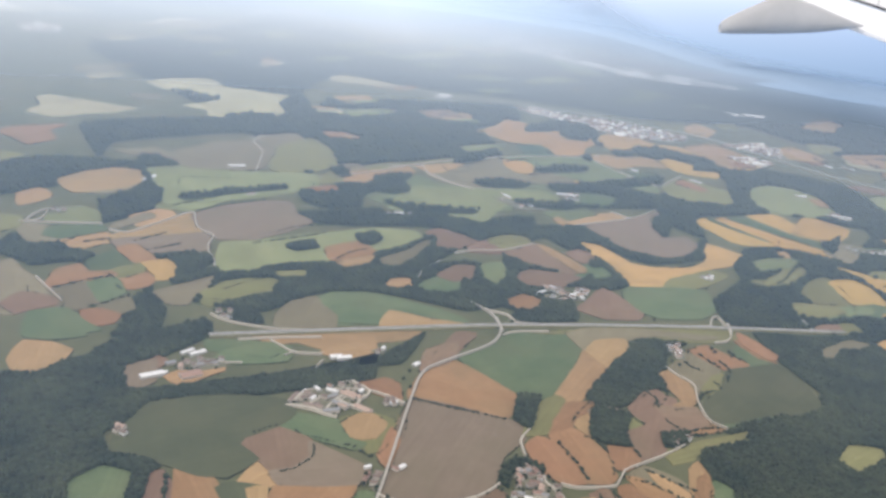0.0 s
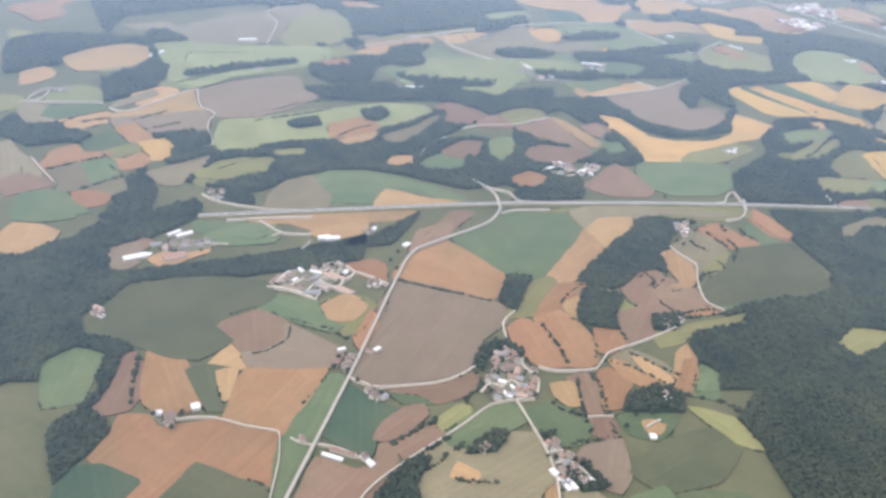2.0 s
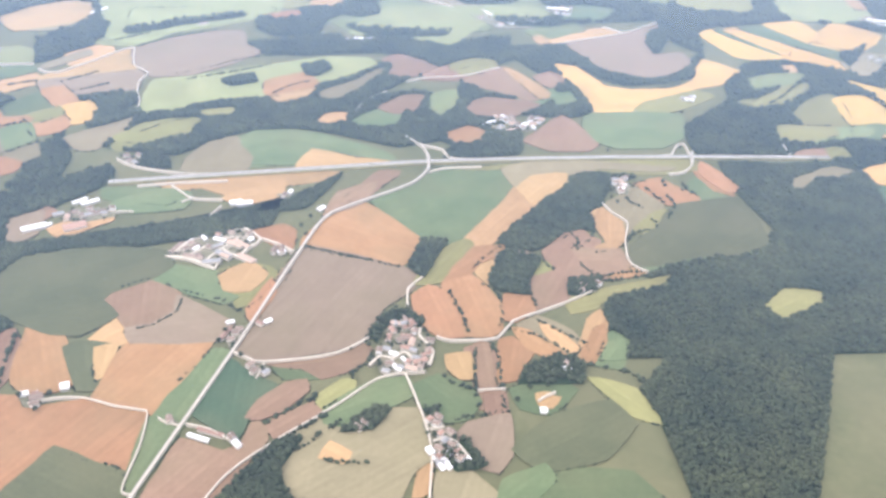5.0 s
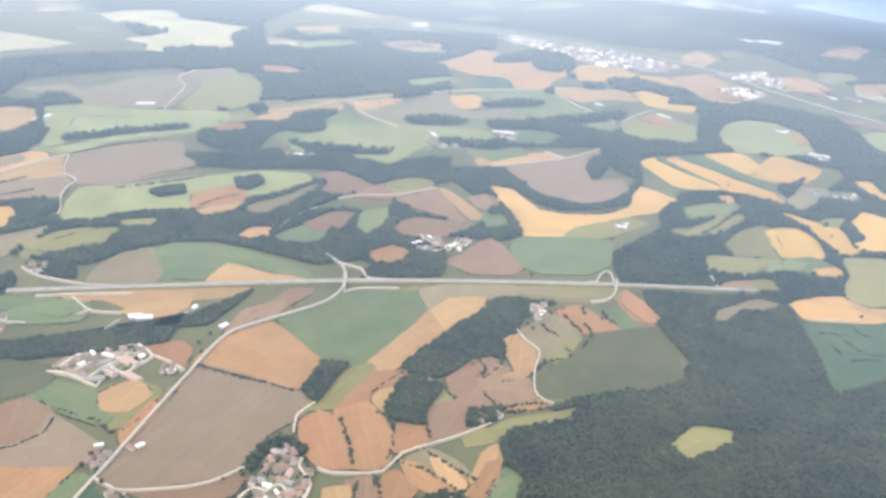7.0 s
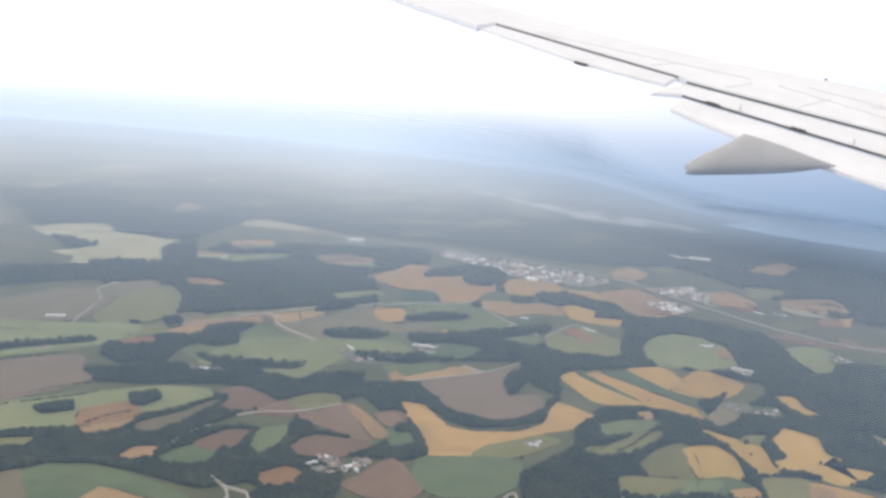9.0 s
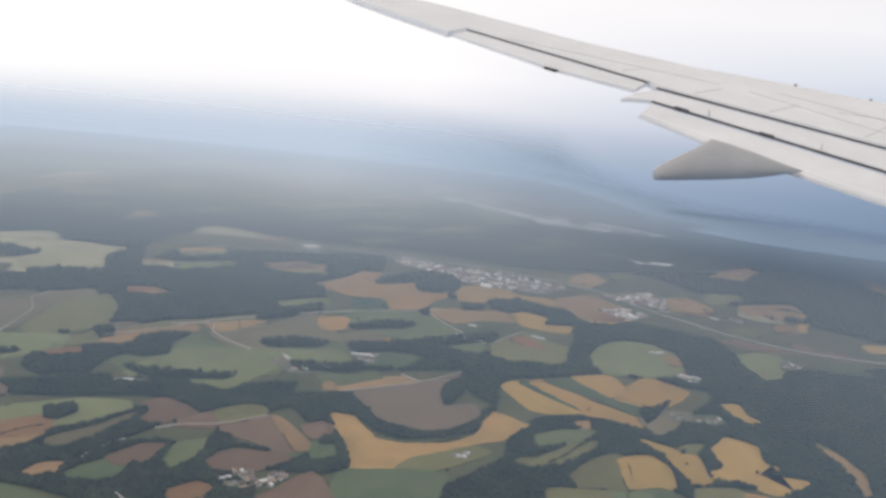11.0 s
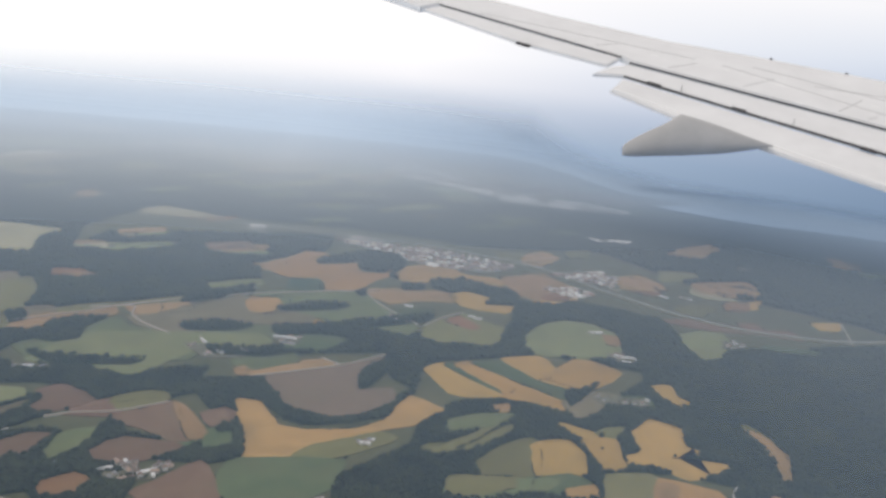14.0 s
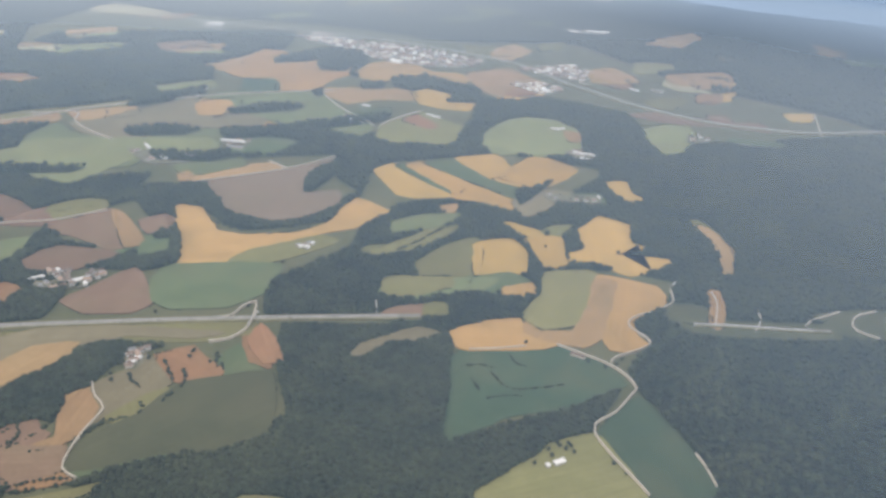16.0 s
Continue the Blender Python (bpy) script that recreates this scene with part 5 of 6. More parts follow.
village(3, [(303, 621), (311, 619), (298, 600), (292, 603)])
village(3, [(139, 396), (146, 395), (140, 385)])
village(5, [(-278, 1039), (-262, 1064), (-253, 1058), (-255, 1039)])
village(10, [(328, 1108), (365, 1084), (408, 1065), (392, 1042), (346, 1050)])
village(8, [(446, 1120), (486, 1120), (475, 1095), (454, 1095)])
village(4, [(135, 1044), (176, 1032), (174, 1022), (139, 1027)])
village(4, [(470, 790), (483, 792), (477, 780)])
village(5, [(914, 1026), (946, 1001), (931, 977), (900, 990)])
village(10, [(289, 616), (301, 634), (311, 627), (303, 612), (292, 603)])
village(14, [(235, 781), (254, 779), (256, 756), (244, 759)])
village(8, [(268, 765), (285, 773), (284, 759), (270, 753)])
village(8, [(799, 878), (869, 858), (854, 833), (800, 851)])
village(6, [(644, 1216), (665, 1200), (657, 1174), (636, 1176)])
village(6, [(1253, 1320), (1296, 1318), (1264, 1290)])
village(8, [(1159, 1070), (1194, 1052), (1160, 1021), (1136, 1032)])

barn("white", 5.5, (-206.9, 643.3), (-188.8, 647.7))
barn("white", 4, (-164, 676.6), (-150.6, 682))
barn("grey", 4, (-163.1, 655.5), (-150.5, 659.7))
barn("red", 9, (-176.6, 639.1), (-160.1, 643))
barn("white", 5, (-42.7, 651.6), (-29.7, 651.1))
barn("redlong", 4, (-51.8, 594.8), (-41.7, 581.5))
barn("redlong", 4, (-49.6, 574.7), (-39.6, 562.7))
barn("white", 2.2, (-102.5, 391.2), (-91.7, 383.2))
barn("red", 3, (-96.5, 394.7), (-83, 385))
barn("white", 5, (-172.9, 449.9), (-167.8, 450.3))
barn("pale", 5, (-189.7, 443), (-182.4, 443.9))
barn("white", 4, (106.8, 358.7), (110.7, 357.7))
barn("grey", 4.5, (30.3, 333.4), (36.6, 332.8))
barn("white", 3.5, (28.9, 345.2), (30.4, 340))
barn("white", 3, (181.2, 787.6), (187.1, 789.6))
barn("white", 4, (21.9, 629.4), (27.9, 633.2))
barn("white", 3, (-21.6, 569.8), (-15.4, 571))
barn("white", 3.4, (-5.2, 372.6), (-0.3, 376.5))
barn("red", 3, (50, 425.5), (57.2, 428.2))
barn("white", 2.6, (-44.2, 485.7), (-39.2, 488))
barn("white", 5, (-47.9, 653.8), (-37.5, 654.2))
barn("white", 5, (254.1, 755.4), (274.5, 761.5))
barn("white", 4, (220.3, 769.3), (234.6, 770.7))
barn("white", 3.4, (470, 785.4), (479.2, 787.7))
barn("white", 5, (-35, 1238.3), (-10.6, 1239.2))
barn("white", 4, (-158.5, 1166.8), (-140.2, 1188.1))
barn("white", 5, (458, 1117.4), (476, 1107.3))
barn("white", 4, (560.9, 412), (569.9, 413.3))
barn("white", 3, (554.3, 411.4), (557.2, 411.8))
barn("pale", 4, (646.6, 538.7), (655.2, 529.3))
barn("white", 3.2, (480.7, 790.7), (487.6, 792.1))
barn("white", 5, (294, 607.9), (303, 616.3))
barn("white", 6, (919.3, 1015.1), (932.8, 1001.6))
barn("white", 6, (916.7, 989.7), (928.7, 979))
barn("white", 5, (948.6, 1113.5), (963.7, 1117.4))
barn("white", 6, (542.9, 1783.2), (559.6, 1784))
barn("white", 56, (1552.7, 2342.9), (1621.2, 2304.3))
barn("white", 56, (1505.5, 2277.4), (1554.4, 2210.6))
barn("white", 56, (1636.4, 2263.1), (1682.7, 2255.7))
barn("white", 56, (1673.5, 2210.4), (1719.3, 2202.9))
barn("white", 56, (1454.8, 2383.7), (1472, 2323.1))
barn("white", 56, (1370.7, 2352.6), (1416.1, 2309.5))
barn("white", 46, (1308.7, 2489.7), (1367.7, 2446.9))
barn("white", 38, (1194.6, 2869), (1229.4, 2819.8))
barn("white", 38, (1253.3, 2944.3), (1306.9, 2913))
barn("white", 38, (1202.4, 2691.4), (1252, 2663.1))
barn("white", 38, (1334.4, 2714), (1396.7, 2712))
barn("white", 38, (371.7, 3083.9), (438.7, 3120.8))
barn("white", 22, (850.3, 2986.1), (868.8, 2954))
barn("white", 22, (1001.5, 3142.3), (1054.2, 3137.7))
barn("white", 22, (535.6, 1821.5), (563.2, 1826.2))
barn("white", 22, (360.8, 4219.5), (418.8, 4298.6))
barn("white", 30, (1353.1, 1802.5), (1367, 1768.3))
barn("white", 38, (1393.3, 1783.5), (1448, 1766.2))
barn("white", 46, (1336.5, 2822.6), (1355.8, 2780.7))
barn("white", 46, (1269.5, 2592.1), (1307.3, 2540.5))
barn("white", 46, (1355, 2483), (1391, 2433.8))
barn("white", 30, (1017.1, 3120.2), (1062.2, 3112))
barn("white", 3, (29.6, 337.8), (32.9, 337))
barn("white", 3, (34.2, 335.7), (37.9, 334.3))
barn("red", 3, (-75.2, 475), (-67.2, 485.3))
barn("white", 2.2, (-69.2, 490.5), (-64, 491.5))
barn("red", 2.6, (-49.3, 487.8), (-45.5, 483.6))
barn("white", 4, (447.2, 1119.8), (469.8, 1110.1))
barn("grey", 5, (452.1, 1097.6), (470, 1088))
barn("white", 3, (352.2, 1113.4), (356.2, 1099))
barn("white", 3.5, (473.5, 786.8), (480.1, 781.8))
barn("pale", 5, (927.5, 1025.7), (937.5, 1015.6))
barn("white", 5, (935.9, 1005.7), (945.7, 995.8))
barn("white", 4, (941.7, 1122), (951, 1116.4))
barn("white", 6, (1155.3, 1445.3), (1164.4, 1429.3))
barn("white", 6, (1221.3, 1326.4), (1229.6, 1311.8))
barn("white", 6, (1643.1, 1582.3), (1670.8, 1575.2))
barn("white", 6, (523, 1818.5), (551.2, 1818.8))
barn("white", 4, (776.1, 1193.9), (788.5, 1191.4))
barn("white", 4, (147.5, 1031), (158.2, 1028.9))
barn("pale", 4, (-32.4, 1107.8), (-22.7, 1112.3))
barn("white", 5, (686.1, 1264.3), (697, 1258.5))
barn("white", 5, (1048.8, 1103.4), (1059.1, 1096.7))
barn("white", 4, (771, 1205.4), (780.6, 1198.9))
barn("pale", 4, (397.1, 1073.3), (406.7, 1068))
barn("white", 4, (642.6, 1197), (652, 1185.4))
barn("white", 25, (1195, 2855), (1245, 2848))
barn("white", 33, (1271, 2922), (1334, 2947))
barn("white", 18, (1176, 2681), (1212, 2671))
barn("white", 26, (1198, 2633), (1274, 2703))
barn("white", 32, (1360, 2792), (1409, 2833))
barn("white", 19, (1423, 2789), (1461, 2778))
barn("white", 25, (1274, 2550), (1324, 2554))
barn("white", 20, (1349, 2520), (1374, 2487))
barn("white", 17, (1333, 2416), (1366, 2406))
barn("white", 17, (1382, 2420), (1411, 2399))
barn("white", 26, (1397, 2330), (1473, 2386))
barn("white", 26, (1490, 2419), (1542, 2462))
barn("white", 26, (1409, 2297), (1469, 2302))
barn("white", 24, (1570, 2363), (1598, 2323))
barn("white", 26, (1564, 2297), (1620, 2292))
barn("white", 26, (1634, 2350), (1660, 2292))
barn("white", 23, (1647, 2254), (1692, 2246))
barn("white", 19, (1690, 2211), (1730, 2210))
barn("white", 23, (1086, 2863), (1125, 2891))
barn("white", 9, (1469, 2675), (1488, 2670))
barn("white", 21, (1618, 2807), (1653, 2831))
barn("white", 16, (1690, 2745), (1716, 2765))
barn("white", 13, (1043, 2593), (1070, 2591))
barn("white", 28, (995, 3138), (1051, 3149))
barn("white", 13, (867, 3228), (891, 3239))
barn("white", 13, (849, 2986), (871, 2969))
barn("white", 36, (369, 3116), (442, 3126))
barn("redlong", 4.4, (-56.0, 594.0), (-46.7, 583.5))
barn("redlong", 4.6, (-51.5, 574.1), (-41.4, 562.9))
barn("pale", 3.6, (-99.5, 589.0), (-90.2, 600.2))
barn("white", 2.4, (-85.7, 600.3), (-80.3, 605.5))
barn("grey", 4.2, (-66.7, 581.2), (-56.7, 570.8))
barn("grey", 4.0, (-78.0, 568.2), (-64.8, 568.2))
barn("pale", 4.0, (-90.2, 581.3), (-77.0, 573.8))
barn("white", 2.6, (-66.2, 600.3), (-58.2, 594.4))
barn("white", 2.4, (-74.4, 605.3), (-72.2, 599.6))
barn("pale", 3.2, (-85.4, 588.9), (-77.8, 593.6))
barn("grey", 3.2, (-60.3, 590.4), (-70.1, 586.9))
barn("white", 3.0, (-170.8, 679.8), (-159.8, 686.0))
barn("grey", 4.0, (-185.1, 663.7), (-177.0, 666.1))
barn("pale", 4.0, (-155.1, 657.6), (-145.8, 660.8))
barn("white", 2.4, (-188.8, 647.5), (-185.7, 650.7))
barn("white", 2.2, (28.4, 424.9), (30.0, 418.4))
barn("white", 1.8, (36.7, 426.9), (38.0, 422.8))
barn("white", 1.8, (29.6, 417.3), (32.7, 414.8))
barn("white", 1.6, (37.3, 418.0), (37.9, 415.5))
barn("red", 4.0, (42.3, 420.0), (52.2, 421.6))
barn("pale", 4.5, (38.5, 445.2), (50.1, 447.4))
barn("redlong", 3.6, (39.8, 465.3), (45.9, 461.9))
barn("white", 3.0, (32.4, 332.3), (33.4, 327.3))
barn("white", 2.6, (36.4, 331.3), (36.7, 326.5))
barn("pale", 3.0, (44.5, 338.2), (47.2, 332.6))
barn("white", 2.0, (49.2, 332.1), (49.8, 328.6))


def overpass(width, a, b):
    """A road bridge over the motorway: deck, two parapets, two abutments."""
    a, b = np.array(a), np.array(b)
    l, turn = np.hypot(*(b - a)), math.degrees(math.atan2(*(b - a)[::-1]))
    thing = tagged(new("overpass"), "pale concrete road bridge across the motorway", "bridge", "motorway bridges")
    for name, dims in (("deck", (-l / 2, l / 2, -width / 2, width / 2, 0.9, 1.3)), ("parapet", (-l / 2, l / 2, -width / 2, -width / 2 + 0.2, 1.3, 1.75)), ("parapet", (-l / 2, l / 2, width / 2 - 0.2, width / 2, 1.3, 1.75)),
                       ("abutment", (-l / 2, -l / 2 + 0.8, -width / 2 + 0.1, width / 2 - 0.1, -0.6, 0.9)), ("abutment", (l / 2 - 0.8, l / 2, -width / 2 + 0.1, width / 2 - 0.1, -0.6, 0.9))):
        v, f = box(*dims)
        part(name, v, f, CONCRETE if name != "deck" else ROADS["road"][0], thing)
    thing.matrix_world = pose((a[0] + b[0]) / 2, (a[1] + b[1]) / 2, 2.5, 0, 0, turn)


CONCRETE = simple_material("pale_concrete", (0.44, 0.42, 0.38), (0.54, 0.52, 0.47), 0.8)
overpass(2.6, (134.5, 680.2), (142, 708.8))
overpass(1.9, (391.8, 642.8), (404.4, 664.7))

# ---- far towns ----
town(420, [(1214, 3051), (1377, 3008), (1485, 2650), (1573, 2414), (1735, 2241), (1625, 2167), (1472, 2235), (1299, 2467), (1197, 2759)])
town(300, [(1567, 2818), (1795, 2809), (2013, 2582), (2136, 2454), (1777, 2304), (1619, 2496), (1536, 2666)])
town(120, [(704, 3099), (989, 3357), (1272, 3225), (1203, 3018), (1004, 3071), (811, 2941)])
town(300, [(694, 1750), (774, 1703), (882, 1667), (971, 1584), (1016, 1521), (928, 1481), (832, 1523), (782, 1575), (740, 1664)])
town(120, [(1062, 1465), (1184, 1506), (1203, 1449), (1151, 1382), (1126, 1403)])
town(60, [(743, 1762), (804, 1724), (763, 1665), (705, 1701)])
town(60, [(992, 1370), (1059, 1367), (1084, 1329), (1025, 1304)])
town(60, [(-343, 2467), (-239, 2478), (-254, 2336), (-327, 2332)])

# ---- woods ----
wood([(255, 643), (268, 650), (294, 643), (292, 623), (264, 585), (262, 560), (227, 553), (199, 540), (174, 531), (152, 545), (159, 561), (208, 601)])
wood([(-256, 449), (-238, 466), (-229, 481), (-217, 524), (-204, 521), (-211, 501), (-228, 464), (-221, 441), (-236, 420), (-252, 401)])
wood([(-296, 656), (-224, 626), (-160, 629), (-63, 637), (12, 635), (37, 664), (56, 689), (-5, 648), (-21, 611), (-42, 605), (-97, 605), (-142, 600), (-205, 590), (-236, 573), (-251, 547), (-268, 537), (-289, 541)])
wood([(-289, 541), (-268, 537), (-244, 539), (-213, 533), (-210, 519), (-240, 519), (-267, 512), (-286, 498)])
wood([(-163, 852), (-114, 862), (-7, 868), (63, 886), (160, 947), (211, 935), (175, 894), (131, 858), (181, 862), (221, 821), (248, 783), (165, 739), (119, 732), (91, 753), (62, 774), (31, 792), (-11, 794), (-36, 784), (-84, 754), (-127, 770), (-156, 790)])
wood([(-131, 759), (-94, 755), (-90, 728), (-124, 737)])
wood([(-173, 947), (-131, 953), (-125, 913), (-135, 871), (-164, 859)])
wood([(-161, 1200), (-132, 1165), (-154, 1110), (-187, 1070), (-197, 1164), (-169, 1212)])
wood([(36, 1087), (42, 1127), (115, 1161), (158, 1194), (238, 1231), (237, 1188), (193, 1127), (130, 1109), (109, 1061), (54, 1056)])
wood([(5, 1008), (19, 1036), (122, 1054), (147, 1033), (209, 1053), (226, 1001), (287, 1009), (351, 1017), (330, 977), (243, 952), (213, 944), (166, 983), (74, 987)])
wood([(457, 1172), (510, 1215), (588, 1174), (632, 1107), (585, 1053), (480, 1054), (422, 1037), (378, 1027), (402, 1072), (480, 1095)])
wood([(213, 944), (243, 952), (330, 977), (413, 974), (405, 916), (369, 918), (331, 957), (298, 922), (269, 897), (242, 899)])
wood([(240, 890), (252, 841), (309, 814), (343, 851), (377, 832), (353, 774), (317, 766), (272, 781), (212, 786), (211, 829)])
wood([(121, 1349), (190, 1531), (375, 1734), (499, 1524), (458, 1337), (292, 1281), (116, 1232)])
wood([(-228, 1451), (-152, 1494), (-25, 1526), (150, 1527), (131, 1289), (125, 1382), (17, 1440), (-181, 1360), (-209, 1274)])
wood([(-140, 1304), (-36, 1254), (-7, 1242), (-94, 1226), (-133, 1172), (-175, 1211)])
wood([(165, 739), (243, 770), (253, 743), (232, 696), (155, 699), (173, 726)])
wood([(-203, 792), (-181, 819), (-174, 763), (-189, 711), (-225, 718), (-212, 748)])
wood([(-225, 708), (-189, 722), (-141, 746), (-138, 713), (-181, 680), (-211, 640), (-240, 645), (-269, 610), (-273, 661), (-246, 687)])
wood([(-155, 884), (-115, 901), (-113, 878), (-151, 841)])
wood([(-295, 927), (-264, 937), (-225, 902), (-235, 882), (-267, 901), (-291, 883)])
wood([(-217, 1078), (-151, 1144), (-124, 1142), (-161, 1043), (-216, 1004)])
wood([(421, 642), (487, 625), (547, 616), (556, 587), (542, 553), (498, 458), (541, 463), (602, 469), (668, 488), (609, 438), (546, 419), (493, 397), (373, 431), (274, 460), (248, 479), (311, 496), (379, 490), (396, 513), (402, 579)])
wood([(822, 637), (868, 680), (884, 768), (994, 877), (1108, 1022), (1529, 1016), (1886, 931), (849, 229), (626, 296), (671, 397), (673, 474), (683, 506), (726, 536), (731, 571), (787, 596)])
wood([(410, 660), (428, 720), (521, 776), (550, 828), (621, 880), (678, 880), (732, 836), (778, 837), (901, 912), (962, 882), (994, 877), (868, 680), (822, 637), (776, 672), (695, 682), (649, 605), (560, 595), (547, 616)])
wood([(572, 1020), (604, 1081), (658, 1123), (742, 1053), (871, 1227), (1013, 1281), (1117, 1176), (1077, 1052), (1099, 1010), (994, 877), (904, 915), (923, 951), (800, 1030), (754, 1022), (646, 1014), (616, 993), (579, 922), (562, 961)])
wood([(326, 945), (365, 973), (410, 975), (424, 946), (428, 896), (461, 874), (519, 877), (579, 922), (538, 853), (477, 838), (430, 838), (409, 856), (401, 877), (386, 919), (375, 818), (358, 770), (307, 774), (245, 793), (235, 831), (295, 820), (326, 814), (345, 837), (334, 896)])
wood([(190, 1008), (247, 1008), (339, 951), (326, 937), (246, 908), (194, 903)])
wood([(204, 637), (227, 623), (255, 636), (285, 651), (319, 643), (322, 629), (300, 625), (291, 611), (271, 612), (264, 602), (246, 587), (248, 565), (239, 548), (228, 557), (224, 565), (207, 559)])
wood([(-189, 2191), (-33, 2327), (406, 2948), (704, 2600), (1051, 2563), (1294, 2254), (1702, 2133), (2167, 2054), (2839, 1628), (1623, 848), (1524, 1135), (1366, 1353), (1308, 1676), (1027, 1700), (808, 1837), (507, 1934), (304, 1954), (208, 1793), (184, 1522), (36, 1473)])
wood([(36, 1473), (132, 1555), (247, 1527), (417, 1585), (485, 1508), (481, 1396), (378, 1326), (234, 1265), (123, 1264), (60, 1190)])
wood([(517, 1471), (602, 1560), (704, 1525), (759, 1488), (773, 1409), (698, 1444), (612, 1439)])
wood([(781, 1380), (877, 1358), (899, 1288), (922, 1270), (1013, 1281), (865, 1212), (836, 1260), (789, 1345)])
wood([(447, 1332), (504, 1535), (641, 1617), (696, 1760), (453, 1750), (255, 1741), (170, 1538), (180, 1268), (323, 1270)])
wood([(173, 396), (190, 439), (206, 459), (254, 464), (291, 464), (359, 486), (390, 514), (462, 549), (560, 555), (505, 454), (503, 409), (441, 342)])
wood([(-307, 665), (-267, 682), (-212, 674), (-220, 629), (-174, 621), (-85, 635), (-22, 646), (-73, 605), (-146, 608), (-210, 594), (-238, 576), (-236, 547), (-205, 527), (-222, 492), (-301, 509)])
wood([(-318, 947), (-298, 980), (-259, 962), (-244, 896), (-286, 884), (-317, 916)])
wood([(-330, 1234), (-262, 1266), (-161, 1246), (-243, 1184), (-263, 1140), (-325, 1105)])
wood([(178, 360), (220, 390), (351, 387), (222, 241), (161, 257), (169, 296), (176, 330)])

wood([(67, 951), (96, 959), (100, 941), (79, 920), (67, 926)], over=True)
wood([(-26, 920), (10, 934), (11, 913), (-17, 906)], over=True)
wood([(71, 531), (93, 566), (114, 561), (99, 542), (79, 514)], over=True)
wood([(125, 500), (147, 533), (160, 534), (177, 518), (154, 490), (149, 475), (131, 483), (127, 488)], over=True)
wood([(177, 469), (186, 487), (215, 485), (195, 466)], over=True)
wood([(22, 458), (37, 478), (53, 482), (65, 465), (60, 458), (47, 469), (34, 462), (25, 447)], over=True, density=0.35)
wood([(115, 401), (140, 408), (155, 395), (145, 376), (118, 382), (103, 386)], over=True, density=0.5)
wood([(-98, 332), (-74, 356), (-52, 375), (-39, 372), (-55, 352), (-61, 327), (-49, 311), (-99, 324)], over=True)
wood([(-18, 372), (5, 387), (19, 384), (3, 369), (-10, 370)], over=True)
wood([(36, 379), (48, 379), (40, 368)], over=True, density=0.6)
wood([(35, 339), (54, 349), (58, 324), (40, 324)], over=True, density=0.6)
wood([(523, 974), (568, 1011), (562, 979), (526, 939), (517, 945)], over=True)
wood([(682, 1523), (741, 1556), (748, 1509), (716, 1464), (677, 1476)], over=True)
wood([(783, 1408), (855, 1418), (881, 1363), (829, 1370)], over=True)
wood([(722, 1384), (760, 1380), (752, 1353), (713, 1354)], over=True)
wood([(329, 1181), (383, 1191), (430, 1171), (405, 1150), (338, 1153)], over=True, density=0.6)
wood([(475, 1253), (553, 1279), (599, 1266), (569, 1243), (488, 1236)], over=True, density=0.6)
wood([(562, 1181), (650, 1201), (719, 1216), (690, 1179), (589, 1154)], over=True, density=0.6)
wood([(147, 1081), (208, 1060), (279, 1045), (261, 1028), (176, 1039)], over=True, density=0.5)
wood([(354, 1090), (423, 1076), (468, 1060), (420, 1044), (361, 1060)], over=True, density=0.5)
wood([(-123, 1100), (-56, 1129), (32, 1147), (24, 1131), (-61, 1107), (-116, 1084)], over=True, density=0.6)
wood([(784, 1405), (823, 1399), (871, 1382), (903, 1353), (917, 1318), (876, 1258), (862, 1301), (833, 1345), (773, 1361)], over=True, density=0.8)
wood([(604, 1525), (651, 1579), (744, 1624), (786, 1591), (784, 1529), (739, 1468), (739, 1509), (709, 1549), (660, 1533)], over=True, density=0.8)
wood([(625, 1334), (644, 1351), (643, 1324), (629, 1314)], over=True, density=0.8)
wood([(511, 929), (529, 979), (552, 1005), (576, 1020), (556, 971), (522, 932)], over=True, density=0.8)
wood([(115, 1232), (138, 1239), (142, 1205), (121, 1191)], over=True, density=0.8)
wood([(154, 1128), (171, 1190), (212, 1213), (233, 1203), (212, 1170), (205, 1126), (173, 1115)], over=True, density=0.8)
wood([(452, 1163), (501, 1166), (569, 1172), (568, 1110), (509, 1131), (454, 1129)], over=True, density=0.8)
wood([(766, 886), (804, 901), (833, 914), (797, 883), (753, 849)], over=True, density=0.8)
wood([(127, 500), (137, 516), (158, 520), (164, 507), (153, 490), (137, 485)], over=True, density=0.8)
wood([(-55, 366), (-56, 348), (-52, 325), (-29, 314), (-4, 310), (-10, 301), (-96, 323), (-72, 347)], over=True, density=0.8)

# ---- hedges ----
hedge(2.6, [(92, 495), (92, 466), (89, 443)])
hedge(2.6, [(119, 497), (127, 488), (121, 460), (111, 441)])
hedge(2.2, [(151, 479), (148, 461)])
hedge(2.6, [(118, 444), (137, 428), (147, 413), (152, 405)])
hedge(2.6, [(140, 452), (152, 432), (166, 414)])
hedge(2.6, [(100, 430), (101, 417), (94, 394), (86, 367)])
hedge(2.6, [(88, 426), (78, 398), (70, 371)])
hedge(2.6, [(57, 406), (63, 396), (72, 389)])
hedge(2.4, [(39, 367), (69, 365), (89, 364)])
hedge(2.8, [(202, 480), (251, 480), (276, 474)])
hedge(3.2, [(136, 409), (155, 395), (178, 381), (186, 366)])
hedge(3.0, [(20, 451), (17, 433), (-1, 422)])
hedge(3.2, [(-23, 407), (-43, 398), (-60, 389)])
hedge(3.2, [(-21, 388), (-33, 383), (-49, 374), (-70, 356)])
hedge(3.0, [(57, 481), (33, 472), (19, 454), (4, 445)])
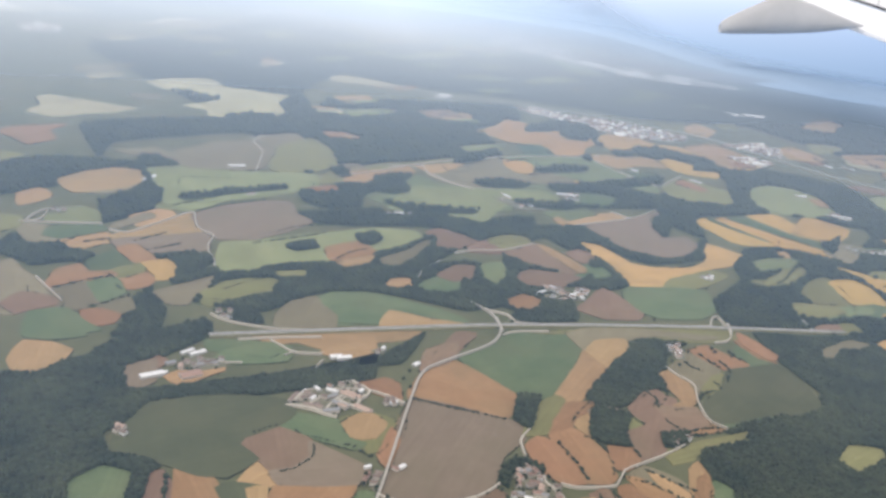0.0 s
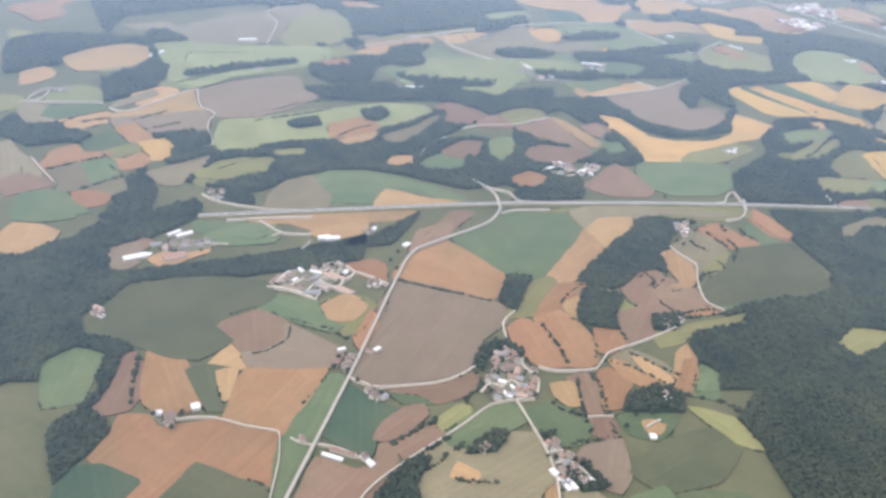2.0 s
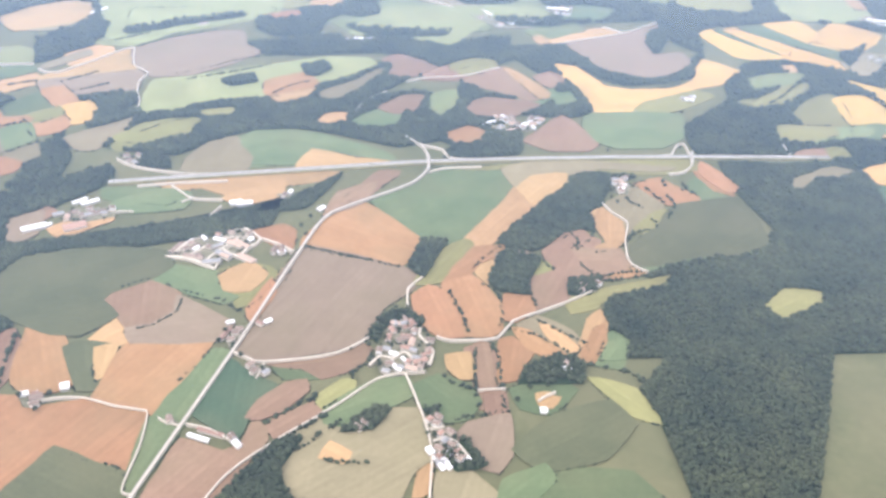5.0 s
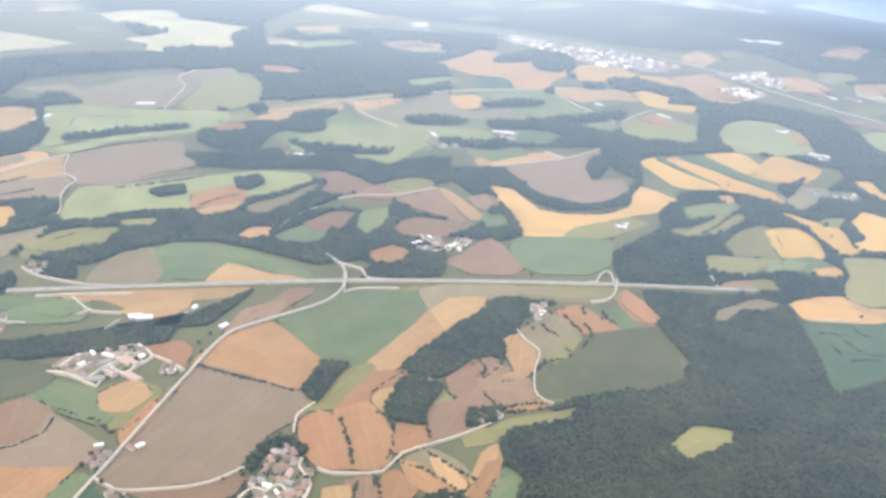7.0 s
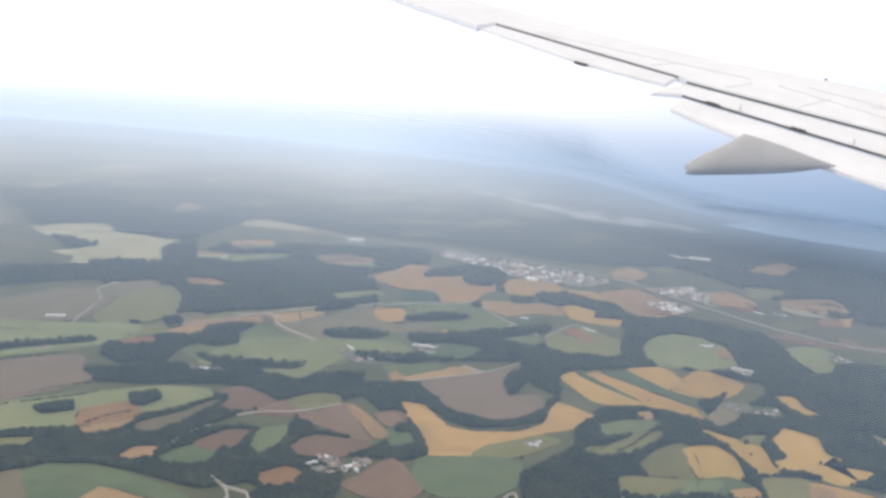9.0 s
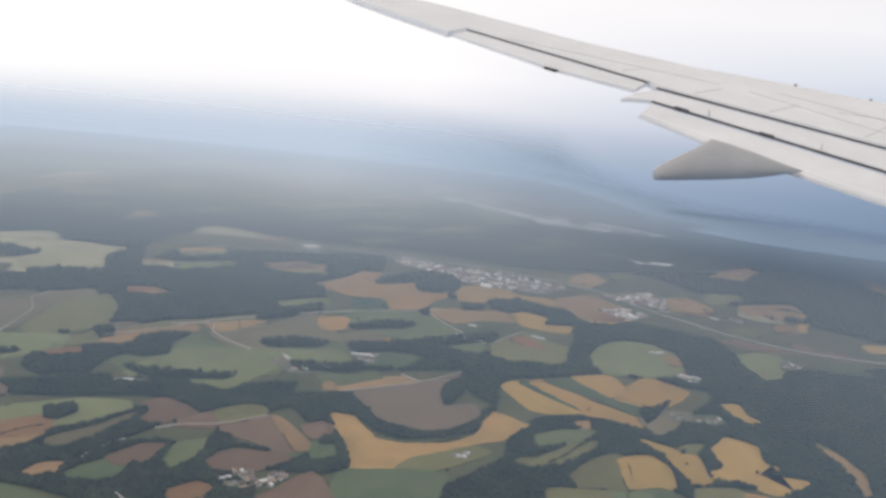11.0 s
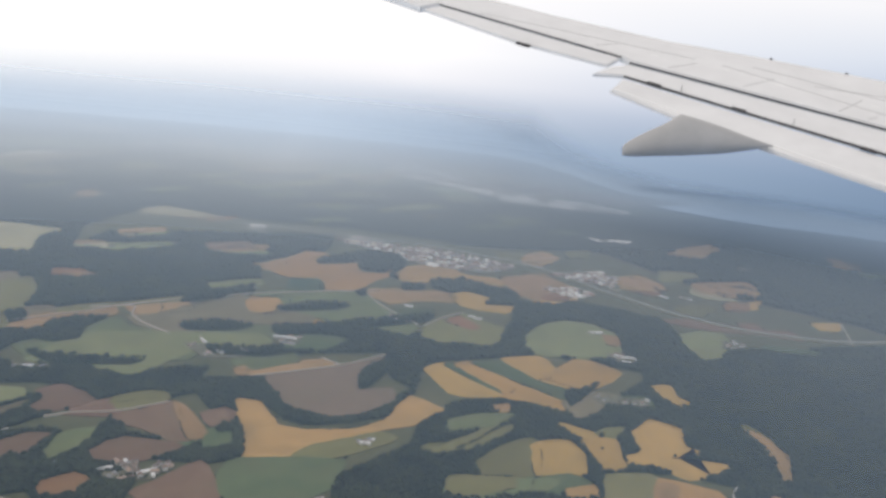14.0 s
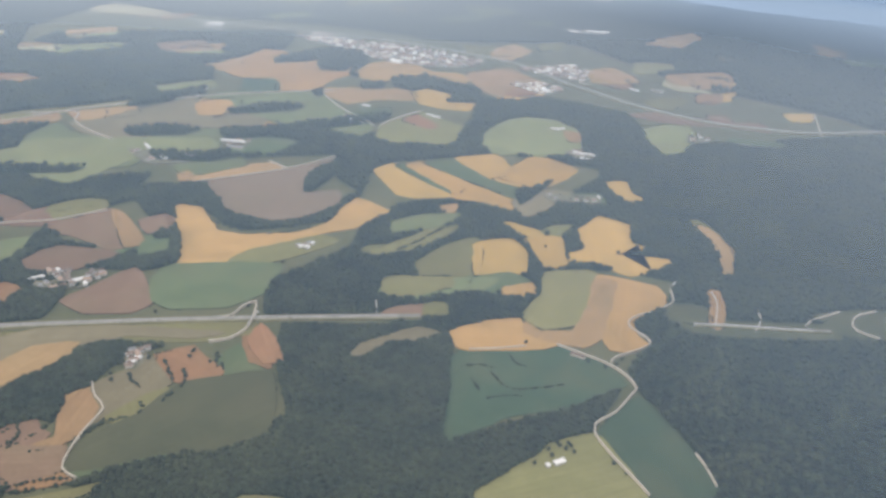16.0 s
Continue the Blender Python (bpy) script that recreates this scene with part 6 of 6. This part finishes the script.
hedge(2.4, [(217, 550), (218, 536), (209, 529)])
hedge(2.6, [(177, 518), (181, 504)])
hedge(2.6, [(332, 593), (331, 574), (313, 555)])
hedge(2.6, [(360, 608), (356, 583)])
hedge(2.6, [(261, 536), (287, 541)])
hedge(2.0, [(-1, 579), (20, 564), (66, 533)])
hedge(2.2, [(-104, 440), (-81, 468)])
hedge(3.0, [(-209, 462), (-202, 511)])
hedge(2.4, [(-107, 549), (-90, 535), (-68, 519), (-60, 506)])
hedge(2.4, [(-14, 381), (-33, 370), (-53, 361)])
hedge(2.6, [(-34, 354), (-22, 348), (-6, 344)])
hedge(2.6, [(-270, 825), (-244, 839), (-214, 850)])
hedge(2.8, [(-228, 787), (-203, 804)])
hedge(2.6, [(-244, 782), (-232, 783)])
hedge(2.2, [(-61, 933), (7, 953), (35, 964)])
hedge(2.6, [(-110, 1041), (-69, 1068), (-11, 1091)])
hedge(2.2, [(-176, 917), (-138, 935)])
hedge(2.2, [(-187, 945), (-151, 970)])
hedge(2.2, [(-215, 954), (-240, 945)])
hedge(2.6, [(-132, 1065), (-90, 1089), (-31, 1127)])
hedge(2.2, [(21, 878), (46, 899), (68, 908)])
hedge(2.2, [(-74, 950), (-27, 969), (23, 992), (114, 991), (166, 983)])
hedge(1.7, [(546, 544), (561, 543), (573, 536)])
hedge(1.7, [(593, 552), (594, 536), (601, 529)])
hedge(1.7, [(567, 530), (569, 511), (579, 502), (608, 499), (619, 499)])
hedge(1.7, [(548, 498), (567, 497), (577, 493)])
hedge(1.7, [(547, 528), (547, 507)])
hedge(2.6, [(252, 523), (271, 539), (294, 543), (299, 556)])
hedge(2.4, [(293, 598), (295, 583), (301, 573)])
hedge(2.6, [(320, 608), (323, 579)])
hedge(2.4, [(339, 608), (345, 619)])
hedge(2.4, [(361, 611), (362, 585)])
hedge(2.8, [(209, 484), (228, 487), (248, 484)])
hedge(2.4, [(399, 867), (409, 853), (424, 839)])
hedge(2.2, [(438, 822), (469, 828), (502, 837)])
hedge(2.4, [(565, 761), (597, 778), (623, 797), (645, 808)])
hedge(2.6, [(568, 702), (601, 696)])
hedge(2.6, [(716, 760), (705, 720), (701, 694)])
hedge(2.6, [(208, 524), (228, 537), (242, 553)])
hedge(2.2, [(207, 543), (224, 555)])


# shrubs along stretches of the field edges, and a few clumps out in the fields
for outline in list(EDGES):
    gap = np.linalg.norm(np.roll(outline, -1, 0) - outline, axis=1)
    far = np.hypot(*outline.mean(0))
    if far > 3000 or gap.sum() < 60:
        continue
    wide = max(0.65, far / 1300)
    along = np.r_[0, np.cumsum(gap)]
    loop = np.vstack([outline, outline[:1]])
    spots = []
    for _ in range(3):
        start, run = rng.uniform(0, along[-1]), rng.uniform(0.05, 0.17) * along[-1]
        spots.append((start + np.sort(rng.uniform(0, run, max(3, int(run / (wide * 1.3)))))) % along[-1])
    spots = np.concatenate(spots)
    x = np.interp(spots, along, loop[:, 0]) + rng.normal(0, wide * 0.5, len(spots))
    y = np.interp(spots, along, loop[:, 1]) + rng.normal(0, wide * 0.5, len(spots))
    r = wide * rng.uniform(0.6, 1.4, len(x))
    z = min(ground_z(p, q) for p, q in zip(x[::4], y[::4]))
    tagged(crowns("hedgerow", x, y, r, z - 0.3, LEAF, far < 1000), "broken dark green hedgerow along a field edge", "hedge", "", "stuff")


# ---- lone trees ----
def build_tree(seed, height):
    dice_t = np.random.default_rng(seed)
    thing = tagged(new("tree"), "round-headed broadleaf tree with dark green leaves", "tree", "field trees")
    verts, faces = [], []

    def limb(p, q, r0, r1):
        n = len(verts)
        for c, r in ((p, r0), (q, r1)):
            verts.extend((c[0] + r * math.cos(k * 1.047), c[1] + r * math.sin(k * 1.047), c[2]) for k in range(6))
        faces.extend((n + k, n + (k + 1) % 6, n + 6 + (k + 1) % 6, n + 6 + k) for k in range(6))

    limb((0, 0, -0.3), (0.05, 0, height * 0.45), 0.16, 0.10)
    for k in range(5):
        a = k * 1.26 + dice_t.uniform(-0.3, 0.3)
        limb((0.05, 0, height * (0.3 + 0.03 * k)), (math.cos(a) * height * 0.26, math.sin(a) * height * 0.26, height * dice_t.uniform(0.55, 0.75)), 0.07, 0.03)
    part("trunk", verts, faces, BARK, thing)
    n = 26
    a, rr = dice_t.uniform(0, 6.283, n), height * 0.36 * dice_t.uniform(0.1, 1, n) ** 0.5
    z = height * dice_t.uniform(0.4, 0.95, n)
    rr *= np.sqrt(np.clip(1 - ((z / height - 0.62) / 0.42) ** 2, 0.1, 1))
    crown = crowns("crown", rr * np.cos(a), rr * np.sin(a), height * dice_t.uniform(0.10, 0.19, n), z - height * 0.1, LEAF)
    crown.parent = thing
    return thing


made_trees = []


def trees(pts):
    for x, y in pts:
        m = pose(x, y, ground_z(x, y), 0, 0, dice.uniform(0, 360))
        if len(made_trees) < 4:
            made_trees.append(build_tree(len(made_trees) + 3, dice.uniform(3.2, 4.6)))
            made_trees[-1].matrix_world = m
        else:
            copy_thing(dice.choice(made_trees), m)


trees([(49.4, 458), (31.5, 448.8), (60.1, 452.3), (57.1, 433.3), (20.8, 423.1), (46.8, 417), (1.7, 418.6), (38.1, 373.6), (46.7, 348.3), (38.9, 342.8), (35.8, 353.4), (108.1, 379.1), (95.8, 370.7), (120.6, 379), (132.2, 385.1), (148.8, 399.6), (143.7, 382.4), (-52.7, 437.2), (-64.2, 454.8), (-70.7, 481.7), (-76.1, 473.2), (-195.5, 446.5), (-179, 445.8), (-185.9, 432.6), (13.3, 618.4), (3.1, 606.3), (4.4, 592.3), (280.3, 597.6), (280.1, 587.1), (309, 610.8), (339.1, 605.2)])
trees([(573.9, 427.2), (576.3, 423.2), (582, 425), (573.4, 430.6), (564.2, 426.5), (562.6, 419.2), (580.8, 418.7), (581.6, 428.4), (546.9, 415.3), (555.2, 435.6), (602.3, 399.9), (704.6, 504.6), (685.1, 518.4), (675.3, 511.8), (614.5, 561.3), (663.2, 510.4), (653.4, 521.7), (727.5, 736.3), (445.9, 752.1), (398.9, 677.3), (321.2, 684.7)])

# ---- wing of the aircraft ----
# white for pale trim, and for unseen undersides added to bounce light
WING_TRIM_AND_BOUNCE = simple_material("white_trim_and_bounce", (0.84, 0.84, 0.84), (0.88, 0.88, 0.88), 0.004, 0.5, 0.0, 0.0)
WING_PAINT = simple_material("grey_wing_paint", (0.73, 0.73, 0.735), (0.82, 0.82, 0.825), 0.004, 0.45, 0.0, 0.0)
WING_DARK = simple_material("dark_gap_seal", (0.05, 0.05, 0.055), (0.09, 0.09, 0.095), 0.01, 0.8, 0.0, 0.0)
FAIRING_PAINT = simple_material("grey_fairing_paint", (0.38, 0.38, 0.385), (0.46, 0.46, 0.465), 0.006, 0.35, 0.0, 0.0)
wing = tagged(new("aircraft_wing"), "light grey airliner wing with flaps and a flap-track fairing", "aircraft wing")
wing.matrix_world = pose(2401.4, 2392.0, 228.5, -15.09, -12.19, 119.35)


def plate(name, outline, top, thick, material, parent, label="", edge=5.0):
    """A flat panel with rounded edges, from its outline in the wing's plane."""
    bm = bmesh.new()
    low = [bm.verts.new((x, y, top - thick)) for x, y in outline]
    high = [bm.verts.new((x, y, top)) for x, y in outline]
    n = len(outline)
    bm.faces.new(low[::-1])
    bm.faces.new(high)
    for k in range(n):
        bm.faces.new((low[k], low[(k + 1) % n], high[(k + 1) % n], high[k]))
    bmesh.ops.recalc_face_normals(bm, faces=bm.faces)
    rim = [e for e in bm.edges if all(abs(v.co.z - top) < 0.01 for v in e.verts)]
    bmesh.ops.bevel(bm, geom=rim, offset=edge, segments=2, affect="EDGES")
    # unseen undersides turn white, a reflector that brightens the haze below
    for f in bm.faces:
        f.material_index = 1 if thick >= 14 and f.normal.z < -0.9 else 0
    me = bpy.data.meshes.new(name)
    bm.to_mesh(me)
    bm.free()
    me.materials.append(material)
    if thick >= 14:
        me.materials.append(WING_TRIM_AND_BOUNCE)
    ob = new(name, me)
    ob.parent = parent
    if label:
        tagged(ob, label)
    return ob


def bar(name, a, b, width, top, material, parent, label=""):
    d = Vector((b[0] - a[0], b[1] - a[1], 0)).normalized()
    s = Vector((-d.y, d.x, 0)) * width / 2
    return plate(name, [(a[0] - s.x, a[1] - s.y), (b[0] - s.x, b[1] - s.y), (b[0] + s.x, b[1] + s.y), (a[0] + s.x, a[1] + s.y)], top, 6, material, parent, label, 0.8)


main_panel = plate("main_panel", [(-218, -581), (788, -326), (830, -349), (1163, -293), (1754, -197), (1762, -69), (2139, -47), (2382, -44), (2582, -66), (2481, -288), (2019, -403), (1350, -551), (837, -722), (503, -895), (-37, -1146)], 0, 30, WING_PAINT, wing)
plate("aileron", [(1738, -176), (1158, -268), (835, -328), (815, -205), (1193, -106), (1389, -93), (1740, -72)], -6, 14, WING_PAINT, wing)
plate("outer_flap", [(770, -296), (-222, -548), (-297, -338), (710, -169), (799, -72), (801, -215)], -8, 16, WING_PAINT, wing)
plate("inner_flap", [(700, -141), (-300, -309), (-390, -47), (0, 0), (375, 26), (659, 11)], -14, 14, WING_PAINT, wing)
bar("gap_seal", (1745, -186), (835, -338), 4, -2, WING_DARK, wing, "dark gap along the aileron")
bar("gap_seal", (775, -308), (-222, -562), 6.5, -2, WING_DARK, wing, "dark gap ahead of the flap")
bar("gap_seal", (705, -155), (-300, -324), 7, -7, WING_DARK, wing, "dark gap between the flap panels")
for x, y in ((580, -178), (241, -233), (-230, -297)):
    bar("flap_bracket", (x - 28, y - 5), (x + 28, y + 5), 24, -3, WING_DARK, wing, "dark flap bracket")
for a, b in (((344, -475), (305, -688)), ((-18, -566), (-30, -781)), ((162, -760), (-106, -930)), ((1552, -248), (629, -603)), ((-190, -700), (520, -640)), ((640, -390), (600, -560)), ((-120, -585), (-140, -640)), ((980, -350), (940, -470)), ((500, -260), (470, -200)), ((60, -330), (40, -270)), ((-200, -890), (430, -745))):
    bar("panel_seam", a, b, 3.4, 1.2, FAIRING_PAINT, main_panel, "fine grey seam between wing skins")
for x, y in ((1040, -420), (760, -480), (480, -600), (250, -640), (120, -500), (-90, -760)):
    bar("access_panel", (x - 16, y - 4), (x + 16, y + 4), 14, 1.4, WING_TRIM_AND_BOUNCE, main_panel, "small pale access panel")
for x, y in ((430, -930), (140, -1062), (-20, -1138)):
    bar("vortex_fin", (x - 7, y - 2), (x + 7, y + 2), 5, 4, WING_DARK, main_panel, "small dark fin near the leading edge")
bar("flap_edge_strip", (650, 3), (-380, -58), 7, -9, WING_TRIM_AND_BOUNCE, wing, "pale strip along the flap's trailing edge")
bar("static_fairing", (1212, -100), (1150, -110), 26, -10, WING_DARK, wing, "small dark hinge fairing")


def loft(name, stations, material, parent, half):
    """A canoe-shaped body from stations of length, top and bottom, closed at both ends."""
    ring_n, verts, faces = 20, [], []
    for x, top, bottom, wide in stations:
        c, h = (top + bottom) / 2, (top - bottom) / 2
        for k in range(ring_n):
            a = 2 * math.pi * k / ring_n
            sx = math.copysign(abs(math.cos(a)) ** 0.75, math.cos(a))
            sy = math.copysign(abs(math.sin(a)) ** 0.75, math.sin(a))
            verts.append((x, c + h * sy, half * wide * sx))
    for i in range(len(stations) - 1):
        for k in range(ring_n):
            p, q = i * ring_n + k, i * ring_n + (k + 1) % ring_n
            faces.append((p, q, q + ring_n, p + ring_n))
    faces += [tuple(range(ring_n))[::-1], tuple(range(len(verts) - ring_n, len(verts)))]
    ob = mesh_object(name, verts, faces, material, parent)
    for p in ob.data.polygons:
        p.use_smooth = len(p.vertices) == 4
    return ob


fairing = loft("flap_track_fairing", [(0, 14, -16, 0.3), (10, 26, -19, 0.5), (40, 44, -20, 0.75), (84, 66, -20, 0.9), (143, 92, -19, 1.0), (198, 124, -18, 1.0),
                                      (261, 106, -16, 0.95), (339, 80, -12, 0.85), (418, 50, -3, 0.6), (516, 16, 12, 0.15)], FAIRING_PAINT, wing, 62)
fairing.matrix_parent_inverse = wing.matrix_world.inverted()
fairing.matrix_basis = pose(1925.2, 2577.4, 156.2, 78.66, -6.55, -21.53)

# ---- haze over the land, painted on a sheet ----
haze_m, hn, hl = nodes_of("painted_haze")
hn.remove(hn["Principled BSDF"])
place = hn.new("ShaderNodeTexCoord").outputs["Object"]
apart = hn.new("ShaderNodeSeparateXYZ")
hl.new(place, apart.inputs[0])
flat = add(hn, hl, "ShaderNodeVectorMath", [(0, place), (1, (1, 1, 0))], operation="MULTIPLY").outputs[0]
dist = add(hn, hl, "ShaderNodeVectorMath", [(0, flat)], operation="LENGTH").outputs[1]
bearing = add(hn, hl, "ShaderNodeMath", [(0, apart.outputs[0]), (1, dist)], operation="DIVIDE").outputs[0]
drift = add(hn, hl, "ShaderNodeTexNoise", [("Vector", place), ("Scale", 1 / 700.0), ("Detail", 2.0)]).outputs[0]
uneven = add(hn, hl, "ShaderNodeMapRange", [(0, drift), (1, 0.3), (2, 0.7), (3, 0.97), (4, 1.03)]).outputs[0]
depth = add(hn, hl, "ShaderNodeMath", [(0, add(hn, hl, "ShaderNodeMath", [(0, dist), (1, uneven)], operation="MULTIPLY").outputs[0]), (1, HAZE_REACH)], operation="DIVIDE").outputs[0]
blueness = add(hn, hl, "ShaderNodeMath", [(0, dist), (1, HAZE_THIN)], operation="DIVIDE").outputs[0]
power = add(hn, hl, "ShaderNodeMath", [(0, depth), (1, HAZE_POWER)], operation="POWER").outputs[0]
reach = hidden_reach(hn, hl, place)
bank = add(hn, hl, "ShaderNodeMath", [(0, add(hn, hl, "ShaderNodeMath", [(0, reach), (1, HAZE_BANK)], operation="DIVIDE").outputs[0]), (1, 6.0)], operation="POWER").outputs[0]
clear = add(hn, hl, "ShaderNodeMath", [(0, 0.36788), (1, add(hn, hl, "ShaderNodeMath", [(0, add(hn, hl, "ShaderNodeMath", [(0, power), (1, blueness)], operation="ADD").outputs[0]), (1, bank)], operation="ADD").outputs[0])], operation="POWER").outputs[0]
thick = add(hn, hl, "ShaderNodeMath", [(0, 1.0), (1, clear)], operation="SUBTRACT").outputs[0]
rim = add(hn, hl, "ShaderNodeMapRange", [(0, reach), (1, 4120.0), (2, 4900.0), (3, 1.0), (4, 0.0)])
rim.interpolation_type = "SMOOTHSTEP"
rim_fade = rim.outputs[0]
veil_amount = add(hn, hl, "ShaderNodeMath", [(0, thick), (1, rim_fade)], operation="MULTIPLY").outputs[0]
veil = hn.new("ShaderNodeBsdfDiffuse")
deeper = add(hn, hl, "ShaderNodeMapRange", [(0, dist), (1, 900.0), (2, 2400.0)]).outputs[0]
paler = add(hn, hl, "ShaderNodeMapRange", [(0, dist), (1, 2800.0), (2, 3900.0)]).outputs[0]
# sunward glow and shade are put into the sheet's colour by bearing
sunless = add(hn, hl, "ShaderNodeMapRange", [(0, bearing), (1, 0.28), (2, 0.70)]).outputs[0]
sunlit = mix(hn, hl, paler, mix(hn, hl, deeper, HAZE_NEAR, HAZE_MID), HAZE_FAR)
hl.new(mix(hn, hl, add(hn, hl, "ShaderNodeMath", [(0, sunless), (1, deeper)], operation="MULTIPLY").outputs[0], sunlit, HAZE_AWAY_FROM_SUN), veil.inputs["Color"])
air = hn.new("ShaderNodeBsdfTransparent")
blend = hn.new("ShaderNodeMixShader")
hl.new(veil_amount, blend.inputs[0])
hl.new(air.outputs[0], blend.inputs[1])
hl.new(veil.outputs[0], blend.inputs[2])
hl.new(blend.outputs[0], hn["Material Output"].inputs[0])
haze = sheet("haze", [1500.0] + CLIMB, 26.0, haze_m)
tagged(haze, "sheet of painted bluish haze over the land", "haze", "", "structure")
